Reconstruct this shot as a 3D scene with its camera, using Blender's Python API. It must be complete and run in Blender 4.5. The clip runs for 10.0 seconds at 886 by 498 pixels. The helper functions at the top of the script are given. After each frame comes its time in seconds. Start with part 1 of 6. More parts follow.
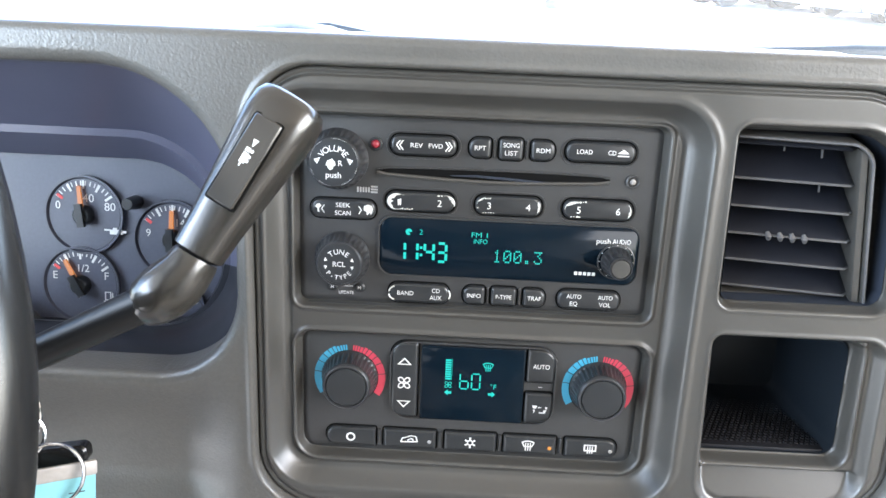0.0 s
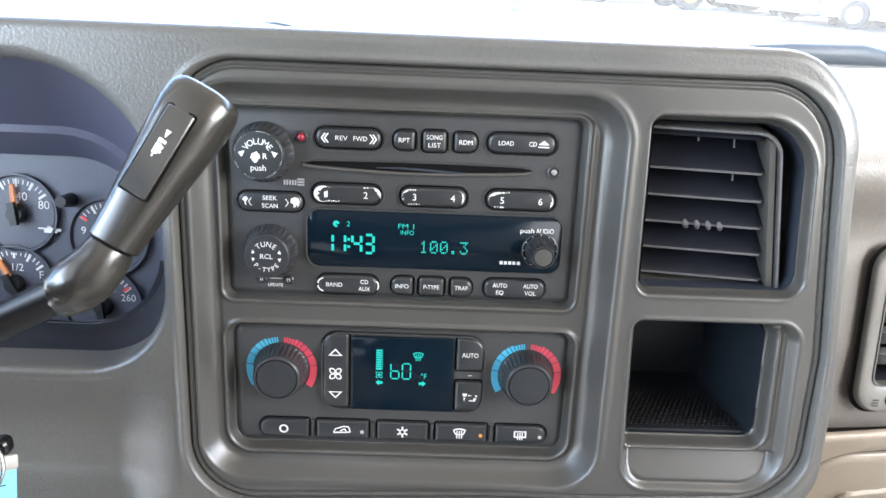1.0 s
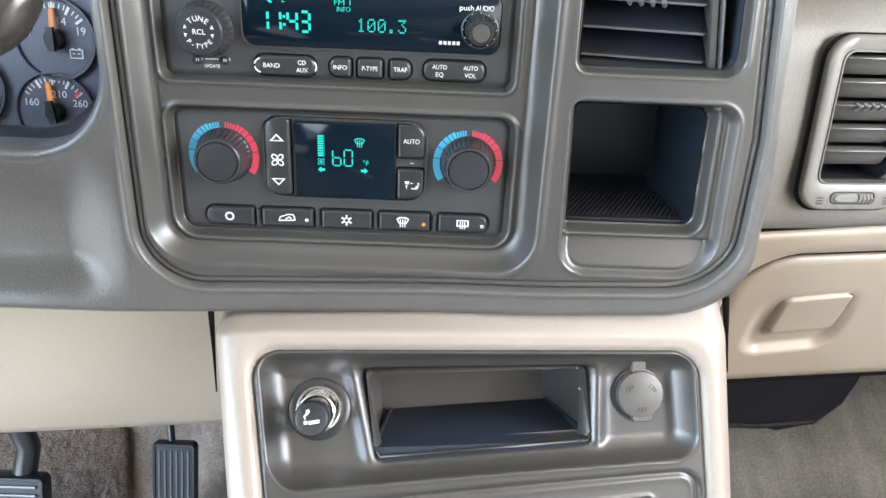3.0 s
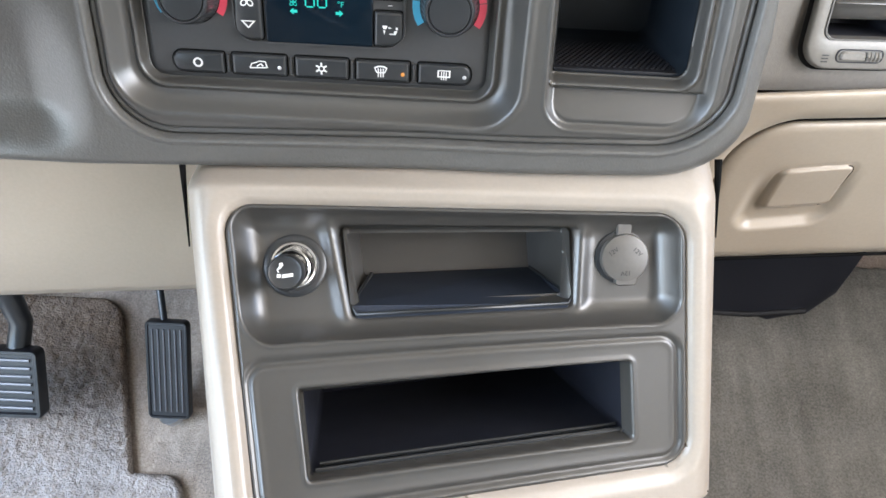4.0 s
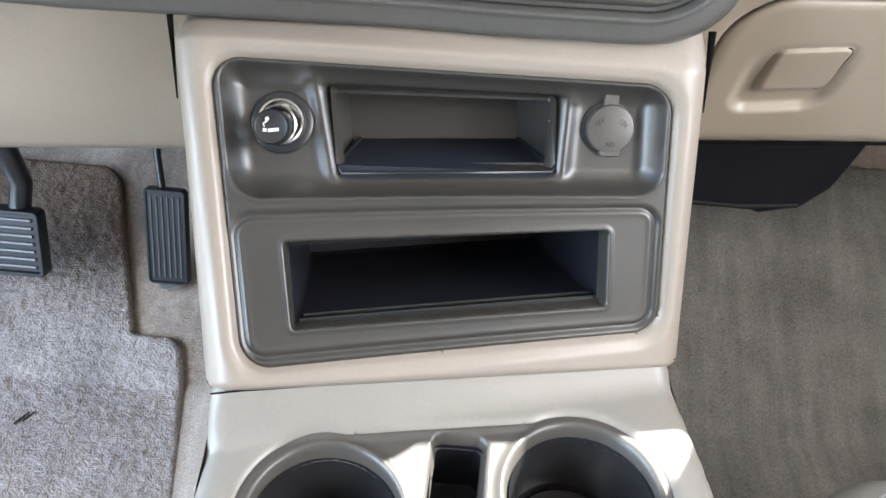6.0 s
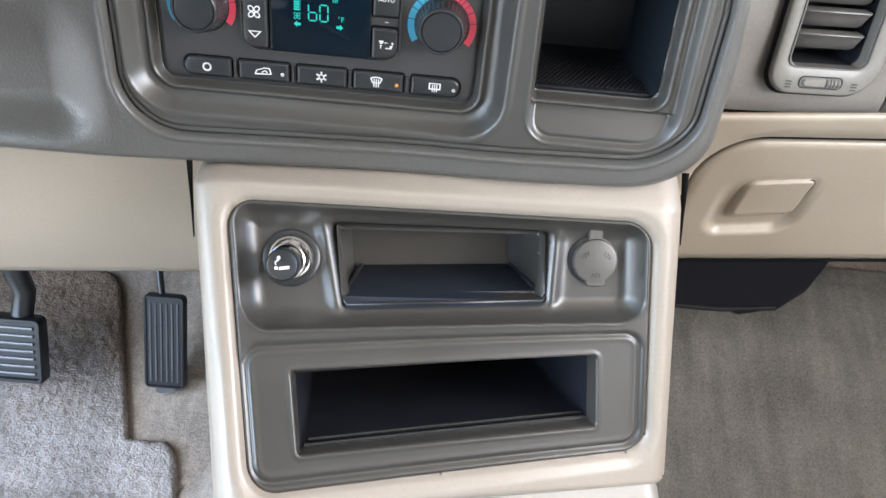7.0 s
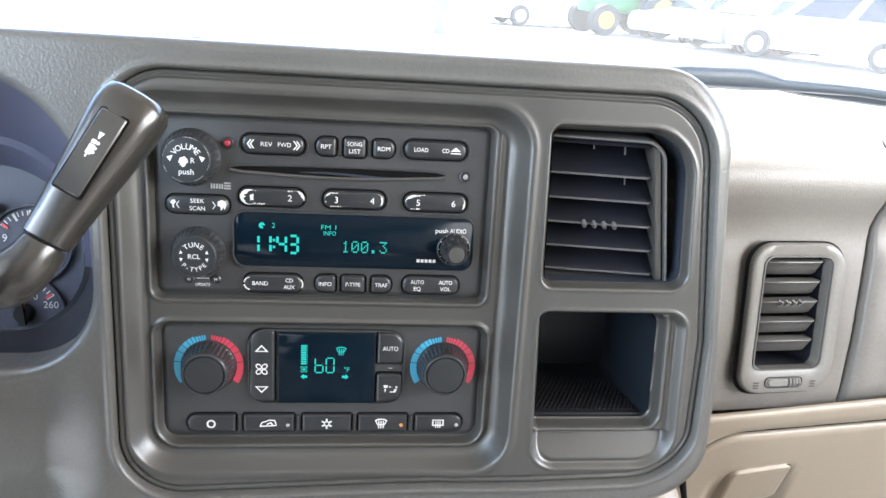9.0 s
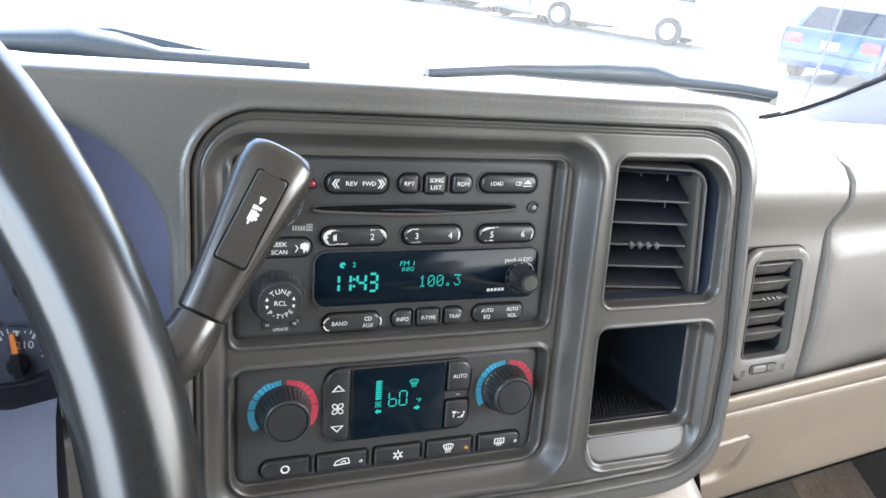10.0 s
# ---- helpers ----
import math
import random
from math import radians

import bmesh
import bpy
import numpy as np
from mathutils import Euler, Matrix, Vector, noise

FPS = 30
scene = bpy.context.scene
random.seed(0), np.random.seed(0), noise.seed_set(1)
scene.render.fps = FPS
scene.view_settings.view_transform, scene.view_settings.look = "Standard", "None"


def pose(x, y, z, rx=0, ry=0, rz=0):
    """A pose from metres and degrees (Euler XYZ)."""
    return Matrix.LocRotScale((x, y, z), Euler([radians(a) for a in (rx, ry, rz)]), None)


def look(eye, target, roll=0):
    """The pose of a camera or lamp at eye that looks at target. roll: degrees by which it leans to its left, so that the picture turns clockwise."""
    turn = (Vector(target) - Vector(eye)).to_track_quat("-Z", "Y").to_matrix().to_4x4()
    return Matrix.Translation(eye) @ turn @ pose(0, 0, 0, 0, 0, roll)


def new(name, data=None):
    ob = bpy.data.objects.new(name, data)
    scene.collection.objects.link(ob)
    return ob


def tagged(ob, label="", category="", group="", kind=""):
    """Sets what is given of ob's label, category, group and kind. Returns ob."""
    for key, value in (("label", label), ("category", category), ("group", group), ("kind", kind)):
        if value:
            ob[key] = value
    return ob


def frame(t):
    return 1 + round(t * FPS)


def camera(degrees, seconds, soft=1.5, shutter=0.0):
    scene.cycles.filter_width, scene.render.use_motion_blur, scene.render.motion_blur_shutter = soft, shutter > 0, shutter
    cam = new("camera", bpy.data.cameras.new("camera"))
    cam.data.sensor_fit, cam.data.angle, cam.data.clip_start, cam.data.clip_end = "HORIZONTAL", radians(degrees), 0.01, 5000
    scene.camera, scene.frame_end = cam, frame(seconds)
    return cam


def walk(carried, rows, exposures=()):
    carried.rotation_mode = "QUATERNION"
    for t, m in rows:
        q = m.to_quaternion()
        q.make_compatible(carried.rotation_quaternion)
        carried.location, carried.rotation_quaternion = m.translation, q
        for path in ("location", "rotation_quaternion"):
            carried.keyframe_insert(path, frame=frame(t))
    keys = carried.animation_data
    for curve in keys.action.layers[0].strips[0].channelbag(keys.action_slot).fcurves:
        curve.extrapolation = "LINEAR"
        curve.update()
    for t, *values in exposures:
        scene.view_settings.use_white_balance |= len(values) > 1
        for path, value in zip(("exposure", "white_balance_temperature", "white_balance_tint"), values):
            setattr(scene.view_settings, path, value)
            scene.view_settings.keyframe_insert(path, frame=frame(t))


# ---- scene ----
cam = camera(61.9, 10.0)
PATH = [
    (0, (0.013, 0.01, 1.389), (-0.027, 1.914, 0.779), 2.4),
    (0.5, (0.03, 0.007, 1.393), (0.046, 1.921, 0.816), 2.4),
    (1, (0.034, 0.003, 1.386), (0.074, 1.911, 0.787), 2.4),
    (1.5, (0.036, -0.001, 1.374), (0.096, 1.887, 0.719), 2.5),
    (2, (0.044, -0.007, 1.357), (0.087, 1.863, 0.647), 2.3),
    (3.3, (0.072, -0.017, 1.331), (0.11, 1.748, 0.392), 2.8),
    (3.5, (0.074, -0.017, 1.323), (0.112, 1.726, 0.343), 3.0),
    (4, (0.082, -0.017, 1.309), (0.119, 1.659, 0.218), 3.5),
    (4.5, (0.087, -0.024, 1.301), (0.123, 1.574, 0.098), 4.2),
    (5, (0.095, -0.03, 1.296), (0.133, 1.495, 0.002), 4.9),
    (5.2, (0.095, -0.033, 1.294), (0.134, 1.471, -0.024), 5.2),
    (6.3, (0.094, -0.033, 1.31), (0.139, 1.476, -0.003), 6.3),
    (6.5, (0.091, -0.034, 1.321), (0.14, 1.503, 0.042), 6.3),
    (7, (0.085, -0.037, 1.338), (0.145, 1.602, 0.193), 6.1),
    (7.5, (0.074, -0.037, 1.358), (0.146, 1.708, 0.384), 5.5),
    (8, (0.062, -0.037, 1.371), (0.169, 1.804, 0.595), 4.5),
    (8.5, (0.057, -0.04, 1.387), (0.212, 1.857, 0.772), 3.7),
    (9, (0.036, -0.026, 1.384), (0.276, 1.885, 0.846), 3.5),
    (9.5, (-0.022, -0.013, 1.395), (0.421, 1.855, 0.831), 4.7),
    (9.7, (-0.051, -0.009, 1.4), (0.487, 1.828, 0.818), 5.1),
    (10, (-0.094, 0.007, 1.409), (0.618, 1.78, 0.819), 5.2),
]
# the cabin's own axes, tipped so that the ground outside is level
CAR = Matrix.Translation((0, 0.34, 1.2)) @ pose(0, 0, 0, -4.8) @ Matrix.Translation((0, -0.34, -1.2))
walk(cam, [(t, CAR @ look(eye, target, roll)) for t, eye, target, roll in PATH], [(t, ev, 6050, 9) for t, ev in ((0.0, 3.92), (1.0, 3.88), (2.0, 4.04), (3.4, 4.00), (4.2, 3.68), (5.0, 3.46), (6.5, 3.46), (7.5, 3.86), (8.3, 3.88), (9.2, 3.68), (10.0, 3.48))])

# ---- world, sun, exposure ----
SUN_ELEV, SUN_AZ = radians(51.6), radians(41)      # azimuth from straight ahead towards the passenger side
world = bpy.data.worlds.new("sky")
scene.world = world
world.use_nodes = True
wn = world.node_tree.nodes
sky = wn.new("ShaderNodeTexSky")
sky.sky_type, sky.sun_disc, sky.sun_elevation, sky.sun_rotation = "NISHITA", False, SUN_ELEV, SUN_AZ
world.node_tree.links.new(sky.outputs[0], wn["Background"].inputs[0])
wn["Background"].inputs[1].default_value = 0.12
sun = new("sun", bpy.data.lights.new("sun", "SUN"))
sun.data.energy, sun.data.angle, sun.data.color = 4.0, radians(0.5), (1.0, 0.95, 0.88)
sun_way = Vector((math.sin(SUN_AZ) * math.cos(SUN_ELEV), math.cos(SUN_AZ) * math.cos(SUN_ELEV), math.sin(SUN_ELEV)))
sun.matrix_world = look(sun_way * 20, (0, 0, 0))
# added area lamps, standing in for sky and sunlit yard beyond the open driver door and the passenger window
for side, x, mid, tall, tone, watts in (("driver", -0.83, 1.50, 0.80, (0.86, 0.93, 1.0), 3.7), ("passenger", 0.98, 1.60, 0.58, (1.0, 0.88, 0.74), 3.2)):
    win = new("window_light", bpy.data.lights.new("window_light", "AREA"))
    win.data.shape, win.data.size, win.data.size_y = "RECTANGLE", 1.1, tall
    win.data.energy, win.data.color = watts, tone
    win.matrix_world = CAR @ look((x, -0.35, mid), (0.07, -0.35, mid))


# ---- materials ----
def mat(name, col, rough=0.5, metal=0.0, var=0.12, scale=60.0, bump=0.0, bscale=900.0, bdist=0.0004, coat=0.0, spec=0.5, wear=0.0, kind="noise"):
    """Plain surface with broad blotches, fine grain and relief, at real size (metres)."""
    m = bpy.data.materials.new(name)
    m.use_nodes = True
    n, l = m.node_tree.nodes, m.node_tree.links
    b = n["Principled BSDF"]
    b.inputs["Metallic"].default_value = metal
    b.inputs["Coat Weight"].default_value = coat
    b.inputs["Coat Roughness"].default_value = rough * 0.6
    b.inputs["Specular IOR Level"].default_value = spec
    tc = n.new("ShaderNodeTexCoord")
    def noise_tex(sc, detail):
        t = n.new("ShaderNodeTexNoise")
        t.inputs["Scale"].default_value, t.inputs["Detail"].default_value = sc, detail
        l.new(tc.outputs["Object"], t.inputs["Vector"])
        return t
    broad, fine = noise_tex(scale * 0.25, 3), noise_tex(scale * 8, 2)
    add = n.new("ShaderNodeMath"); add.operation = "ADD"
    l.new(broad.outputs["Fac"], add.inputs[0]); l.new(fine.outputs["Fac"], add.inputs[1])
    ramp = n.new("ShaderNodeMapRange")
    ramp.inputs["From Min"].default_value, ramp.inputs["From Max"].default_value = 0.6, 1.4
    ramp.inputs["To Min"].default_value, ramp.inputs["To Max"].default_value = 1 - var, 1 + var
    l.new(add.outputs[0], ramp.inputs["Value"])
    mul = n.new("ShaderNodeVectorMath"); mul.operation = "SCALE"
    mul.inputs[0].default_value = col
    l.new(ramp.outputs[0], mul.inputs["Scale"])
    l.new(mul.outputs[0], b.inputs["Base Color"])
    rr_ = n.new("ShaderNodeMapRange")
    rr_.inputs["From Min"].default_value, rr_.inputs["From Max"].default_value = 0.3, 0.7
    rr_.inputs["To Min"].default_value, rr_.inputs["To Max"].default_value = (max(rough - 0.07, 0.30) if rough >= 0.30 else max(rough - 0.02, 0.02)), (min(rough + 0.07, 1) if rough >= 0.30 else rough + 0.01)
    l.new(broad.outputs["Fac"], rr_.inputs["Value"]); l.new(rr_.outputs[0], b.inputs["Roughness"])
    if bump:
        if kind == "leather":
            t = n.new("ShaderNodeTexVoronoi"); t.inputs["Scale"].default_value = bscale
            t.feature = "SMOOTH_F1"
            l.new(tc.outputs["Object"], t.inputs["Vector"]); out = t.outputs["Distance"]
        else:
            t = noise_tex(bscale, 3); out = t.outputs["Fac"]
        bp = n.new("ShaderNodeBump")
        bp.inputs["Strength"].default_value, bp.inputs["Distance"].default_value = bump, bdist
        l.new(out, bp.inputs["Height"]); l.new(bp.outputs[0], b.inputs["Normal"])
    return m


def glow(name, col, strength):
    m = bpy.data.materials.new(name)
    m.use_nodes = True
    b = m.node_tree.nodes["Principled BSDF"]
    b.inputs["Base Color"].default_value = (0.01, 0.02, 0.02, 1)
    b.inputs["Emission Color"].default_value = (*col, 1)
    b.inputs["Emission Strength"].default_value = strength
    return m


def pane_mat(name, ior=1.5, tint=(1, 1, 1), veil=0.0):
    """Thin clear pane: passes light straight, reflects by Fresnel; veil: share of a pale film, glare haze put into the
    pane.
    """
    m = bpy.data.materials.new(name)
    m.use_nodes = True
    n, l = m.node_tree.nodes, m.node_tree.links
    n.remove(n["Principled BSDF"])
    tr, gl, mx, fr = (n.new("ShaderNodeBsdf" + k) if k in ("Transparent", "Glossy") else n.new("Shader" + "Node" + k) for k in ("Transparent", "Glossy", "MixShader", "Fresnel"))
    tr.inputs[0].default_value = (*tint, 1)
    gl.inputs["Roughness"].default_value = 0.02
    fr.inputs[0].default_value = ior
    l.new(fr.outputs[0], mx.inputs[0]); l.new(tr.outputs[0], mx.inputs[1]); l.new(gl.outputs[0], mx.inputs[2])
    last = mx
    if veil:
        film, mx2 = n.new("ShaderNodeBsdfTranslucent"), n.new("ShaderNodeMixShader")
        film.inputs[0].default_value = (0.8, 0.79, 0.76, 1)
        mx2.inputs[0].default_value = veil
        l.new(mx.outputs[0], mx2.inputs[1]); l.new(film.outputs[0], mx2.inputs[2])
        last = mx2
    l.new(last.outputs[0], n["Material Output"].inputs[0])
    return m


BEZEL = mat("warm grey grained plastic", (0.066, 0.064, 0.059), 0.36, bump=0.32, bscale=900, kind="leather")
TRIM = mat("charcoal satin plastic", (0.038, 0.0365, 0.033), 0.31, var=0.06, spec=0.65)
# copy of the trim plastic with warm reflections put into its colour
INSERT = mat("charcoal satin plastic with warm reflection", (0.034, 0.032, 0.0285), 0.31, var=0.06, spec=0.65)
FACE = mat("black matte faceplate", (0.030, 0.0305, 0.031), 0.38, var=0.08)
KEYM = mat("black button plastic", (0.014, 0.0155, 0.017), 0.30, var=0.1)
RUBBER = mat("black rubber", (0.010, 0.010, 0.012), 0.5, spec=0.25)
CAVITY = mat("black cavity plastic", (0.013, 0.014, 0.019), 0.5, spec=0.25)
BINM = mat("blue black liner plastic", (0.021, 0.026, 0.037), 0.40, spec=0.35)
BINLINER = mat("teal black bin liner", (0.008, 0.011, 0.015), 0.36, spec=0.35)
PAD = mat("taupe grained dash pad", (0.132, 0.122, 0.109), 0.42, bump=0.3, bscale=1300, kind="leather")
TAN = mat("tan satin plastic", (0.262, 0.221, 0.171), 0.36, var=0.06, bump=0.10, bscale=1300, bdist=0.0003)
CONSOLE_GREY = mat("light grey tan satin plastic", (0.215, 0.200, 0.175), 0.32, var=0.06, bump=0.10, bscale=1300, bdist=0.0003)
SURROUND = mat("grey beige satin plastic", (0.240, 0.208, 0.172), 0.34, var=0.06, bump=0.10, bscale=1300, bdist=0.0003)
GROOVE = mat("black shadow gap", (0.004, 0.004, 0.004), 0.8, spec=0.05)
WHITE = mat("white lettering", (0.55, 0.55, 0.54), 0.5, var=0.05)
CHROME = mat("bright metal", (0.7, 0.7, 0.7), 0.2, 1.0, var=0.05)
CARPET = mat("beige cut-pile carpet", (0.37, 0.305, 0.25), 0.95, var=0.42, scale=50, bump=0.9, bscale=800, bdist=0.002, spec=0.1)
PASSMAT = mat("worn grey beige mat pile", (0.215, 0.206, 0.184), 0.95, var=0.42, scale=50, bump=0.9, bscale=800, bdist=0.002, spec=0.1)
MATM = mat("light grey beige floor mat pile", (0.345, 0.305, 0.280), 0.95, var=0.45, scale=50, bump=1.0, bscale=420, bdist=0.003, spec=0.1)
LINER = mat("beige headliner cloth", (0.36, 0.33, 0.29), 0.9, var=0.08, bump=0.2, bscale=800)
LEATHER = mat("grey leather", (0.24, 0.225, 0.20), 0.45, bump=0.3, bscale=700, kind="leather")
CONCRETE = mat("pale concrete", (0.28, 0.27, 0.25), 0.9, var=0.2, scale=2, bump=0.3, bscale=60, bdist=0.004)


def soil_shade(m, tint, axis, lo, hi, amount):
    """Trodden-in brown soiling, with shade painted in, over one end of a mat, with a ragged edge."""
    n, l = m.node_tree.nodes, m.node_tree.links
    b = n["Principled BSDF"]
    src = b.inputs["Base Color"].links[0].from_socket
    tc, sep, nz = n.new("ShaderNodeTexCoord"), n.new("ShaderNodeSeparateXYZ"), n.new("ShaderNodeTexNoise")
    l.new(tc.outputs["Object"], sep.inputs[0]); l.new(tc.outputs["Object"], nz.inputs["Vector"])
    nz.inputs["Scale"].default_value, nz.inputs["Detail"].default_value = 14, 6
    ad = n.new("ShaderNodeMath"); ad.operation = "MULTIPLY_ADD"
    l.new(nz.outputs["Fac"], ad.inputs[0]); ad.inputs[1].default_value = 0.16; l.new(sep.outputs[axis], ad.inputs[2])
    rg = n.new("ShaderNodeMapRange")
    rg.inputs["From Min"].default_value, rg.inputs["From Max"].default_value, rg.inputs["To Max"].default_value = lo, hi, amount
    l.new(ad.outputs[0], rg.inputs["Value"])
    mx = n.new("ShaderNodeMixRGB"); mx.blend_type = "MULTIPLY"
    mx.inputs[2].default_value = (*tint, 1)
    l.new(rg.outputs[0], mx.inputs[0]); l.new(src, mx.inputs[1]); l.new(mx.outputs[0], b.inputs["Base Color"])


def brushed(m, amount):
    """Long faint strokes left in a carpet's pile by brushing."""
    n, l = m.node_tree.nodes, m.node_tree.links
    b = n["Principled BSDF"]
    src = b.inputs["Base Color"].links[0].from_socket
    tc, mp, nz, rg, mul = (n.new("ShaderNode" + k) for k in ("TexCoord", "Mapping", "TexNoise", "MapRange", "VectorMath"))
    mp.inputs["Scale"].default_value = (75, 7, 7)
    mp.inputs["Rotation"].default_value = (0, 0, 0.25)
    nz.inputs["Scale"].default_value, nz.inputs["Detail"].default_value = 1.0, 4
    rg.inputs["From Min"].default_value, rg.inputs["From Max"].default_value = 0.3, 0.7
    rg.inputs["To Min"].default_value, rg.inputs["To Max"].default_value = 1 - amount, 1 + amount
    mul.operation = "SCALE"
    l.new(tc.outputs["Object"], mp.inputs["Vector"]); l.new(mp.outputs[0], nz.inputs["Vector"]); l.new(nz.outputs["Fac"], rg.inputs["Value"])
    l.new(src, mul.inputs[0]); l.new(rg.outputs[0], mul.inputs["Scale"]); l.new(mul.outputs[0], b.inputs["Base Color"])


brushed(CARPET, 0.13)
brushed(PASSMAT, 0.13)
brushed(MATM, 0.10)
# far end under the pedals: dirt and footwell shade in one brown tint
soil_shade(MATM, (0.52, 0.44, 0.36), 1, 0.58, 0.70, 1.0)
# the windscreen's pale film imitates veiling glare over the view outside
GLASS = pane_mat("glare-hazed clear glass", veil=0.022)
TINT = pane_mat("privacy glass", tint=(0.16, 0.17, 0.16))

# ---- mesh helpers ----
Z0, PY = 1.18, 0.340                              # reference height and depth of the centre panel
PANEL = pose(0, PY, Z0, -2.3)


def P(x, z, out=0.0):
    return Vector((x, -out, z - Z0))


def part(name, bm, material, parent=None, label="", m=None, smooth=True):
    if isinstance(bm, bmesh.types.BMesh):
        bmesh.ops.recalc_face_normals(bm, faces=bm.faces)
        me = bpy.data.meshes.new(name)
        bm.to_mesh(me)
        bm.free()
        built = True
    else:
        me, built = bm, False
    if not me.materials:
        me.materials.append(material)
    if smooth:
        me.polygons.foreach_set("use_smooth", [True] * len(me.polygons))
        if built:
            me.set_sharp_from_angle(angle=radians(42))
    ob = new(name, me)
    if parent is not None:
        ob.parent = parent
    if m is not None:
        ob.matrix_local = m
    if label:
        ob["label"] = label
    return ob


def thing(name, label, category, m=None, kind="", group=""):
    ob = new(name)
    ob.empty_display_size = 0.02
    ob.matrix_world = CAR @ m if m is not None else CAR
    return tagged(ob, label, category, group, kind)


def rr(cx, cz, w, h, r, n=6):
    """Rounded rectangle as (x, z), counter-clockwise; r: one radius or (top right, top left, bottom left, bottom right)."""
    rs = (r,) * 4 if isinstance(r, (int, float)) else r
    out = []
    for k, (sx, sz) in enumerate(((1, 1), (-1, 1), (-1, -1), (1, -1))):
        q = max(min(rs[k], w / 2, h / 2), 1e-5)
        for i in range(n + 1):
            a = (k + i / n) * math.pi / 2
            out.append((cx + sx * (w / 2 - q) + q * math.cos(a), cz + sz * (h / 2 - q) + q * math.sin(a)))
    return out


def loft(bm, loops, cap0=False, cap1=True, closed=True):
    rows = [[bm.verts.new(p) for p in lp] for lp in loops]
    for a, b in zip(rows, rows[1:]):
        k = len(a)
        for i in range(k if closed else k - 1):
            bm.faces.new((a[i], a[(i + 1) % k], b[(i + 1) % k], b[i]))
    if cap0:
        bm.faces.new(rows[0])
    if cap1:
        bm.faces.new(rows[-1])
    return bm


def plate(cx, cz, w, h, r, prof, n=6, bm=None, cap0=False, cap1=True, at=P):
    """Lofted rounded rectangle; prof: (inset, outward height) from back to front."""
    bm = bm or bmesh.new()
    rs = (r,) * 4 if isinstance(r, (int, float)) else r
    loops = []
    for ins, o in prof:
        loops.append([at(x, z, o) for x, z in rr(cx, cz, w - 2 * ins, h - 2 * ins, tuple(max(q - ins, 0.0002) for q in rs), n)])
    return loft(bm, loops, cap0, cap1)


def tube(bm, pts, radii, n=12, caps=True, flat=1.0):
    """Round or flattened bar along points."""
    pts = [Vector(p) for p in pts]
    loops = []
    side = None
    for i, p in enumerate(pts):
        d = (pts[min(i + 1, len(pts) - 1)] - pts[max(i - 1, 0)]).normalized()
        if side is None:
            side = d.orthogonal().normalized()
        side = (side - d * side.dot(d)).normalized()
        up = d.cross(side)
        r = radii[i] if isinstance(radii, (list, tuple)) else radii
        loops.append([p + side * (r * math.cos(2 * math.pi * k / n)) + up * (r * flat * math.sin(2 * math.pi * k / n)) for k in range(n)])
    return loft(bm, loops, caps, caps)


def box(bm, x0, x1, y0, y1, z0, z1, bevel=0.0):
    g = bmesh.ops.create_cube(bm, size=1, matrix=Matrix.Translation(((x0 + x1) / 2, (y0 + y1) / 2, (z0 + z1) / 2)) @ Matrix.Diagonal((x1 - x0, y1 - y0, z1 - z0, 1)))
    if bevel:
        es = list({e for v in g["verts"] for e in v.link_edges})
        bmesh.ops.bevel(bm, geom=es, offset=bevel, segments=2, affect="EDGES", profile=0.6)
    return bm


def sd(x, z, x0, x1, z0, z1, r):
    """Signed distance to a rounded rectangle (arrays); r: one radius or (TR, TL, BL, BR)."""
    rs = (r,) * 4 if isinstance(r, (int, float)) else r
    px, pz = x - (x0 + x1) / 2, z - (z0 + z1) / 2
    q = np.where(px > 0, np.where(pz > 0, rs[0], rs[3]), np.where(pz > 0, rs[1], rs[2]))
    dx, dz = np.abs(px) - (x1 - x0) / 2 + q, np.abs(pz) - (z1 - z0) / 2 + q
    return np.minimum(np.maximum(dx, dz), 0) + np.hypot(np.maximum(dx, 0), np.maximum(dz, 0)) - q


def ss(v, a, b):
    """Smooth step from 0 at a to 1 at b."""
    t = np.clip((v - a) / (b - a), 0, 1)
    return t * t * (3 - 2 * t)


def sheet(name, x0, x1, z0, z1, step, height, cut, at):
    """Relief sheet: height(x, z) outwards; kept where cut(x, z) <= 0, its edge drawn onto that contour; at(x, z, out) gives places."""
    nx, nz = int((x1 - x0) / step) + 1, int((z1 - z0) / step) + 1
    X, Z = np.meshgrid(np.linspace(x0, x1, nx), np.linspace(z0, z1, nz))
    S = cut(X, Z)
    e = 1e-5
    gx, gz = (cut(X + e, Z) - S) / e, (cut(X, Z + e) - S) / e
    near = (S > 0) & (S < 1.5 * step)
    keep = S < 1.5 * step
    X2, Z2 = X - np.where(near, S * gx, 0), Z - np.where(near, S * gz, 0)
    H = height(X2, Z2)
    V = at(X2.ravel(), Z2.ravel(), H.ravel())
    idx = np.arange(nx * nz).reshape(nz, nx)
    inside = S <= 0
    ok = keep[:-1, :-1] & keep[1:, :-1] & keep[:-1, 1:] & keep[1:, 1:] & (inside[:-1, :-1] | inside[1:, :-1] | inside[:-1, 1:] | inside[1:, 1:])
    F = np.stack([idx[:-1, :-1], idx[:-1, 1:], idx[1:, 1:], idx[1:, :-1]], -1)[ok]
    used = np.unique(F)
    remap = np.zeros(nx * nz, int)
    remap[used] = np.arange(len(used))
    me = bpy.data.meshes.new(name)
    me.from_pydata(V[used].tolist(), [], remap[F].tolist())
    me.update()
    return me


def at_panel(x, z, o):
    return np.stack([x, -o, z - Z0], -1)


TEXT_CACHE = {}


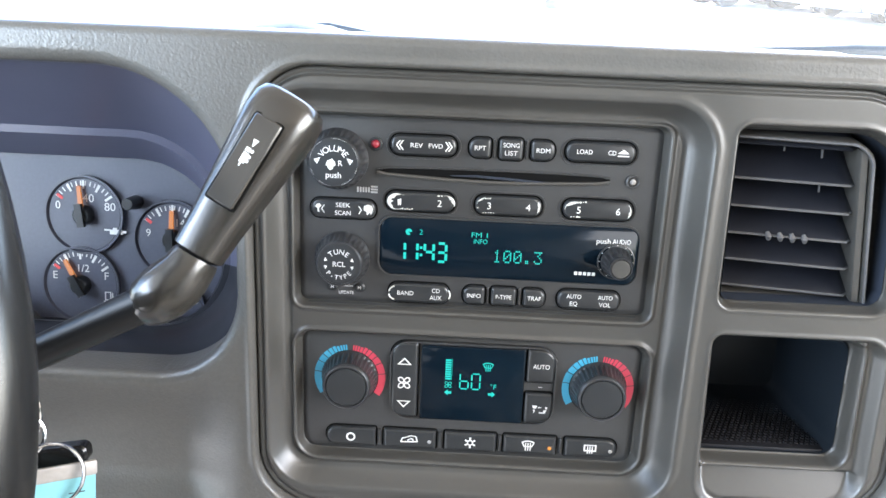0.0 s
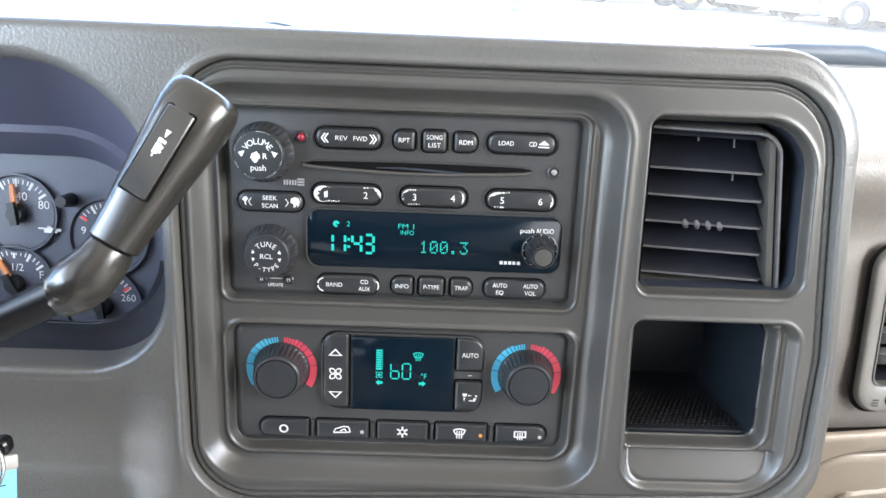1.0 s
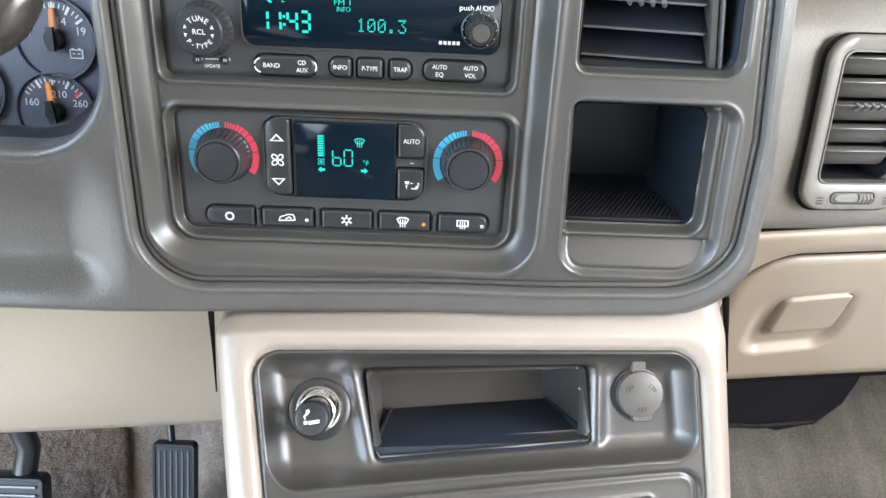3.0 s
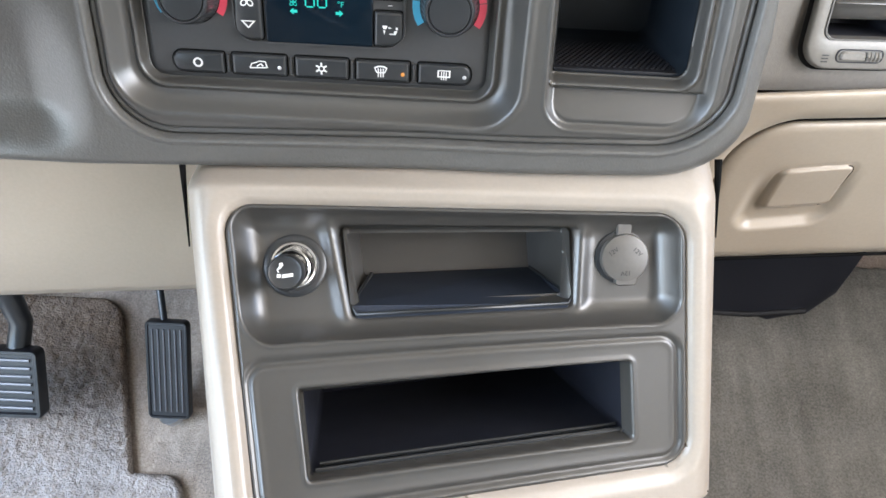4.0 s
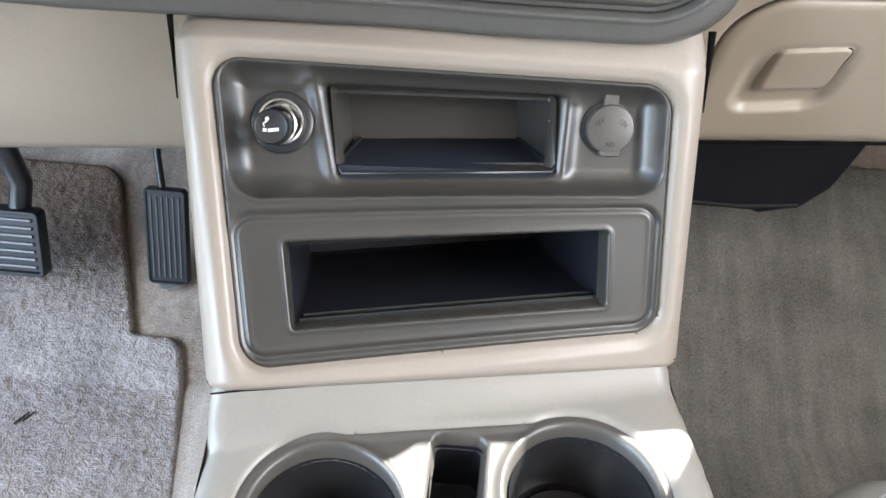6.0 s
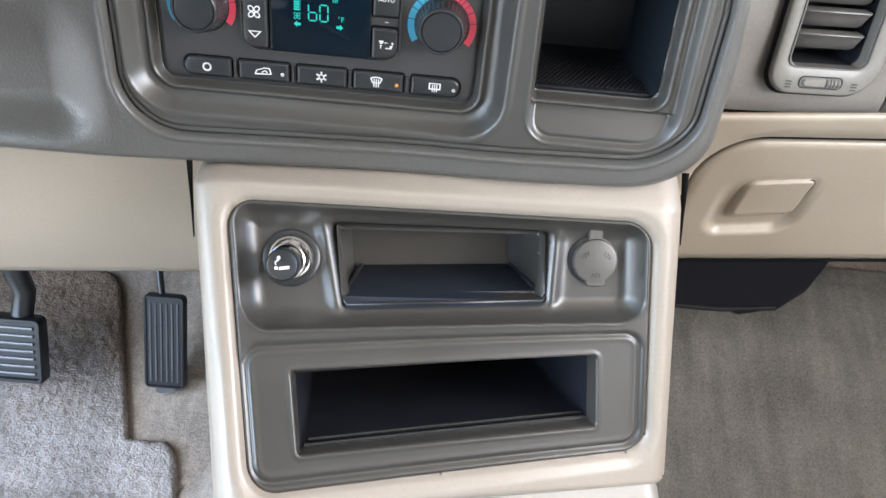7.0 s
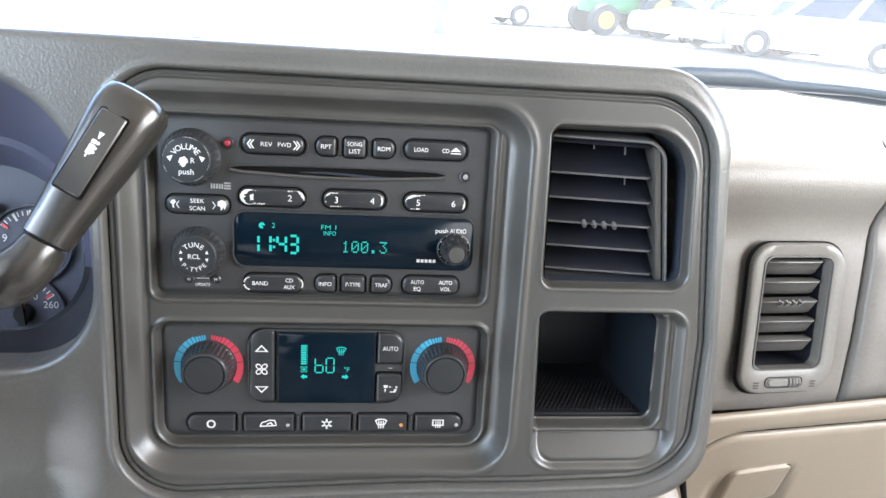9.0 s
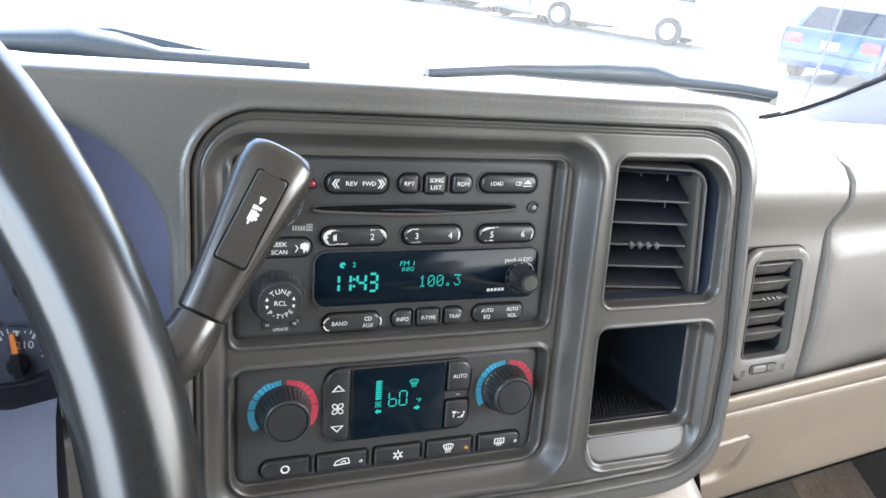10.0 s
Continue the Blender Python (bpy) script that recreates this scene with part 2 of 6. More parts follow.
def lettering(body, size, material, parent, x, z, out, width=None, name="lettering", align="CENTER", turn=0.0, at=None, shear=0.0):
    """Raised printed characters centred on (x, z)."""
    key = (body, round(size, 5), align, shear)
    if key not in TEXT_CACHE:
        cu = bpy.data.curves.new("text", "FONT")
        cu.body, cu.size, cu.align_x, cu.align_y, cu.extrude, cu.shear = body, size, align, "CENTER", 0.00005, shear
        cu.resolution_u = 3
        tmp = bpy.data.objects.new("text", cu)
        scene.collection.objects.link(tmp)
        TEXT_CACHE[key] = bpy.data.meshes.new_from_object(tmp.evaluated_get(bpy.context.evaluated_depsgraph_get()))
        bpy.data.objects.remove(tmp)
    me = TEXT_CACHE[key].copy()
    me.materials.clear(); me.materials.append(material)
    ob = new(name, me)
    ob.parent = parent
    m = Matrix.Translation(at if at is not None else P(x, z, out)) @ pose(0, 0, 0, 90, -turn, 0)
    if width:
        w = max(v.co.x for v in me.vertices) - min(v.co.x for v in me.vertices)
        m = m @ Matrix.Diagonal((width / w, 1, 1, 1))
    ob.matrix_local = m
    return ob


def mark(parent, pts, out, material=WHITE, at=P, name="mark"):
    bm = bmesh.new()
    bm.faces.new([bm.verts.new(at(x, z, out)) for x, z in pts])
    return part(name, bm, material, parent, smooth=False)


# ---- dashboard ----
dash = thing("dashboard", "grey and tan moulded plastic vehicle dashboard", "dashboard")


def G(x, z):      # field framed by the groove round radio, climate unit, vent and bin
    k = np.clip((1.335 - z) / 0.1, 0, 1) * 0.0105 * np.clip((x - 0.1) / 0.12, 0, 1)
    return sd(x - k, z - (0.033 * (np.clip(x, -0.085, 0.23) + 0.062) - 0.0009) * ss(1.22 - z, 0.0, 0.06), -0.0825, 0.2165, 1.1455, 1.3655, (0.036, 0.030, 0.034, 0.034))


def O(x, z):      # outline of the whole bezel
    k = np.clip((1.33 - z) / 0.12, 0, 1) * 0.010 * np.clip((x - 0.1) / 0.12, 0, 1)
    return sd(x - k, z - (0.0038 + 0.038 * (np.clip(x, -0.10, 0.24) - 0.01)) * ss(1.25 - z, 0.0, 0.1), -0.44, 0.2295, 1.1272, 1.3785, (0.046, 0.03, 0.026, 0.034))


def CL(x, z): return sd(x, z, -0.40, -0.0905, 1.2150, 1.3610, (0.062, 0.05, 0.04, 0.044))
def RING(x, z): return sd(x, z, -0.0755, 0.1215, 1.1585, 1.3545, (0.020, 0.020, 0.022, 0.022))
def RADIO(x, z): return sd(x, z, -0.0640, 0.1058, 1.2515, 1.3440, 0.005)
def HVAC(x, z): return sd(x, z, -0.0640, 0.1085, 1.1700, 1.2385, (0.008, 0.008, 0.012, 0.010))
def VENT(x, z): return sd(x - 0.02 * (1.30 - z) - 0.05 * (1.30 - z) * np.clip((x - 0.13) / 0.08, 0, 1), z, 0.1325, 0.2095, 1.2645, 1.3480, (0.024, 0.006, 0.006, 0.010))
def BIN(x, z): return sd(x - 0.03 * (1.25 - z), z, 0.1330, 0.2140, 1.1610, 1.2515, (0.010, 0.006, 0.014, 0.022))
def BINHOLE(x, z): return sd(x - 0.03 * (1.25 - z), z, 0.1340, 0.2045, 1.1840, 1.2510, (0.008, 0.004, 0.003, 0.008))


def level(x): return 0.0110 + 0.0040 * ss(x, 0.06, 0.14)


def bezel_height(x, z):
    o, g, c = O(x, z), G(x, z), CL(x, z)
    h = level(x) + 0.0035 - 0.003 * ss(-g, -0.0015, 0.0035)
    h += 0.0010 * np.exp(-((g - 0.0015) / 0.0014) ** 2) - 0.008 * ss(-g, 0.0, 0.0013)
    rad = 0.0048 + 0.0085 * ss(x, 0.19, 0.226)
    roll = np.clip(1 + o / rad, 0, 1)
    h -= rad * (1 - np.sqrt(np.clip(1 - roll ** 2, 0, 1)))
    rc = np.clip(1 - c / 0.007, 0, 1)
    h -= 0.007 * (1 - np.sqrt(np.clip(1 - rc ** 2, 0, 1)))
    h -= 0.011 * ss(-x, 0.087, 0.122) * ss(1.225 - z, 0.0, 0.05) * ss(z, 1.130, 1.160)      # hollow beside the column
    return h


def trim_height(x, z):
    g, r = G(x, z), RING(x, z)
    h = level(x) - 0.0016 * np.exp(-((g + 0.0040) / 0.0007) ** 2) - 0.0007 * ss(g, -0.0044, -0.0034) - 0.004 * ss(g, -0.0014, -0.0003)
    h += 0.0007 * np.exp(-((r - 0.0025) / 0.002) ** 2)
    inner = 0.0028
    t = np.clip((0.0006 - r) / 0.0080, 0, 1)
    h += (inner - h) * (0.55 * (1 - (1 - t) ** 2.2) + 0.45 * t * t * (3 - 2 * t))
    h -= 0.0007 * np.exp(-((r + 0.0085) / 0.0010) ** 2)
    for hole, deep, wide in ((RADIO, 0.0060, 0.0016), (HVAC, 0.0060, 0.0020)):
        d = hole(x, z)
        h += 0.0013 * np.exp(-((d - 0.0012) / 0.0012) ** 2)
        h -= deep * ss(-d, -0.0006, wide)
    d = VENT(x, z)
    h += 0.0005 * np.exp(-((d - 0.001) / 0.001) ** 2) - 0.007 * ss(-d, -0.0006, 0.0022)
    d, e = BIN(x, z), BINHOLE(x, z)
    h += 0.0005 * np.exp(-((d - 0.001) / 0.001) ** 2) - 0.0050 * ss(-d, -0.0008, 0.0040)
    h += (0.0030 - 0.0065 * np.clip((z - 1.1645) / 0.0150, 0, 1)) * ss(-d, 0.0015, 0.0045) * ss(1.1815 - z, 0.0, 0.002)
    h += 0.0026 * np.exp(-((e - 0.0014) / 0.0014) ** 2) * (d < -0.002) - 0.006 * ss(-e, -0.0005, 0.0022)
    return h


def trim_cut(x, z):
    s = G(x, z) + 0.0002
    for hole, m in ((RADIO, 0.0018), (HVAC, 0.0022), (VENT, 0.0024), (BINHOLE, 0.0023)):
        s = np.maximum(s, -(hole(x, z) + m))
    return s


def skirted(me, back):
    """Turns the borders of a sheet backwards by a wall of that depth."""
    bm = bmesh.new()
    bm.from_mesh(me)
    g = bmesh.ops.extrude_edge_only(bm, edges=[e for e in bm.edges if e.is_boundary])
    for v in g["geom"]:
        if isinstance(v, bmesh.types.BMVert):
            v.co.y += back
    bm.to_mesh(me)
    bm.free()
    return me


bezel_obj = thing("dash_bezel", "warm grey grained dash bezel round cluster and radio", "dash trim", PANEL)
part("bezel_frame", skirted(sheet("bezel_frame", -0.36, 0.26, 1.120, 1.385, 0.00075, bezel_height, lambda x, z: np.maximum(np.maximum(O(x, z), -(G(x, z) + 0.0016)), -CL(x, z)), at_panel), 0.018), BEZEL, bezel_obj)
part("trim_plate", skirted(sheet("trim_plate", -0.09, 0.245, 1.135, 1.370, 0.0007, trim_height, trim_cut, at_panel), 0.02), TRIM, bezel_obj, "charcoal plastic inset plate with stepped edges")

# dash top behind the bezel, up to the windscreen
TOP = [(0.341, 1.369), (0.345, 1.3755), (0.350, 1.3775), (0.376, 1.3785), (0.3785, 1.3780), (0.3805, 1.3705), (0.3845, 1.3705), (0.3865, 1.3772), (0.40, 1.3775), (0.50, 1.3705), (0.65, 1.358), (0.80, 1.344), (0.90, 1.335), (0.97, 1.328)]
bm = bmesh.new()
rows = []
for i in range(60):
    x = -0.80 + 1.028 * (1 - (1 - i / 59) ** 1.7)
    drop = 0.046 - math.sqrt(max(0.046 ** 2 - max(0.0, x - 0.1845) ** 2, 0))
    rows.append([(x, y + 0.3 * drop, z - drop) for y, z in TOP])
loft(bm, rows, False, False, closed=False)
part("upper_pad", bm, PAD, dash, "sunlit taupe grained upper pad")


# passenger side
def pass_y(x): return 0.378 + 0.09 * (x - 0.31) + 0.08 * max(0, x - 0.36)


bm = bmesh.new()
rows = []
for x in np.sort(np.concatenate([np.linspace(0.215, 0.95, 150), np.linspace(0.3505, 0.3640, 19)])):
    y = pass_y(x)
    k = float(ss(np.float64(x), 0.354, 0.372))         # airbag panel beyond the seam
    s_ = 0.008 * math.exp(-((x - 0.357) / 0.0018) ** 2)
    rows.append([(x, yy, z) for yy, z in ((y + 0.03, 1.164), (y + 0.004, 1.168), (y + 0.001 - 0.004 * k + s_, 1.178), *((y + 0.001 - 0.006 * k + s_ + 0.003 * max(0.0, (zz - 1.22) / 0.04), zz) for zz in np.linspace(1.188, 1.272, 15)), (y + 0.006 - 0.003 * k + s_, 1.280), (y + 0.006 + s_, 1.289), (y + 0.003 + s_, 1.297), (y - 0.003 + s_, 1.307), (y - 0.006 + s_, 1.316), (y - 0.004 + s_, 1.326), (y + 0.003 + s_, 1.335), (y + 0.016, 1.342), (y + 0.045, 1.346), (y + 0.12, 1.343), (y + 0.26, 1.329), (y + 0.40, 1.316), (max(0.98, y + 0.5), 1.30))])
loft(bm, rows, False, False, closed=False)
hole = [f for f in bm.faces if abs(f.calc_center_median().x - 0.3055 - 0.012 * (1.229 - f.calc_center_median().z)) < 0.0275 and abs(f.calc_center_median().z - 1.2340) < 0.0395]
bmesh.ops.delete(bm, geom=hole, context="FACES")
part("passenger_pad", bm, PAD, dash, "taupe grained passenger dash pad with seam")


def glove_at(x, z, o):
    d = 1.150 - z
    y = 0.388 + 0.45 * d - 0.8 * d * d + 0.09 * (x - 0.31)
    return np.stack([x, y - 0.92 * o, z + 0.38 * o], -1)


def GL(x, z): return sd(x, z - 0.045 * (x - 0.30), 0.2600, 0.76, 1.022, 1.1475, (0.03, 0.036, 0.02, 0.02))
def GH(x, z): return sd(x, z - 0.12 * (x - 0.323), 0.3010, 0.3465, 1.0735, 1.1085, 0.005)


def glove_height(x, z):
    o, h = GL(x, z), GH(x, z)
    r = np.clip(1 + o / 0.010, 0, 1)
    w = 0.006 - 0.010 * (1 - np.sqrt(np.clip(1 - r ** 2, 0, 1)))
    scoop = sd(x, z - 0.12 * (x - 0.323), 0.290, 0.3500, 1.0590, 1.1130, 0.012)
    w -= 0.0080 * ss(-scoop, -0.007, 0.006) * ss(1.116 - z, 0.0, 0.036)
    w += 0.0080 * ss(-h, -0.001, 0.0015) * (0.35 + 0.65 * ss(1.112 - z, 0.0, 0.030))
    w -= 0.0018 * np.exp(-((h - 0.0012) / 0.0010) ** 2) * ss(z, 1.085, 1.1)
    return w


def rail_top(x): return 1.1665 + 0.070 * (x - 0.255)


def rail_height(x, z):
    a = np.clip(1 - (GL(x, z) - 0.0012) / 0.009, 0, 1)
    b = np.clip(1 - (rail_top(x) - z) / 0.008, 0, 1)
    return 0.0125 - 0.009 * (1 - np.sqrt(np.clip(1 - a ** 2, 0, 1))) - 0.008 * (1 - np.sqrt(np.clip(1 - b ** 2, 0, 1)))


part("tan_rail", sheet("tan_rail", 0.226, 0.95, 1.03, 1.22, 0.0016, rail_height, lambda x, z: np.maximum(np.maximum(0.0012 - GL(x, z), z - rail_top(x)), np.maximum(0.2285 - x, 1.035 + 0.4 * (x - 0.26) - z)), glove_at), TAN, dash, "tan rail curving round the glovebox")

glove = thing("glovebox", "closed tan plastic glovebox with moulded pull handle", "glovebox")
part("door", sheet("door", 0.215, 0.80, 1.012, 1.18, 0.0016, glove_height, lambda x, z: GL(x, z), glove_at), TAN, glove)
bm = bmesh.new()
loft(bm, [[(x, y + 0.09 * (x - 0.31), z) for y, z in ((0.42, 1.16), (0.402, 1.148), (0.425, 1.08), (0.437, 1.034), (0.446, 1.021), (0.48, 1.016), (0.56, 1.012))] for x in np.linspace(0.232, 0.95, 16)], False, False, closed=False)
part("housing", bm, TAN, glove, "tan housing under the door")
bm = bmesh.new()
gap_ = [Vector(glove_at(x, z + 0.045 * (x - 0.30), 0.0)) for x, z in rr(0.51, 1.08475, 0.5024, 0.1279, (0.03, 0.036, 0.02, 0.02), 10)]
tube(bm, gap_ + gap_[:1], 0.0013, 6)
part("door_gap", bm, GROOVE, glove, "dark gap round the door")
bm = bmesh.new()
grip_ = [(x, z + 0.12 * (x - 0.323)) for x, z in rr(0.32375, 1.0910, 0.0459, 0.0354, 0.005, 8)]
grip_ = sorted([p for p in grip_ if p[0] + 0.7 * (p[1] - 1.09) > 0.322], key=lambda p: math.atan2(p[1] - 1.091, p[0] - 0.3237))
tube(bm, [Vector(glove_at(x, z, float(glove_height(np.float64(x), np.float64(z))) + 0.0002)) for x, z in grip_], 0.0005, 6)
part("handle_gap", bm, GROOVE, glove, "dark gap round the pull handle")

# knee panel
bm = bmesh.new()
loft(bm, [[(x, y, z + 0.10 * (x + 0.07)) for y, z in ((0.350, 1.15), (0.358, 1.12), (0.364, 1.06), (0.369, 1.022), (0.378, 1.011), (0.395, 1.005), (0.46, 1.0))] for x in np.linspace(-0.7, -0.052, 14)], False, False, closed=False)
part("knee_panel", bm, TAN, dash, "tan plastic knee panel")

# ---- instrument cluster ----
CLY = 0.452
cluster = thing("instrument_cluster", "dark instrument cluster with white markings and orange needles", "gauges", Matrix.Translation((0, CLY, 1.25)) @ pose(0, 0, 0, -8))


def C(x, z, o=0.0): return Vector((x, -o, z - 1.25))


DIAL = mat("blue black dial face", (0.055, 0.060, 0.084), 0.45)
DIAL_RIM = mat("charcoal dial rim", (0.050, 0.054, 0.074), 0.4)
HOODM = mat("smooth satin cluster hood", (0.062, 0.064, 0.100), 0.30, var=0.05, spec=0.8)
ORANGE = glow("backlit orange needle", (1.0, 0.30, 0.02), 0.045)
REDM = mat("red paint", (0.55, 0.05, 0.05), 0.5)
bm = bmesh.new()
loft(bm, [[C(x, z, 0.0) for x, z in rr(-0.25, 1.245, 0.42, 0.20, 0.05, 8)]])
part("dial_plate", bm, DIAL, cluster)
bm = bmesh.new()
loops = []
for cx, cz, w, h, r, y in ((-0.245, 1.2885, 0.317, 0.155, (0.064, 0.05, 0.04, 0.046), 0.3440), (-0.247, 1.2870, 0.309, 0.146, (0.062, 0.05, 0.04, 0.046), 0.356), (-0.252, 1.270, 0.287, 0.130, (0.06, 0.05, 0.04, 0.05), 0.400), (-0.2580, 1.2580, 0.272, 0.121, (0.055, 0.05, 0.04, 0.05), 0.4240), (-0.2590, 1.2560, 0.267, 0.116, (0.053, 0.05, 0.04, 0.05), 0.4245), (-0.262, 1.247, 0.262, 0.112, (0.05, 0.05, 0.04, 0.05), 0.442), (-0.264, 1.243, 0.256, 0.106, (0.05, 0.05, 0.04, 0.05), 0.452)):
    loops.append([(x, y, z) for x, z in rr(cx, cz, w, h, r, 10)])
loft(bm, loops, False, False)
# one hood shape, cut at z 1.243; everything below is coloured black
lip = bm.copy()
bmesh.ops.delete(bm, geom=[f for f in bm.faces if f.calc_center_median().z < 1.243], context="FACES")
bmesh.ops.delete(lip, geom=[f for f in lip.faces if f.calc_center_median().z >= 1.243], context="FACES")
for nm, half, m_, lab in (("hood", bm, HOODM, "smooth lavender grey inner hood"), ("lower_lip", lip, CAVITY, "lower half of the hood in black")):
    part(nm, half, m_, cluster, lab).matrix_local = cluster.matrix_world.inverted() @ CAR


def arc_band(cx, cz, r0, r1, a0, a1, out, at, n=10, bm=None, thick=0.0):
    bm = bm or bmesh.new()
    rows = []
    for i in range(n + 1):
        a = radians(a0 + (a1 - a0) * i / n)
        rows.append([bm.verts.new(at(cx + r * math.cos(a), cz + r * math.sin(a), out)) for r in (r0, r1)])
    for p, q in zip(rows, rows[1:]):
        bm.faces.new((p[0], p[1], q[1], q[0]))
    return bm


def ticks(cx, cz, r0, r1, angles, wide, out, at):
    bm = bmesh.new()
    for a in angles:
        a = radians(a)
        d, p = Vector((math.cos(a), math.sin(a))), Vector((-math.sin(a), math.cos(a)))
        bm.faces.new([bm.verts.new(at(cx + d.x * r + p.x * s, cz + d.y * r + p.y * s, out)) for r, s in ((r0, -wide), (r1, -wide), (r1, wide), (r0, wide))])
    return bm


def gauge(cx, cz, needle_deg, words, name):
    g = part(name, plate(cx, cz, 0.050, 0.050, 0.025, ((0, 0.0), (0.0, 0.0032), (0.0012, 0.0032), (0.0022, 0.0014)), 12, at=C), DIAL_RIM, cluster)
    part("dial", plate(cx, cz, 0.0456, 0.0456, 0.0228, ((0, 0.0012), (0.0002, 0.0016)), 12, at=C), DIAL, g)
    part("minor_ticks", ticks(cx, cz, 0.0185, 0.0215, [35 + 8.5 * i for i in range(14)], 0.00036, 0.0020, C), WHITE, g)
    part("major_ticks", ticks(cx, cz, 0.0165, 0.0218, [35, 62, 90, 118], 0.00075, 0.0022, C), WHITE, g)
    part("red_mark", ticks(cx, cz, 0.0165, 0.0210, [143 if name != "temperature_gauge" else 37], 0.0009, 0.0024, C), REDM, g)
    a = radians(needle_deg)
    d, p = Vector((math.cos(a), math.sin(a))), Vector((-math.sin(a), math.cos(a)))
    bm = bmesh.new()
    top = [C(cx + d.x * r + p.x * s, cz + d.y * r + p.y * s, o) for r, s, o in ((0.005, -0.0015, 0.0055), (0.0185, -0.0011, 0.0045), (0.0185, 0.0011, 0.0045), (0.005, 0.0015, 0.0055))]
    low = [v + Vector((0, 0.0012, 0)) for v in top]
    loft(bm, [low, top])
    nd = part("needle", bm, ORANGE, g, "orange needle", smooth=False)
    part("hub", plate(cx, cz, 0.0125, 0.0125, 0.00625, ((0, 0.0015), (0.0006, 0.0060), (0.0016, 0.0070)), 8, at=C), KEYM, nd)
    bm = bmesh.new()
    loft(bm, [[C(cx + d.x * r + p.x * s, cz + d.y * r + p.y * s, o) for r, s in ((-0.007, -0.0021), (0.0075, -0.0021), (0.0075, 0.0021), (-0.007, 0.0021))] for o in (0.006, 0.0092)])
    part("needle_base", bm, KEYM, nd)
    for body, dx, dz, size in words:
        lettering(body, size, WHITE, g, 0, 0, 0, at=C(cx + dx, cz + dz, 0.0022))
    return g


gauge(-0.2225, 1.2585, 97, (("0", -0.0165, 0.0055, 0.0070), ("40", 0.003, 0.0105, 0.0074), ("80", 0.0165, 0.0055, 0.0074)), "oil_gauge")
gauge(-0.2262, 1.2135, 120, (("E", -0.0165, 0.0055, 0.0070), ("1/2", 0.0015, 0.0105, 0.0068), ("F", 0.0165, 0.0060, 0.0070)), "fuel_gauge")
gauge(-0.1665, 1.2455, 90, (("9", -0.0155, 0.0035, 0.0068), ("14", 0.0045, 0.0105, 0.0068), ("19", 0.0160, 0.0050, 0.0068)), "volt_gauge")
gauge(-0.1715, 1.2010, 98, (("160", -0.0145, 0.0055, 0.0064), ("210", 0.0035, 0.0108, 0.0064), ("260", 0.0160, 0.0055, 0.0064)), "temperature_gauge")
# small symbols on the dials
bm = bmesh.new()
for x0, x1, z0, z1 in ((-0.2065, -0.1985, 1.2470, 1.2500), (-0.2100, -0.2065, 1.2492, 1.2502), (-0.2045, -0.2020, 1.2500, 1.2512), (-0.1985, -0.1960, 1.2480, 1.2496)):
    box(bm, x0, x1, -0.0024, -0.0020, z0 - 1.25, z1 - 1.25)
part("oil_symbol", bm, WHITE, cluster)
bm = bmesh.new()
for x0, x1, z0, z1 in ((-0.2110, -0.2070, 1.2040, 1.2046), (-0.2110, -0.2070, 1.2090, 1.2096), (-0.2110, -0.2104, 1.2040, 1.2096), (-0.2076, -0.2070, 1.2040, 1.2096), (-0.2064, -0.2058, 1.2045, 1.2090), (-0.2118, -0.2062, 1.2030, 1.2036)):
    box(bm, x0, x1, -0.0024, -0.0020, z0 - 1.25, z1 - 1.25)
part("fuel_symbol", bm, WHITE, cluster)
bm = bmesh.new()
for x0, x1, z0, z1 in ((-0.1575, -0.1495, 1.2345, 1.2351), (-0.1575, -0.1495, 1.2395, 1.2401), (-0.1575, -0.1569, 1.2345, 1.2400), (-0.1501, -0.1495, 1.2345, 1.2400), (-0.1562, -0.1548, 1.2401, 1.2408), (-0.1522, -0.1508, 1.2401, 1.2408), (-0.1558, -0.1544, 1.2372, 1.2377), (-0.1526, -0.1512, 1.2372, 1.2377)):
    box(bm, x0, x1, -0.0044, -0.0040, z0 - 1.25, z1 - 1.25)
part("battery_symbol", bm, WHITE, cluster)
bm = bmesh.new()
for x0, x1, z0, z1 in ((-0.1560, -0.1554, 1.1895, 1.1950), (-0.1554, -0.1538, 1.1940, 1.1944), (-0.1554, -0.1538, 1.1926, 1.1930), (-0.1585, -0.1530, 1.1882, 1.1887), (-0.1580, -0.1535, 1.1868, 1.1873)):
    box(bm, x0, x1, -0.0044, -0.0040, z0 - 1.25, z1 - 1.25)
part("coolant_symbol", bm, WHITE, cluster)
part("speedometer_ticks", ticks(-0.335, 1.245, 0.064, 0.068, [-20 + 3.2 * i for i in range(17)], 0.00030, 0.0016, C), WHITE, cluster)
bm = bmesh.new()
tube(bm, [C(-0.190, 1.268, 0.0), C(-0.190, 1.268, 0.014)], [0.0045, 0.0035], 12)
part("trip_stem", bm, KEYM, cluster, "black reset stem")

# ---- radio ----
TEAL = glow("teal display segments", (0.0, 0.75, 0.62), 0.07)
SCREEN = mat("blue black display window", (0.003, 0.007, 0.012), 0.12, var=0.03, spec=0.10)
STEEL = mat("pale metal", (0.5, 0.5, 0.5), 0.35, 0.8)
CLIP2 = mat("pale sensor lens", (0.20, 0.19, 0.18), 0.3)
RED_LED = mat("red indicator lens", (0.16, 0.010, 0.018), 0.3, var=0.03)
KNOBC = mat("charcoal knob plastic", (0.020, 0.021, 0.023), 0.30, var=0.08)
# lighter than the vent plastic: edge highlights painted as pale lines
SLAT_EDGE = mat("pale plastic for edge highlights", (0.065, 0.065, 0.068), 0.35)
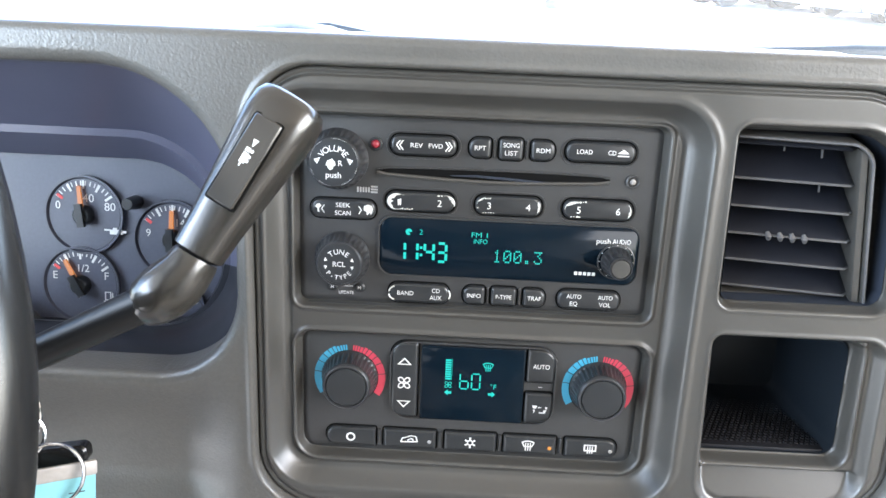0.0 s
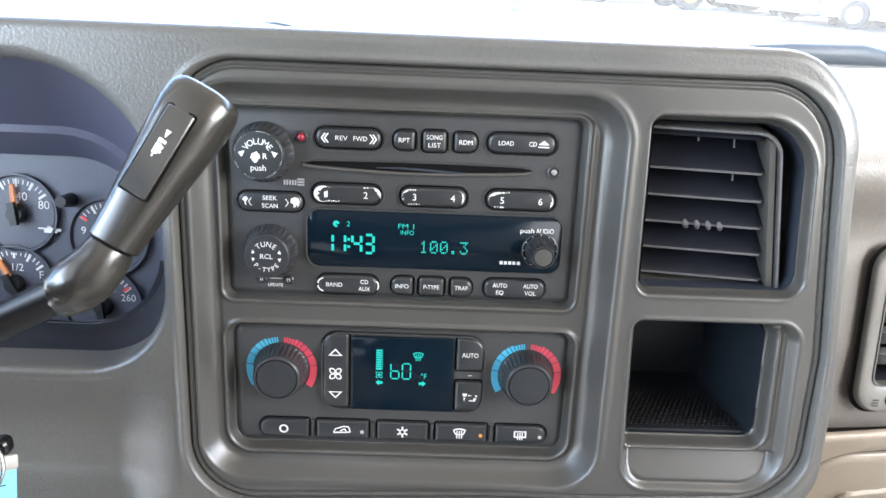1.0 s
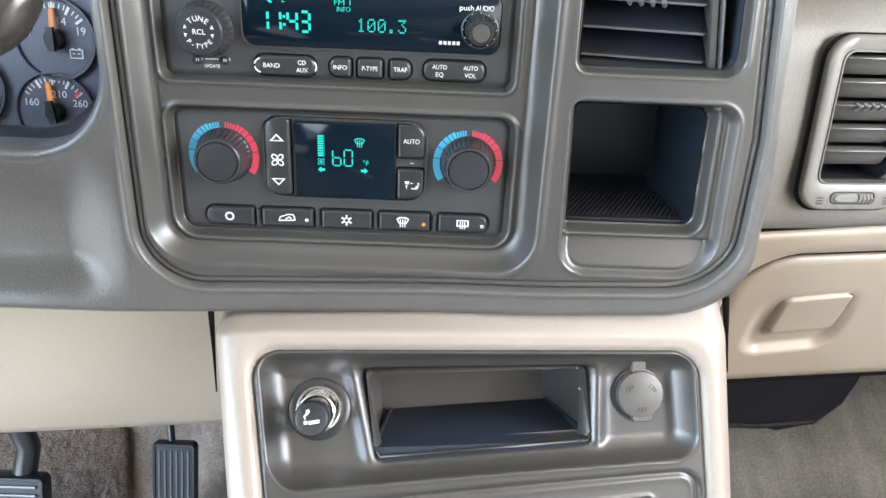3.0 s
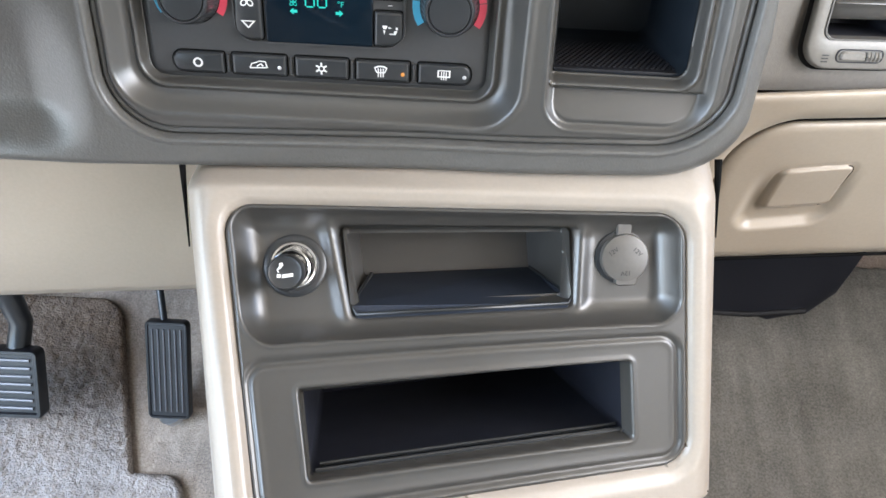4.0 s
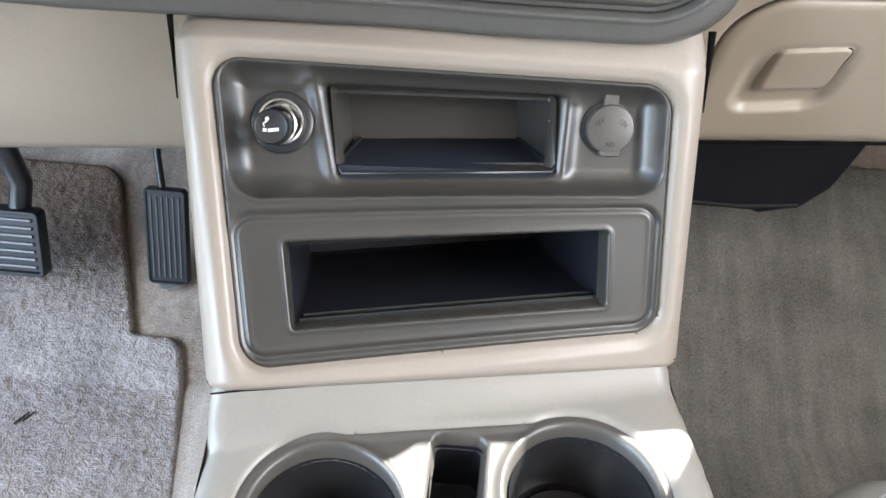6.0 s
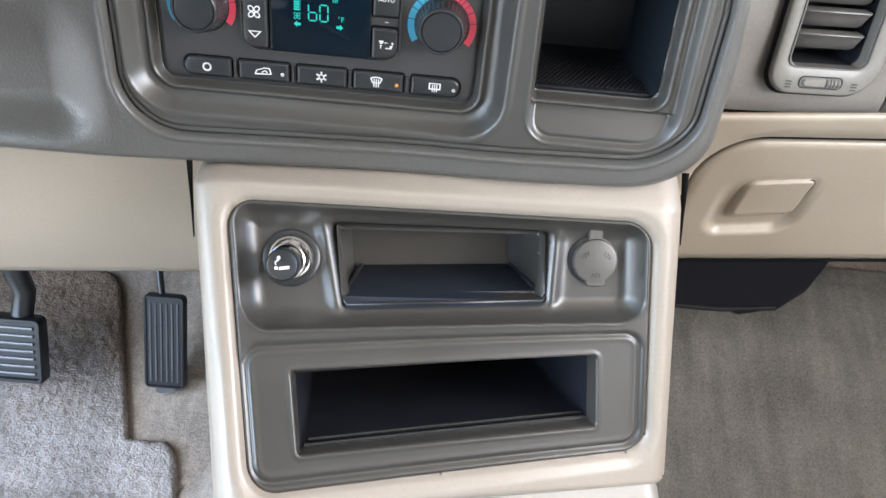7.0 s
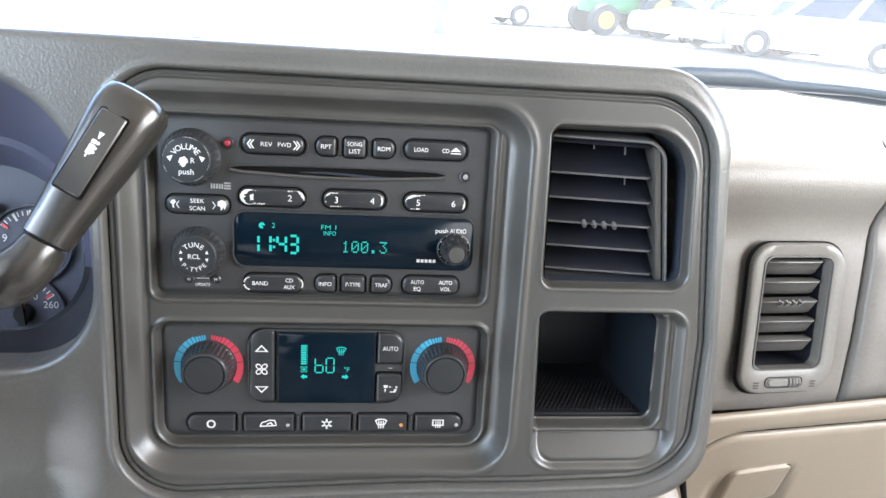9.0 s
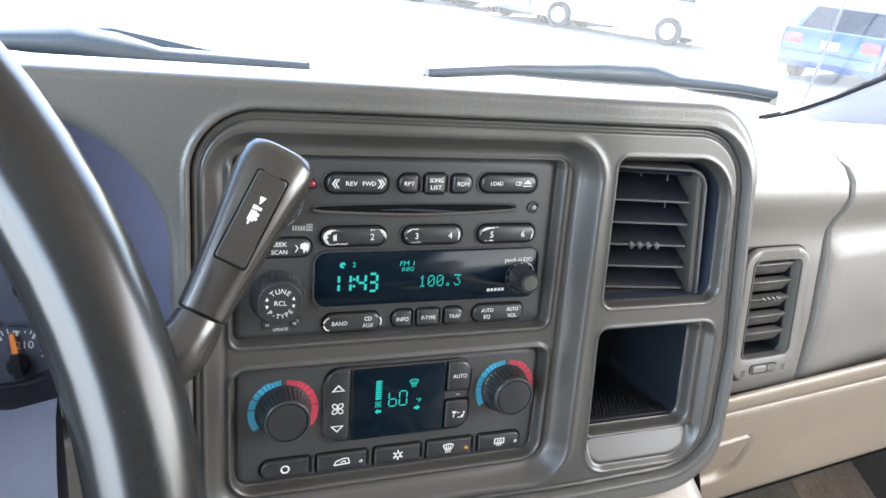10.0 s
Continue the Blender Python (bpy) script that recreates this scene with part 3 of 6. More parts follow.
WORN = mat("worn-through pale key paint", (0.45, 0.45, 0.42), 0.6, var=0.3, scale=900)

radio = thing("car_radio", "black car radio with buttons, knobs and teal display", "radio", PANEL)
part("faceplate", plate(0.0209, 1.29775, 0.1685, 0.0912, 0.004, ((0.0, -0.010), (0.0, -0.0034), (0.0012, -0.0022), (0.004, -0.0018)), 4), FACE, radio)
part("lower_lip", plate(0.0209, 1.2518, 0.160, 0.0016, 0.0006, ((0, -0.004), (0.0, -0.001), (0.0004, -0.0004)), 3), FACE, radio)


def button(parent, x0, x1, z, h, words=(), r=0.0042, o0=-0.0020, o1=0.0006, name="button", rim=False, material=KEYM, size=0.0030):
    cx, w = (x0 + x1) / 2, x1 - x0
    rs = r
    b = part(name, plate(cx, z, w, h, rs, ((0, o0 - 0.002), (0, o1 - 0.0013), (0.0005, o1 - 0.0004), (0.0014, o1)), 5), material, parent)
    part("gap", plate(cx, z, w + 0.0016, h + 0.0016, tuple(q + 0.0008 for q in rs) if isinstance(rs, tuple) else rs + 0.0008, ((0, o0 - 0.002), (0.0, o0 + 0.00025)), 5), GROOVE, b)
    if rim:
        bm = bmesh.new()
        plate(cx, z, w + 0.0048, h + 0.0042, r + 0.0022, ((0, o0 - 0.001), (0.0004, o0 + 0.0007), (0.0010, o0 + 0.0007), (0.0014, o0 + 0.0001)), 6, bm=bm, cap1=False)
        part("rim", bm, FACE, b)
    for body, dx, dz, wd in words:
        lettering(body, size, WHITE, b, cx + dx, z + dz, o1 + 0.00008, wd)
    return b


def chevrons(parent, x, z, flip, out):
    bm = bmesh.new()
    for k in (0, 0.0014):
        for s in (1, -1):
            a, b2, wd = Vector((x + flip * k, z)), Vector((x + flip * (k + 0.0016), z + s * 0.0022)), 0.00035
            q = [(a.x - wd, a.y), (a.x + wd, a.y), (b2.x + wd, b2.y), (b2.x - wd, b2.y)]
            bm.faces.new([bm.verts.new(P(u, v, out)) for u, v in q])
    part("chevron_mark", bm, WHITE, parent)


b = button(radio, -0.0201, 0.0102, 1.3306, 0.0092, (("REV", -0.0032, 0, 0.0056), ("FWD", 0.0056, 0, 0.0064)), rim=True)
chevrons(b, -0.0172, 1.3306, 1, 0.0007)
chevrons(b, 0.0082, 1.3306, -1, 0.0007)
button(radio, 0.0160, 0.0260, 1.3307, 0.0092, (("RPT", 0, 0, 0.0052),), (0.0016, 0.004, 0.004, 0.0016))
button(radio, 0.0297, 0.0407, 1.3307, 0.0100, (("SONG", 0, 0.0018, 0.0074), ("LIST", 0, -0.0018, 0.0058)), 0.0018)
button(radio, 0.0444, 0.0552, 1.3307, 0.0092, (("RDM", 0, 0, 0.0062),), (0.004, 0.0016, 0.0016, 0.004))
b = button(radio, 0.0602, 0.0919, 1.3311, 0.0092, (("LOAD", -0.0075, 0, 0.0070), ("CD", 0.0050, 0, 0.0036)), rim=True)
bm = bmesh.new()
bm.faces.new([bm.verts.new(P(x, z, 0.0007)) for x, z in ((0.0836, 1.3310), (0.0888, 1.3310), (0.0862, 1.3330))])
bm.faces.new([bm.verts.new(P(x, z, 0.0007)) for x, z in ((0.0836, 1.3302), (0.0836, 1.3297), (0.0888, 1.3297), (0.0888, 1.3302))])
part("eject_mark", bm, WHITE, b)
def ragged(parent, cx, cz, a0, a1, r0, r1, seed, stretch=1.0):
    """Curved patch along a key's round end where the paint is rubbed off, with a torn inner edge."""
    rnd_ = random.Random(seed)
    bm = bmesh.new()
    n_ = 14
    vs = []
    for i in range(n_ + 1):
        a, f = radians(a0 + (a1 - a0) * i / n_), math.sin(math.pi * min(1, 1.15 * i / n_ + 0.02)) if i else 0.1
        q = r1 - (r1 - r0) * max(0.12, f) * (0.55 + 0.6 * rnd_.random())
        vs.append([bm.verts.new(P(cx + r_ * stretch * math.cos(a), cz + r_ * math.sin(a), 0.00066)) for r_ in (q, r1)])
    for p, q in zip(vs, vs[1:]):
        bm.faces.new((p[0], p[1], q[1], q[0]))
    part("worn_patch", bm, WORN, parent, "paint worn through to pale plastic")


def specks(parent, pts, seed):
    rnd_ = random.Random(seed)
    bm = bmesh.new()
    for x, z in pts:
        r_ = 0.0003 + 0.0003 * rnd_.random()
        bm.faces.new([bm.verts.new(P(x + r_ * (0.6 + 0.9 * rnd_.random()) * math.cos(q), z + r_ * (0.5 + 0.6 * rnd_.random()) * math.sin(q), 0.00066)) for q in (0.2, 1.3, 2.4, 3.6, 4.7, 5.6)])
    part("worn_specks", bm, WORN, parent, "small chips in the paint")


preset = []
for x0, x1, w1, w2 in ((-0.0216, 0.0102, "1", "2"), (0.0201, 0.0512, "3", "4"), (0.0611, 0.0935, "5", "6")):
    preset.append(button(radio, x0, x1, 1.3042, 0.0092, ((w1, -0.0090, -0.0003, None), (w2, 0.0092, -0.0003, None)), rim=True, size=0.0046))
b = preset[0]
ragged(b, -0.0165, 1.3042, 62, 292, 0.0014, 0.0039, 3, 1.15)
ragged(b, 0.0066, 1.3042, -20, 110, 0.0022, 0.0038, 5, 1.1)
mark(b, [(-0.0162, 1.3052), (-0.0148, 1.3054), (-0.0146, 1.3030), (-0.0160, 1.3022)], 0.00068, WORN, name="worn_patch")
specks(b, [(-0.0148 + 0.0011 * i, 1.3007 + 0.0002 * (i % 2)) for i in range(6)] + [(-0.0136, 1.3074), (0.0030, 1.3076), (0.0045, 1.3077)], 7)
b = preset[1]
ragged(b, 0.0250, 1.3042, 95, 170, 0.0029, 0.0038, 9, 1.1)
ragged(b, 0.0463, 1.3042, -45, 70, 0.0027, 0.0038, 11, 1.05)
specks(b, [(0.0238 + 0.0010 * i, 1.3076) for i in range(4)] + [(0.0240 + 0.0012 * i, 1.3008) for i in range(5)] + [(0.0213, 1.3030)], 13)
b = preset[2]
ragged(b, 0.0664, 1.3042, 60, 185, 0.0025, 0.0039, 15, 1.2)
ragged(b, 0.0886, 1.3042, -50, 55, 0.0028, 0.0039, 17, 1.05)
specks(b, [(0.0664 + 0.0012 * i, 1.3073 + 0.0002 * i) for i in range(5)] + [(0.0650 + 0.0013 * i, 1.3008) for i in range(4)], 19)
b = button(radio, -0.0571, -0.0264, 1.2992, 0.0092, (("SEEK", 0, 0.0019, 0.0068), ("SCAN", 0, -0.0019, 0.0074)))
mark(b, [(-0.0541, 1.3012), (-0.0528, 1.3016), (-0.0518, 1.3004), (-0.0524, 1.3000), (-0.0531, 1.2990), (-0.0528, 1.2974), (-0.0536, 1.2976), (-0.0538, 1.2994), (-0.0548, 1.3000)], 0.00066, WORN, name="worn_patch")
mark(b, [(-0.0318, 1.3012), (-0.0300, 1.3020), (-0.0282, 1.3014), (-0.0276, 1.2998), (-0.0280, 1.2980), (-0.0286, 1.2970), (-0.0291, 1.2984), (-0.0298, 1.2972), (-0.0304, 1.2968), (-0.0306, 1.2986), (-0.0320, 1.2992)], 0.00066, WORN, name="worn_patch")
for x_, f_ in ((-0.0520, 1), (-0.0328, -1)):
    mark(b, [(x_, 1.2992), (x_ + f_ * 0.0013, 1.3010), (x_ + f_ * 0.0017, 1.3010), (x_ + f_ * 0.0005, 1.2992), (x_ + f_ * 0.0017, 1.2972), (x_ + f_ * 0.0013, 1.2972)], 0.00070, name="seek_mark")
for body, x0, x1, rs in (("INFO", 0.0165, 0.0270, (0.0016, 0.004, 0.004, 0.0016)), ("P-TYPE", 0.0300, 0.0422, 0.0016), ("TRAF", 0.0456, 0.0561, (0.004, 0.0016, 0.0016, 0.004))):
    button(radio, x0, x1, 1.2595, 0.0092, ((body, 0, 0, (x1 - x0) * 0.62),), rs)
b = button(radio, -0.0194, 0.0098, 1.2592, 0.0096, (("BAND", -0.0065, 0, 0.0078), ("CD", 0.0082, 0.0018, 0.0038), ("AUX", 0.0082, -0.0018, 0.0056)))
for a0, a1, cx in ((100, 170, -0.0160), (190, 260, -0.0160), (-35, 45, 0.0070)):
    part("worn_patch", arc_band(cx, 1.2592, 0.0030, 0.0037, a0, a1, 0.00066, P, 6), WORN, b, "paint worn through to pale plastic")
button(radio, 0.0620, 0.0920, 1.2598, 0.0096, (("AUTO", -0.0072, 0.0018, 0.0070), ("EQ", -0.0072, -0.0018, 0.0036), ("AUTO", 0.0078, 0.0018, 0.0070), ("VOL", 0.0078, -0.0018, 0.0056)))
for x0, x1, z in ((0.0272, 0.0284, 1.3307), (0.0419, 0.0431, 1.3307), (0.0280, 0.0290, 1.2595), (0.0432, 0.0444, 1.2595)):
    part("divider", plate((x0 + x1) / 2, z, x1 - x0, 0.0085, 0.0004, ((0, -0.004), (0, -0.0012), (0.0003, -0.0009)), 2), FACE, radio)
# disc slot
n = 24
bm = bmesh.new()
def bow(i, p): return math.sin(math.pi * i / n) ** p
up = [(-0.0262 + 0.1078 * i / n, 1.3182 + 0.0015 * bow(i, 0.30) + 0.0003 * i / n) for i in range(n + 1)]
lo = [(-0.0262 + 0.1078 * i / n, 1.3180 - 0.0012 * bow(i, 0.25) - 0.0014 * bow(i, 1.6)) for i in range(n + 1)]
ring = up + lo[::-1]
loft(bm, [[P(x, z, -0.0030) for x, z in ring], [P(x, z, -0.0013) for x, z in ring]])
slot = part("disc_slot", bm, GROOVE, radio, "black disc slot")
bm = bmesh.new()
tube(bm, [P(x, z - 0.0006, -0.0010) for x, z in lo], 0.00085, 8)
part("slot_lip", bm, TRIM, slot)
bm = bmesh.new()
tube(bm, [P(x, z + 0.0007, -0.0014) for x, z in up], 0.0006, 6)
part("slot_brow", bm, FACE, slot)
bm = bmesh.new()
tube(bm, [P(x, 1.3166 + 0.0008 * math.sin(x * 90), -0.0012) for x in (0.008, 0.020, 0.034, 0.048, 0.060)], [0.0002, 0.0006, 0.0007, 0.0006, 0.0002], 6)
part("slot_flap", bm, BINM, slot)
led = part("indicator_socket", plate(-0.0271, 1.3303, 0.0062, 0.0062, 0.0031, ((0, -0.003), (0, -0.0010), (0.0004, -0.0006), (0.0010, -0.0006), (0.0011, -0.0012)), 8, cap1=False), KEYM, radio)
part("red_indicator", plate(-0.0271, 1.3303, 0.0040, 0.0040, 0.002, ((0, -0.003), (0.0, -0.0008), (0.0006, 0.0002), (0.0012, 0.0006)), 6), RED_LED, led, "red indicator lens")
bz = part("sensor_bezel", plate(0.0922, 1.3181, 0.0064, 0.0064, 0.0032, ((0, -0.004), (0, -0.0008), (0.0005, -0.0004), (0.0011, -0.0008), (0.0013, -0.0015)), 8), FACE, radio)
part("sensor", plate(0.0922, 1.3181, 0.0026, 0.0026, 0.0013, ((0, -0.004), (0, -0.0004), (0.0006, 0.0)), 8), CLIP2, bz, "pale round sensor")
bm = bmesh.new()
for k in range(5):
    box(bm, -0.0355 + 0.0013 * k, -0.0347 + 0.0013 * k, 0.0014, 0.0018, 1.3074 - Z0, 1.3098 - Z0)
for k in range(3):
    box(bm, -0.0290, -0.0258, 0.0014, 0.0018, 1.3072 + 0.0013 * k - Z0, 1.3080 + 0.0013 * k - Z0)
part("disc_mark", bm, STEEL, radio, "grey printed mark")
disp = part("display", plate(0.0369, 1.28215, 0.1226, 0.0281, 0.0062, ((0, -0.004), (0, -0.0012), (0.0005, -0.0008)), 6), SCREEN, radio, "dark blue display window")
bm = bmesh.new()
plate(0.0369, 1.28215, 0.1246, 0.0301, 0.0072, ((0, -0.003), (0.0002, -0.0004), (0.0008, -0.0004), (0.0012, -0.0014)), 6, bm=bm, cap1=False)
part("display_rim", bm, FACE, disp)
SEG = {"0": "abcdef", "1": "bc", "4": "bcfg", "3": "abcdg", "6": "cdefg"}


def seven(parent, body, x, z, w, h, th, out, gap=0.12):
    """Segment characters, left to right from x; one mesh each."""
    for ch in body:
        bm = bmesh.new()
        if ch == ":":
            for dz in (0.25, 0.65):
                bm.faces.new([bm.verts.new(P(x + a * th, z + h * dz + b2 * th, out)) for a, b2 in ((-0.5, 0), (0.5, 0), (0.5, 1), (-0.5, 1))])
            x += w * 0.42
        else:
            g = th * gap
            segs = {"a": (0, h, w, h), "d": (0, 0, w, 0), "g": (0, h / 2, w, h / 2), "b": (w, h / 2, w, h), "c": (w, 0, w, h / 2), "f": (0, h / 2, 0, h), "e": (0, 0, 0, h / 2)}
            for k in SEG[ch]:
                x0, z0, x1, z1 = segs[k]
                hx, hz = (0, th / 2) if z0 == z1 else (th / 2, 0)
                gx, gz = (g + th * 0.35, 0) if z0 == z1 else (0, g + th * 0.35)
                bm.faces.new([bm.verts.new(P(x + u, z + v, out)) for u, v in ((x0 + gx - hx * 1, z0 + gz - hz), (x1 - gx + hx, z0 + gz - hz if z0 == z1 else z0 + gz), (x1 - gx + hx, z1 - gz + hz), (x0 + gx - hx, z1 - gz + hz))])
            x += w * 1.42
        part("display_digit", bm, TEAL, parent, smooth=False)


seven(disp, "11:43", -0.0122 - 0.0042, 1.2755, 0.0042, 0.0090, 0.0013, -0.00070)
DOTS = {"1": (4, 12, 4, 4, 4, 4, 14), "0": (14, 17, 19, 21, 25, 17, 14), "3": (31, 2, 4, 2, 1, 17, 14), ".": (0, 0, 0, 0, 0, 12, 12)}
x = 0.0303
for ch in "100.3":
    bm = bmesh.new()
    for r_, bits in enumerate(DOTS[ch]):
        for c_ in range(5):
            if bits >> (4 - c_) & 1:
                u, v = x + c_ * 0.00078, 1.2822 - r_ * 0.00090
                bm.faces.new([bm.verts.new(P(u + a * 0.00030, v + b2 * 0.00036, -0.00070)) for a, b2 in ((-1, -1), (1, -1), (1, 1), (-1, 1))])
    part("display_digit", bm, TEAL, disp, smooth=False)
    x += 0.00485
for body, x, z, wd, size in (("2", -0.0047, 1.2895, None, 0.0036), ("FM 1", 0.0233, 1.2893, 0.0076, 0.0034), ("INFO", 0.0236, 1.2862, 0.0064, 0.0032)):
    lettering(body, size, TEAL, disp, x, z, -0.00070, wd)
part("disc_symbol", arc_band(-0.0105, 1.2895, 0.0002, 0.0016, 0, 300, -0.00070, P, 10), TEAL, disp)
lettering("push", 0.0034, WHITE, disp, 0.0815, 1.2893, -0.00070, 0.0066)
lettering("AUDIO", 0.0034, WHITE, disp, 0.0901, 1.2893, -0.00070, 0.0086)
bm = bmesh.new()
for k in range(5):
    box(bm, 0.0690 + 0.0021 * k, 0.0705 + 0.0021 * k, 0.00062, 0.00070, 1.2722 - Z0, 1.2738 - Z0)
part("maker_mark", bm, WHITE, disp, "small white printed mark")


def knurled(cx, cz, r0, r1, o0, o1, parent, n=30, name="knob", depth=0.0005, at=P, m=KNOBC, face=0.86, cap=KEYM):
    """Ribbed knob: skirt, ribbed taper, smooth collar, and a sunk face as a part of its own."""
    bm = bmesh.new()
    k4 = 4 * n
    loops = []
    for r, o, kn in ((r0 * 1.03, o0, 0), (r0 * 1.03, o0 + 0.0012, 0), (r0, o0 + 0.0018, 0), (r0 * 0.985, o0 + 0.0024, 1), (r1 * 1.06, o1 - 0.0026, 1), (r1 * 1.055, o1 - 0.0020, 0), (r1 * 1.02, o1 - 0.0006, 0), (r1 * 0.97, o1, 0), (r1 * 0.91, o1, 0), (r1 * face, o1 - 0.0009, 0)):
        loops.append([at(cx + (r - kn * depth * (i % 4 < 2)) * math.cos(2 * math.pi * i / k4), cz + (r - kn * depth * (i % 4 < 2)) * math.sin(2 * math.pi * i / k4), o) for i in range(k4)])
    loft(bm, loops)
    kb = part(name, bm, m, parent)
    part("knob_face", plate(cx, cz, 2 * r1 * (face - 0.02), 2 * r1 * (face - 0.02), r1 * (face - 0.02), ((0, o1 - 0.0030), (0, o1 - 0.0006), (0.0004, o1 - 0.0001), (0.0012, o1)), 14, at=at), cap, kb, "sunk knob face")
    return kb


def arc_word(body, cx, cz, r, a0, a1, size, parent, out, at=P, flip=False):
    for i, ch in enumerate(body):
        a = a0 + (a1 - a0) * i / max(1, len(body) - 1)
        lettering(ch, size, WHITE, parent, 0, 0, 0, at=at(cx + r * math.cos(radians(a)), cz + r * math.sin(radians(a)), out), turn=((a + 90) if flip else (a - 90)))


vol = knurled(-0.0446, 1.3226, 0.0139, 0.0112, -0.0020, 0.0100, radio, 30, "volume_knob", face=0.98)
arc_word("VOLUME", -0.0446, 1.3222, 0.0066, 142, 38, 0.0040, vol, 0.0101)
for s in (1, -1):
    mark(vol, [(-0.0446 + s * 0.0089, 1.3238), (-0.0446 + s * 0.0060, 1.3247), (-0.0446 + s * 0.0074, 1.3217)], 0.0101)
rnd = random.Random(4)
mark(vol, [(-0.0458 + 0.0026 * (0.7 + 0.4 * rnd.random()) * math.cos(a * 0.45), 1.3222 + 0.0022 * (0.6 + 0.5 * rnd.random()) * math.sin(a * 0.45)) for a in range(14)], 0.0101, WORN, name="worn_patch")
mark(vol, [(-0.0476, 1.3206), (-0.0462, 1.3190), (-0.0450, 1.3196), (-0.0444, 1.3212)], 0.0101, WORN, name="worn_patch")
lettering("R", 0.0036, WHITE, vol, -0.0416, 1.3222, 0.0101)
lettering("push", 0.0039, WHITE, vol, -0.0446, 1.3168, 0.0101)
# pale arcs of uneven length round the knob's rim
for a0, a1 in ((12, 40), (58, 96), (120, 172), (196, 214), (232, 262), (290, 318), (334, 350)):
    part("pale_rim_arc", arc_band(-0.0446, 1.3226, 0.01065 - 0.0001 * (a0 % 3), 0.01095, a0, a1, 0.0100, P, 8), STEEL, vol, "pale broken line on the knob edge")
tune = knurled(-0.0422, 1.2746, 0.0130, 0.0106, -0.0020, 0.0090, radio, 30, "tune_knob", face=0.96)
arc_word("TUNE", -0.0422, 1.2743, 0.0063, 126, 54, 0.0035, tune, 0.0091)
arc_word("P-TYPE", -0.0422, 1.2747, 0.0066, 222, 318, 0.0031, tune, 0.0091, flip=True)
lettering("RCL", 0.0034, WHITE, tune, -0.0422, 1.2746, 0.0091)
for s in (1, -1):
    for t_ in (1, -1):
        mark(tune, [(-0.0422 + s * 0.0070, 1.2750 + t_ * 0.0010), (-0.0422 + s * 0.0054, 1.2750 + t_ * 0.0013), (-0.0422 + s * 0.0063, 1.2750 + t_ * 0.0029)], 0.0091)
for x, ch in ((-0.0469, "H"), (-0.0337, "M")):
    hb = part("clock_button", plate(x, 1.2603, 0.0050, 0.0042, 0.002, ((0, -0.004), (0, -0.0012), (0.0006, -0.0006)), 6), KEYM, radio)
    lettering(ch, 0.0022, WHITE, hb, x, 1.2603, -0.0005)
mark(radio, [(-0.0436, 1.2606), (-0.0370, 1.2606), (-0.0370, 1.2609), (-0.0436, 1.2609)], -0.0016, name="clock_bar")
lettering("UPDATE", 0.0022, WHITE, radio, -0.0403, 1.2573, -0.0016, 0.0072)
knurled(0.0882, 1.2797, 0.0070, 0.0053, -0.0012, 0.0120, radio, 16, "audio_knob", depth=0.0006, face=0.88, cap=TRIM)
well = part("knob_well", plate(0.0882, 1.2797, 0.0178, 0.0178, 0.0089, ((0, -0.0012), (0.0, -0.0004), (0.0005, -0.0002), (0.0009, -0.0009)), 12, cap1=False), KEYM, disp)
part("scale_ticks", ticks(0.0882, 1.2797, 0.0077, 0.0082, [i * 30 for i in range(-2, 9)], 0.0002, -0.0001, P), WHITE, well)

# ---- climate control ----
climate = thing("climate_control", "black dual-zone climate panel with teal display", "climate control", PANEL)
part("faceplate", plate(0.0222, 1.20425, 0.1695, 0.0655, 0.006, ((0.0, -0.010), (0.0, -0.0036), (0.0014, -0.0024), (0.004, -0.0018)), 5), FACE, climate)
BLUE = mat("blue printed scale", (0.045, 0.26, 0.40), 0.45, var=0.05)
REDP = mat("red printed scale", (0.42, 0.04, 0.07), 0.45, var=0.05)
for cx, cz in ((-0.0381, 1.2127), (0.0861, 1.2132)):
    for col, sgn in ((BLUE, 1), (REDP, -1)):
        edges = (214, 172, 152, 139, 129, 121, 114, 108, 103, 98.5, 94.5)
        for a0, a1 in zip(edges, edges[1:]):
            a0, a1 = a0 - 0.8, a1 + 0.8
            if sgn < 0:
                a0, a1 = 180 - a0, 180 - a1
            part("scale_block", arc_band(cx, cz, 0.0148 - 0.0004, 0.0179 - (0.0006 if abs(a0 - 90) < 30 else 0), a0, a1, -0.0016, P, 4), col, climate)
    k = knurled(cx, cz + 0.0003, 0.0136, 0.0113, -0.0020, 0.0115, climate, 34, "temperature_knob", depth=0.0006, face=0.90)
    part("knob_skirt", plate(cx, cz, 0.0286, 0.0286, 0.0143, ((0, -0.003), (0, -0.0014)), 14), GROOVE, k)
rs_l = (0.0016, 0.009, 0.009, 0.0016)
fan = button(climate, -0.0172, -0.0040, 1.21325, 0.0405, (), rs_l, name="fan_button")
for zc, s in ((1.2235, 1), (1.2005, -1)):
    bm = bmesh.new()
    tri_o = [(-0.0142, zc - s * 0.0017), (-0.0070, zc - s * 0.0017), (-0.0106, zc + s * 0.0021)]
    c_ = Vector((-0.0106, zc - s * 0.0004))
    tri_i = [tuple(c_ + (Vector(p) - c_) * 0.62) for p in tri_o]
    vo, vi = [bm.verts.new(P(x, z, 0.0007)) for x, z in tri_o], [bm.verts.new(P(x, z, 0.0007)) for x, z in tri_i]
    for i in range(3):
        bm.faces.new((vo[i], vo[(i + 1) % 3], vi[(i + 1) % 3], vi[i]))
    part("arrow_mark", bm, WHITE, fan, smooth=False)


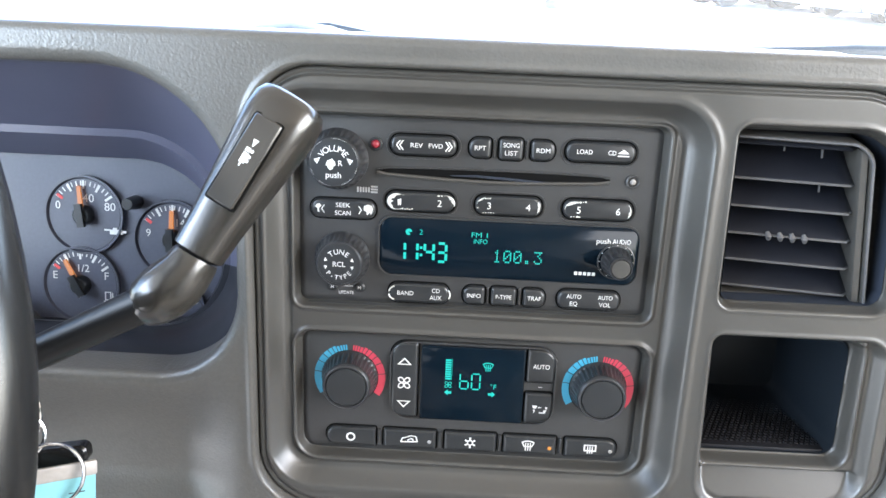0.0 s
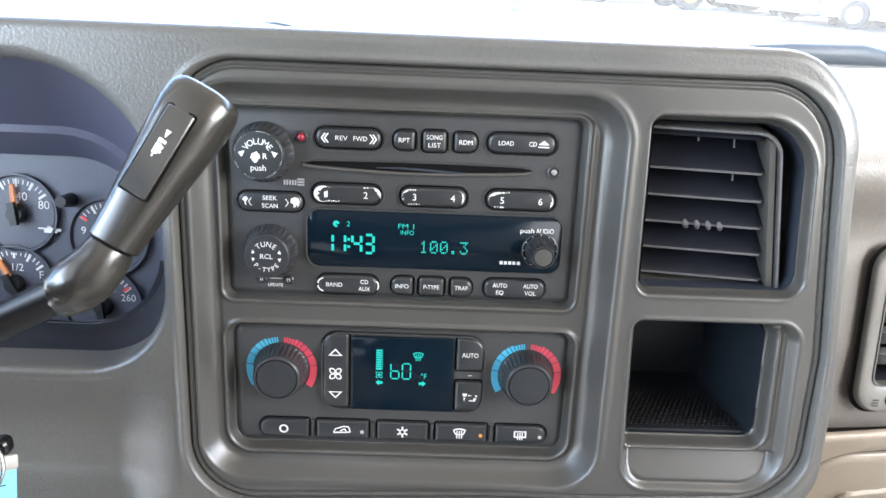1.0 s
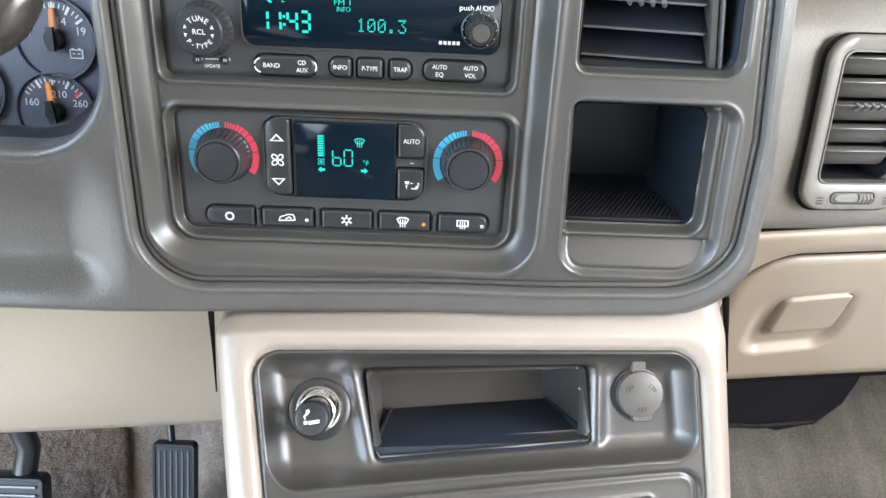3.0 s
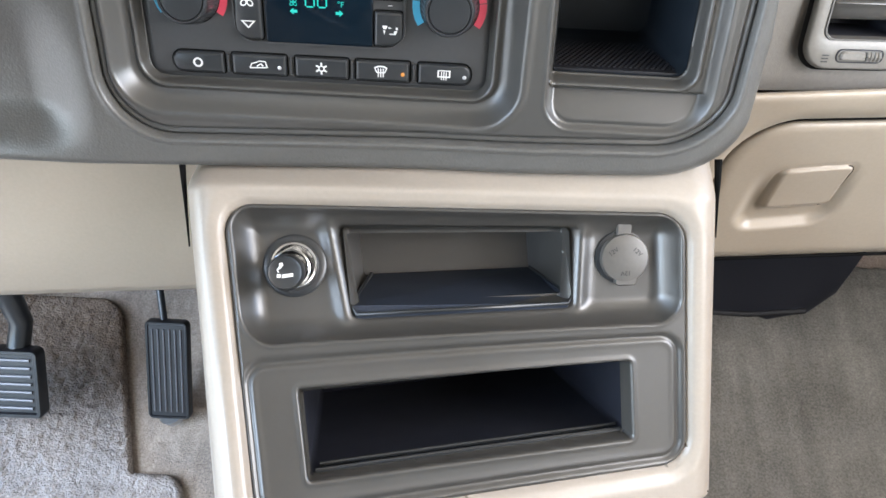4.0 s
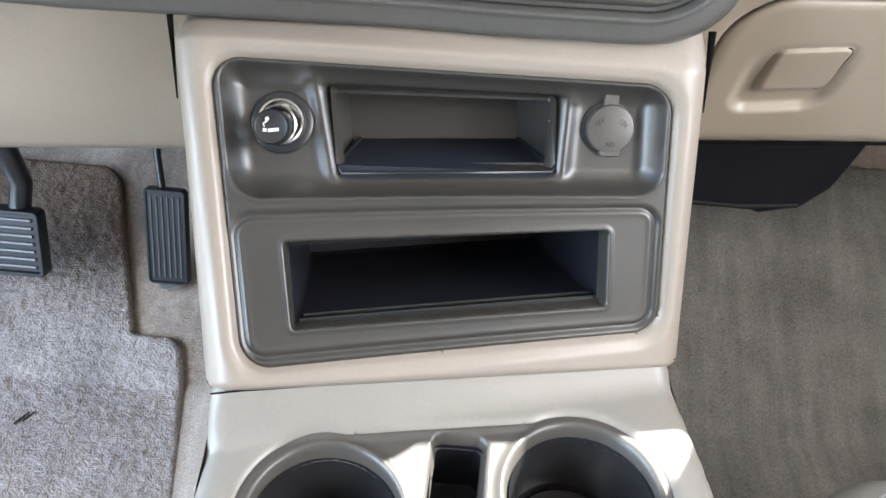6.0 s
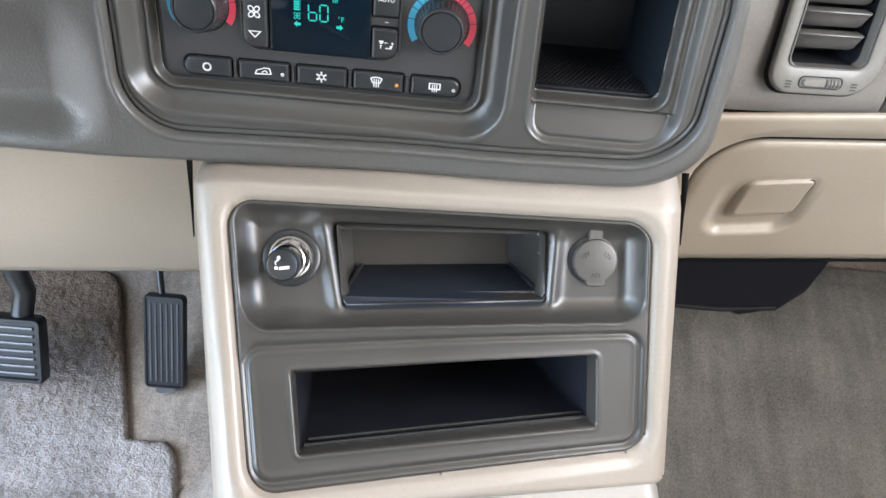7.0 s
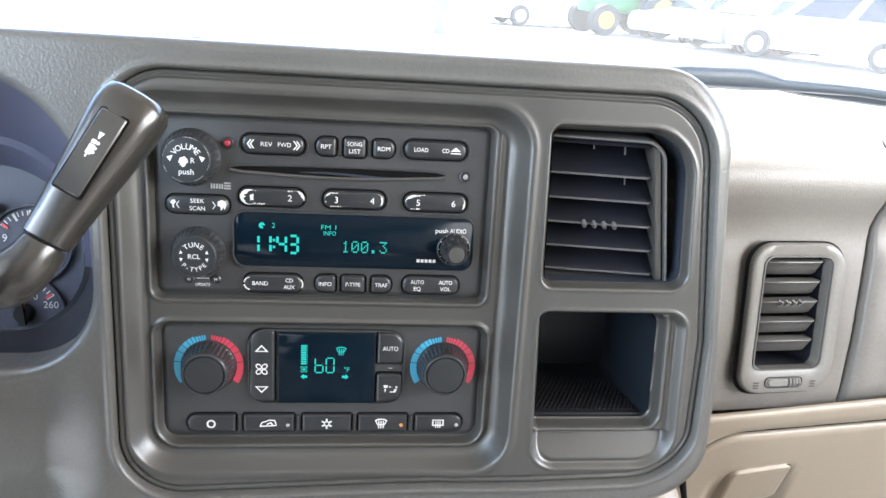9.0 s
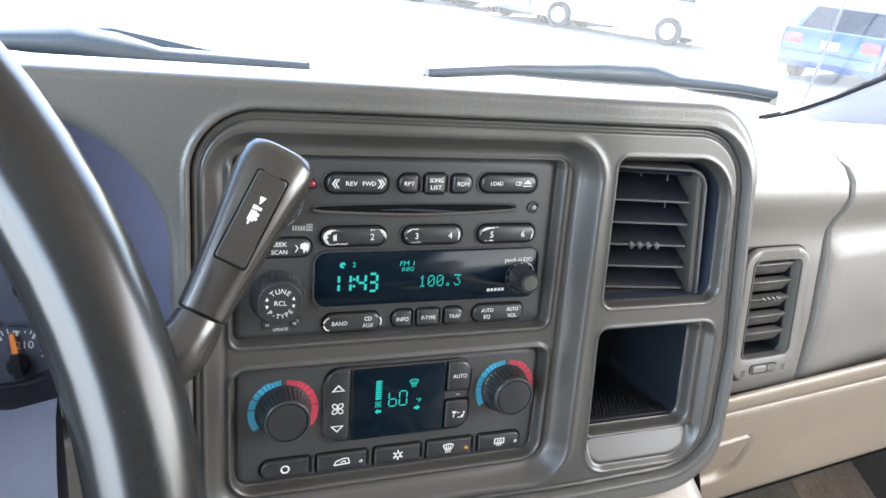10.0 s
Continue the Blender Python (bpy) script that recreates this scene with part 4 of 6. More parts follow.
def fan_icon(parent, cx, cz, size, out, material):
    """Four open blades, each a slanted ring."""
    bm = bmesh.new()
    for k in range(4):
        a = radians(45 + 90 * k)
        u, v = Vector((math.cos(a), math.sin(a))), Vector((-math.sin(a), math.cos(a)))
        c_ = Vector((cx, cz)) + u * size * 0.58
        ring_ = [[bm.verts.new(P(*(c_ + u * size * 0.52 * f * math.cos(q) + v * size * 0.40 * f * math.sin(q)), out)) for q in [2 * math.pi * i / 14 for i in range(14)]] for f in (1.0, 0.62)]
        for i in range(14):
            j = (i + 1) % 14
            bm.faces.new((ring_[0][i], ring_[0][j], ring_[1][j], ring_[1][i]))
    part("fan_mark", bm, material, parent, smooth=False)


fan_icon(fan, -0.0106, 1.2120, 0.0036, 0.0007, WHITE)
scr = part("display", plate(0.0234, 1.2121, 0.0516, 0.0400, 0.0012, ((0, -0.004), (0, -0.0006), (0.0005, -0.0002)), 3), SCREEN, climate, "dark blue display window")
bm = bmesh.new()
plate(0.0236, 1.21275, 0.0836, 0.0432, 0.010, ((0, -0.003), (0.0003, 0.0001), (0.0010, 0.0001), (0.0014, -0.0014)), 6, bm=bm, cap1=False)
part("cluster_rim", bm, FACE, climate)
b = button(climate, 0.0502, 0.0641, 1.2241, 0.0178, (("AUTO", 0, 0, 0.0082),), (0.007, 0.001, 0.001, 0.002), name="auto_button", size=0.0034)
b = button(climate, 0.0502, 0.0641, 1.2012, 0.0166, (), (0.002, 0.001, 0.001, 0.008), name="mode_button")
for pts in ([(0.0540, 1.2032), (0.0566, 1.2032), (0.0560, 1.2016), (0.0546, 1.2016)], [(0.0546, 1.2010), (0.0556, 1.2010), (0.0550, 1.1988)], [(0.0606, 1.2026), (0.0616, 1.2026), (0.0616, 1.2014), (0.0606, 1.2014)], [(0.0598, 1.2008), (0.0614, 1.2010), (0.0606, 1.1990), (0.0596, 1.1990)], [(0.0576, 1.1996), (0.0600, 1.1996), (0.0600, 1.1990), (0.0576, 1.1990)], [(0.0570, 1.2026), (0.0590, 1.2022), (0.0570, 1.2018)]):
    mark(b, pts, 0.0007, name="airflow_mark")
mark(climate, [(0.0566, 1.2120), (0.0586, 1.2120), (0.0586, 1.2124), (0.0566, 1.2124)], -0.0016, name="status_mark")
seven(scr, "60", 0.0173, 1.2100, 0.0041, 0.0083, 0.0007, -0.00008, gap=0.25)
bm = bmesh.new()
for k in range(9):
    box(bm, 0.0098, 0.0126, 0.00006, 0.00012, 1.2146 + 0.00125 * k - Z0, 1.2155 + 0.00125 * k - Z0)
box(bm, 0.0129, 0.0131, 0.00006, 0.00012, 1.2146 - Z0, 1.2258 - Z0)
part("fan_speed_bar", bm, TEAL, scr)
fan_icon(scr, 0.0114, 1.2118, 0.0020, -0.00008, TEAL)
for x, s in ((0.0114, 1), (0.0334, -1)):
    mark(scr, [(x - s * 0.0018, 1.2076), (x, 1.2092), (x, 1.2083), (x + s * 0.0018, 1.2083), (x + s * 0.0018, 1.2069), (x, 1.2069), (x, 1.2060)], -0.00008, TEAL, name="arrow_mark")
lettering("\u00b0F", 0.0038, TEAL, scr, 0.0340, 1.2116, -0.00008)


def defrost(parent, cx, cz, s, out, material, rear=False):
    bm = bmesh.new()
    o = [(-1, 0.55), (-0.5, 0.8), (0, 0.85), (0.5, 0.8), (1, 0.55), (0.62, -0.25), (-0.62, -0.25)] if not rear else [(-1, 0.7), (-0.5, 0.7), (0, 0.7), (0.5, 0.7), (1, 0.7), (1, -0.45), (-1, -0.45)]
    vo = [bm.verts.new(P(cx + x * s, cz + z * s, out)) for x, z in o]
    vi = [bm.verts.new(P(cx + x * s * 0.78, cz + (0.2 + (z - 0.2) * 0.68) * s, out)) for x, z in o]
    for i in range(len(o)):
        j = (i + 1) % len(o)
        bm.faces.new((vo[i], vo[j], vi[j], vi[i]))
    for x in (-0.36, 0, 0.36):
        bm.faces.new([bm.verts.new(P(cx + (x + a) * s, cz + z * s, out + 0.00003)) for a, z in ((-0.08, 0.45), (0.08, 0.45), (0.08, -0.85), (-0.08, -0.85))])
    part("defrost_mark", bm, material, parent, smooth=False)


defrost(scr, 0.0309, 1.2224, 0.0028, -0.00008, TEAL)
keys_ = ((-0.0497, -0.0245), (-0.0204, 0.0064), (0.0108, 0.0372), (0.0410, 0.0677), (0.0722, 0.0985))
btn = []
for i, (x0, x1) in enumerate(keys_):
    rs = (0.0008, 0.0046, 0.0046, 0.0008) if i == 0 else (0.0046, 0.0008, 0.0008, 0.0046) if i == 4 else 0.0008
    btn.append(button(climate, x0, x1, 1.1804, 0.0102, (), rs, name="mode_key"))
    if i in (1, 3, 4):
        part("indicator", plate(x1 - 0.0032, 1.1796, 0.0020, 0.0020, 0.001, ((0, 0.0003), (0.0, 0.0008), (0.0005, 0.0010)), 5), glow("amber indicator", (1.0, 0.35, 0.02), 0.07) if i == 3 else STEEL, btn[-1])
    if i:
        part("divider", plate((keys_[i - 1][1] + x0) / 2, 1.1804, 0.0014, 0.0085, 0.0003, ((0, -0.004), (0, -0.0006), (0.0003, -0.0002)), 2), FACE, climate)
part("ring_mark", arc_band(-0.0371, 1.1804, 0.0015, 0.0024, 0, 360, 0.0007, P, 20), WHITE, btn[0])
bm = bmesh.new()
for a, b2 in (((-0.0115, 1.1790), (-0.0105, 1.1812)), ((-0.0105, 1.1812), (-0.0085, 1.1818)), ((-0.0085, 1.1818), (-0.0065, 1.1826)), ((-0.0065, 1.1826), (-0.0038, 1.1824)), ((-0.0038, 1.1824), (-0.0030, 1.1794)), ((-0.0030, 1.1794), (-0.0115, 1.1790)), ((-0.0080, 1.1800), (-0.0060, 1.1812)), ((-0.0060, 1.1812), (-0.0050, 1.1800))):
    tube(bm, [P(*a, 0.00062), P(*b2, 0.00062)], 0.00034, 5)
part("car_mark", bm, WHITE, btn[1])
bm = ticks(0.0240, 1.1804, 0.0012, 0.0030, [60 * k + 30 for k in range(6)], 0.00045, 0.0007, P)
arc_band(0.0240, 1.1804, 0.0010, 0.0016, 0, 360, 0.0007, P, 12, bm=bm)
part("snow_mark", bm, WHITE, btn[2])
defrost(btn[3], 0.0535, 1.1806, 0.0034, 0.0007, WHITE)
defrost(btn[4], 0.0850, 1.1806, 0.0032, 0.0007, WHITE, True)

# ---- centre air vent ----
SLAT = mat("dark satin vent plastic", (0.010, 0.011, 0.015), 0.40, spec=0.3)
vent = thing("centre_air_vent", "black rotating air vent with horizontal slats", "air vent", PANEL)
bm = bmesh.new()
loops = []
for o, ins in ((0.0090, 0.0024), (0.0060, 0.0026), (-0.02, 0.0020), (-0.05, 0.004)):
    loops.append([P(x + 0.02 * (1.30 - z) + 0.05 * (1.30 - z) * min(max((x - 0.13) / 0.08, 0), 1), z, o) for x, z in rr(0.1710, 1.30625, 0.0770 - 2 * ins, 0.0835 - 2 * ins, (0.0215, 0.004, 0.004, 0.0075), 8)])
loft(bm, loops)
part("housing", bm, BINM, vent)
VR = Matrix.Translation(P(0.1665, 1.3040, -0.004)) @ pose(0, 0, 0, 6, -0.8, -9)


def V(x, z, o=0.0): return VR @ Vector((x - 0.1665 - 0.13 * (z - 1.3040) * min(max((x - 0.135) / 0.06, 0), 1), -o, z - 1.3040 - 0.028 * (x - 0.1665)))


bm = bmesh.new()
plate(0.1665, 1.3040, 0.0675, 0.0790, (0.010, 0.003, 0.003, 0.004), ((0, -0.03), (0, 0.007), (0.0006, 0.0080), (0.0016, 0.0080), (0.0022, 0.0070), (0.0026, -0.03)), 8, bm=bm, cap1=False, at=V)
part("barrel_frame", bm, TRIM, vent)
bm = bmesh.new()
loop_ = [V(x, z, 0.0080) for x, z in rr(0.1665, 1.3040, 0.0655, 0.0770, (0.010, 0.003, 0.003, 0.004), 8)]
tube(bm, loop_ + loop_[:1], 0.0007, 6)
part("frame_lip", bm, SLAT_EDGE, vent)
part("cheek", plate(0.1957, 1.3035, 0.0038, 0.0720, 0.0008, ((0, -0.02), (0, 0.0062), (0.0006, 0.0070)), 4, at=V), TRIM, vent, "charcoal side cheek of the vent barrel")
for i in range(-1, 5):
    z = 1.3225 - 0.0133 * i + (0.0030 if i < 0 else 0)
    bm = bmesh.new()
    sec = [(0.0045, -0.0002), (0.0052, 0.0004), (0.0045, 0.0011), (-0.006, 0.0062), (-0.018, 0.0145), (-0.0185, 0.0138), (-0.006, 0.0050)]
    loft(bm, [[V(x, z + dz, o + (0 if x < 0.192 else -0.004)) for o, dz in sec] for x in (0.1345, 0.15, 0.17, 0.188, 0.1910, 0.1938)], True, True)
    sl = part("slat", bm, SLAT, vent)
    if i < 0:
        continue
    # thin pale tube draws the highlight on the slat's front edge
    bm = bmesh.new()
    tube(bm, [V(x, z + 0.0004, 0.0047 + (0 if x < 0.192 else -0.004)) for x in (0.1345, 0.15, 0.17, 0.188, 0.1910, 0.1938)], 0.00065, 6)
    part("edge", bm, SLAT_EDGE, sl)
    if i == 2:
        for k in range(4):
            bm = bmesh.new()
            x = 0.1575 + 0.0052 * k
            tube(bm, [V(x - 0.0004, z + 0.0022, 0.0050), V(x, z + 0.0004, 0.0062), V(x + 0.0004, z - 0.0014, 0.0050)], [0.0009, 0.0015, 0.0010], 8)
            part("grip_rib", bm, SLAT_EDGE, sl)
for x, z in ((0.162, 1.3370), (0.1795, 1.3350), (0.1795, 1.3190)):
    bm = bmesh.new()
    tube(bm, [V(x, z + 0.0025, -0.002), V(x, z - 0.0018, -0.002)], 0.0005, 6)
    part("stop_pin", bm, SLAT_EDGE, vent)
for k in range(6):
    part("rear_vane", box(bmesh.new(), 0.138 + 0.0095 * k, 0.1386 + 0.0095 * k, 0.030, 0.045, 1.268 - Z0, 1.340 - Z0), CAVITY, vent)

# ---- open bin ----
bin_ = thing("storage_bin", "open black storage bin with ribbed rubber mat", "storage bin", PANEL)
bm = bmesh.new()
loops = []
for o, ins in ((0.0045, 0.0006), (0.0036, 0.0008), (-0.055, 0.003), (-0.060, 0.006)):
    loops.append([P(x + 0.03 * (1.25 - z), z, o) for x, z in rr(0.16925, 1.2175, 0.0661 - 2 * ins, 0.0626 - 2 * ins, (0.007, 0.003, 0.002, 0.007), 6)])
loft(bm, loops)
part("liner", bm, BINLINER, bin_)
mat_ = part("rubber_mat", box(bmesh.new(), 0.1385, 0.2030, -0.0030, 0.052, 1.1864 - Z0, 1.1884 - Z0, 0.0006), RUBBER, bin_, "ribbed black rubber mat")
bm = bmesh.new()
for i in range(23):
    for j in range(18):
        x, y = 0.1400 + 0.0027 * i + 0.00135 * (j % 2), 0.002 + 0.0027 * j
        v = [bm.verts.new((x + a * 0.0006, y + b2 * 0.0006, c + 1.1884 - Z0)) for c in (0, 0.0006) for a, b2 in ((-1, -1), (1, -1), (1, 1), (-1, 1))]
        for f in ((4, 5, 6, 7), (0, 1, 5, 4), (1, 2, 6, 5), (2, 3, 7, 6), (3, 0, 4, 7)):
            bm.faces.new([v[q] for q in f])
nub = part("nub_field", bm, RUBBER, mat_)
nub["kind"] = "stuff"

# ---- passenger air vent ----
PV = Matrix.Translation((0.309, 0.3775, 1.229)) @ pose(0, 0, 0, -4, 0, 5.1)


def W(x, z, o=0.0): return Vector((x - 0.309, -o, z - 1.229))


pvent = thing("passenger_air_vent", "taupe framed air vent with tilted slats", "air vent", PV)
VFRAME = mat("taupe vent frame plastic", (0.128, 0.121, 0.108), 0.36)
PSLAT = mat("grey vent slat plastic", (0.070, 0.067, 0.062), 0.36)


def tilt_loop(w, h, r, o, dx=0.0, dz=0.0, n=7, k=0.012):
    return [W(x + k * (1.229 - z), z, o) for x, z in rr(0.3055 + dx, 1.2320 + dz, w, h, r, n)]


R4 = (0.017, 0.014, 0.014, 0.018)
bm = bmesh.new()
loft(bm, [tilt_loop(0.0655, 0.0962, R4, -0.006), tilt_loop(0.0655, 0.0962, R4, 0.002), tilt_loop(0.0640, 0.0947, R4, 0.0040), tilt_loop(0.0625, 0.0932, R4, 0.0046), tilt_loop(0.0500, 0.0748, 0.006, 0.0040, -0.0003, 0.0039), tilt_loop(0.0452, 0.0712, 0.006, 0.0030, -0.0003, 0.0039), tilt_loop(0.0447, 0.0707, 0.006, -0.004, -0.0003, 0.0039)], False, False)
part("frame", bm, VFRAME, pvent)
bm = bmesh.new()
loft(bm, [tilt_loop(0.0688, 0.0980, R4, 0.0008, -0.0008), tilt_loop(0.0652, 0.0959, R4, 0.0012)], False, False)
part("outer_gap", bm, GROOVE, pvent)
bm = bmesh.new()
loft(bm, [tilt_loop(0.0492, 0.0740, 0.006, 0.001, -0.0003, 0.0039), tilt_loop(0.0480, 0.0728, 0.006, 0.0044, -0.0003, 0.0039), tilt_loop(0.0465, 0.0713, 0.006, 0.0044, -0.0003, 0.0039), tilt_loop(0.0455, 0.0703, 0.005, 0.002, -0.0003, 0.0039), tilt_loop(0.0455, 0.0703, 0.005, -0.010, -0.0003, 0.0039)], False, False)
part("barrel", bm, PSLAT, pvent)
bm = bmesh.new()
loft(bm, [tilt_loop(0.0455, 0.0703, 0.005, -0.002, -0.0003, 0.0039), tilt_loop(0.0450, 0.0698, 0.005, -0.032, -0.0003, 0.0039)])
part("throat", bm, CAVITY, pvent)
for i in range(5):
    z = 1.2670 - 0.0125 * i
    x0, x1 = 0.2826 + 0.0002 * i, 0.3228
    bm = bmesh.new()
    sec = ((0.0020, 0.0004), (0.0027, 0.0008), (0.0026, 0.0014), (0.0016, 0.0018), (-0.006, 0.0020), (-0.0075, -0.0060), (-0.006, -0.0085), (-0.0035, -0.0072), (-0.0005, -0.0030))
    loft(bm, [[W(x, z + dz, o - (0 if x0 + 0.001 < x < x1 - 0.001 else 0.0015)) for o, dz in sec] for x in (x0, x0 + 0.002, x1 - 0.002, x1)], True, True)
    sl = part("slat", bm, PSLAT, pvent)
    if i == 2:
        for k in range(4):
            bm = bmesh.new()
            x = 0.2960 + 0.0046 * k
            tube(bm, [W(x - 0.0014, z + 0.0022, 0.0022), W(x + 0.0010, z + 0.0004, 0.0036), W(x - 0.0014, z - 0.0014, 0.0026)], 0.0010, 8)
            part("grip_rib", bm, PSLAT, sl)
whl = part("dial_slot", plate(0.3045, 1.1915, 0.0265, 0.0072, 0.003, ((0, 0.002), (0, 0.0048), (0.0006, 0.0048), (0.0008, 0.0036)), 4, at=W), CAVITY, pvent)
bm = bmesh.new()
plate(0.3005, 1.1915, 0.0145, 0.0048, 0.0022, ((0, 0.003), (0, 0.0052), (0.0008, 0.0060)), 5, bm=bm, at=W)
for k in range(4):
    tube(bm, [W(0.3085 + 0.0021 * k, 1.1893, 0.0052), W(0.3085 + 0.0021 * k, 1.1915, 0.0064), W(0.3085 + 0.0021 * k, 1.1938, 0.0052)], 0.0010, 6)
part("thumb_wheel", bm, VFRAME, whl, "ribbed grey thumb wheel")
for x in (0.2852, 0.3252):
    bm = bmesh.new()
    for k in range(3):
        box(bm, x - 0.309 - 0.0018, x - 0.309 + 0.0018, -0.0049, -0.0047, 1.1880 + 0.0017 * k - 1.229, 1.1886 + 0.0017 * k - 1.229)
    part("flow_mark", bm, KEYM, pvent)

# ---- gear lever ----
GLOSSB = mat("black gloss plastic", (0.006, 0.006, 0.006), 0.20, spec=0.4)
STALKM = mat("black stalk paint", (0.006, 0.006, 0.006), 0.30, spec=0.25)
lever = thing("gear_lever", "black column gear lever with tow mode button", "gear lever")
KNOBM = mat("worn black grip plastic", (0.017, 0.0155, 0.013), 0.24, var=0.35, scale=200, spec=0.7)
base, tip = Vector((-0.0815, 0.2625, 1.3015)), Vector((-0.0500, 0.2860, 1.3555))
ax = (tip - base).normalized()
back = Vector((0.05, 1, -0.45)); back = (back - ax * back.dot(ax)).normalized()
side = ax.cross(back).normalized()
if side.x < 0:
    side = -side
GRIP = Matrix((( *side, 0), (*back, 0), (*ax, 0), (0, 0, 0, 1))).transposed()
GRIP.translation = base
L = (tip - base).length


def squircle(w, d, z, n=28, p=2.6):
    out = []
    for i in range(n):
        a = 2 * math.pi * i / n
        c, s_ = math.cos(a), math.sin(a)
        out.append((w * math.copysign(abs(c) ** (2 / p), c), d * math.copysign(abs(s_) ** (2 / p), s_), z))
    return out


bm = bmesh.new()
loft(bm, [squircle(w, d, z) for w, d, z in ((0.0080, 0.0080, 0.0), (0.0092, 0.0090, 0.0008), (0.0098, 0.0094, 0.012), (0.0118, 0.0106, 0.032), (0.0138, 0.0114, 0.050), (0.0143, 0.0116, L - 0.010), (0.0138, 0.0110, L - 0.004), (0.0122, 0.0096, L - 0.0006), (0.0098, 0.0078, L + 0.0006), (0.0052, 0.0042, L + 0.0010))], True, True)
grip = part("grip", bm, KNOBM, lever, "worn black moulded grip")
grip.matrix_local = GRIP


def on_grip(x, z, o=0.0):
    d = 0.0090 + 0.0022 * min(1, z / 0.05)
    return Vector((x, -d - o, z))


btnp = part("tow_button", plate(0.0005, 0.0375, 0.0112, 0.0345, 0.001, ((0, -0.003), (0, 0.0006), (0.0005, 0.0011)), 3, at=on_grip), KNOBM, grip, "black rectangular push button")
part("button_gap", plate(0.0005, 0.0375, 0.0124, 0.0357, 0.0012, ((0, -0.003), (0, 0.0002)), 3, at=on_grip), GROOVE, btnp)
bm = bmesh.new()
for pts in ([(-0.0014, 0.0355), (0.0014, 0.0355), (0.0014, 0.0405), (-0.0014, 0.0405)], [(-0.0014, 0.0410), (0.0010, 0.0410), (0.0010, 0.0430), (-0.0014, 0.0430)], [(-0.0006, 0.0338), (0.0002, 0.0338), (0.0002, 0.0355), (-0.0006, 0.0355)], [(0.0006, 0.0440), (0.0011, 0.0440), (0.0024, 0.0475), (-0.0004, 0.0475)]):
    bm.faces.new([bm.verts.new(on_grip(x * 0.8, 0.040 + (z - 0.040) * 0.8, 0.0012)) for x, z in pts])
for z in (0.0372, 0.0392, 0.0420):
    arc_band(0.0016, 0.040 + (z - 0.040) * 0.8, 0.0002, 0.0007, 0, 360, 0.0012, on_grip, 8, bm=bm)
part("trailer_mark", bm, WHITE, btnp, smooth=False)
bm = bmesh.new()
el = base - ax * 0.0006
tube(bm, [el, el - ax * 0.002, el - ax * 0.006, el - ax * 0.011 + Vector((-0.001, 0, 0)), el - ax * 0.0155 + Vector((-0.0035, -0.0005, 0)), el - ax * 0.0190 + Vector((-0.0062, -0.001, -0.0008)), el - ax * 0.0215 + Vector((-0.0082, -0.0015, -0.0016)), el - ax * 0.0228 + Vector((-0.0094, -0.0017, -0.002))], [0.0084, 0.0090, 0.0094, 0.0104, 0.0106, 0.0095, 0.0070, 0.0030], 20)
part("elbow", bm, KNOBM, lever)
bm = bmesh.new()
p0 = el - ax * 0.0205 + Vector((-0.019, -0.002, -0.0055))
tube(bm, [p0 + Vector((0.0125, 0.0003, 0.0065)), p0, p0 + Vector((-0.05, -0.001, -0.026)), p0 + Vector((-0.13, -0.002, -0.070))], [0.0068, 0.0066, 0.0060, 0.0068], 14)
part("stalk", bm, STALKM, lever)

# ---- steering wheel ----
WHEEL = mat("dark grey wheel leather", (0.010, 0.010, 0.010), 0.24, var=0.1, spec=0.38)
SPOKE = mat("grey wheel spoke plastic", (0.034, 0.035, 0.046), 0.55, bump=0.1, bscale=1500, spec=0.12)
wheel = thing("steering_wheel", "dark grey leather-wrapped steering wheel with grey spokes", "steering wheel", Matrix.Translation((-0.2895, 0.155, 1.281)) @ pose(0, 0, 0, -20))
bm = bmesh.new()
RW, RT = 0.1920, 0.0128
loft(bm, [[Vector(((RW + RT * math.cos(q)) * math.cos(a), RT * 1.05 * math.sin(q), (RW + RT * math.cos(q)) * math.sin(a))) for q in [2 * math.pi * j / 20 for j in range(20)]] for a in [2 * math.pi * i / 96 for i in range(97)]], False, False)
part("rim", bm, WHEEL, wheel)
for a in (2, 178, -60, 240):
    d = Vector((math.cos(radians(a)), 0, math.sin(radians(a))))
    bm = bmesh.new()
    loft(bm, [[d * r + Vector((-d.z, 0, d.x)) * (w * math.cos(q)) + Vector((0, y + 0.010 * math.sin(q), 0)) for q in [2 * math.pi * j / 14 for j in range(14)]] for r, w, y in ((0.05, 0.045, 0.03), (0.11, 0.040, 0.024), (0.145, 0.037, 0.012), (0.165, 0.036, 0.006), (0.1745, 0.038, 0.002))], True, True)
    part("spoke", bm, SPOKE, wheel)
part("hub", plate(0, Z0, 0.16, 0.13, 0.045, ((0, -0.06), (0, 0.0), (0.006, 0.012), (0.03, 0.018)), 8), SPOKE, wheel)

# column and ignition
col = thing("steering_column", "charcoal plastic steering column shroud", "steering column")
bm = bmesh.new()
tube(bm, [(-0.2855, 0.20, 1.240), (-0.2855, 0.30, 1.200), (-0.2855, 0.42, 1.160)], [0.048, 0.051, 0.054], 24)
part("shroud", bm, TRIM, col)
bm = bmesh.new()
tube(bm, [(-0.235, 0.285, 1.215), (-0.172, 0.270, 1.212)], [0.017, 0.015], 20)
part("ignition_barrel", bm, KEYM, col)

TAG = mat("turquoise card", (0.16, 0.37, 0.40), 0.4, var=0.08, coat=0.2)
keys = thing("key_ring", "hanging keys with turquoise card tag on wire rings", "keys")


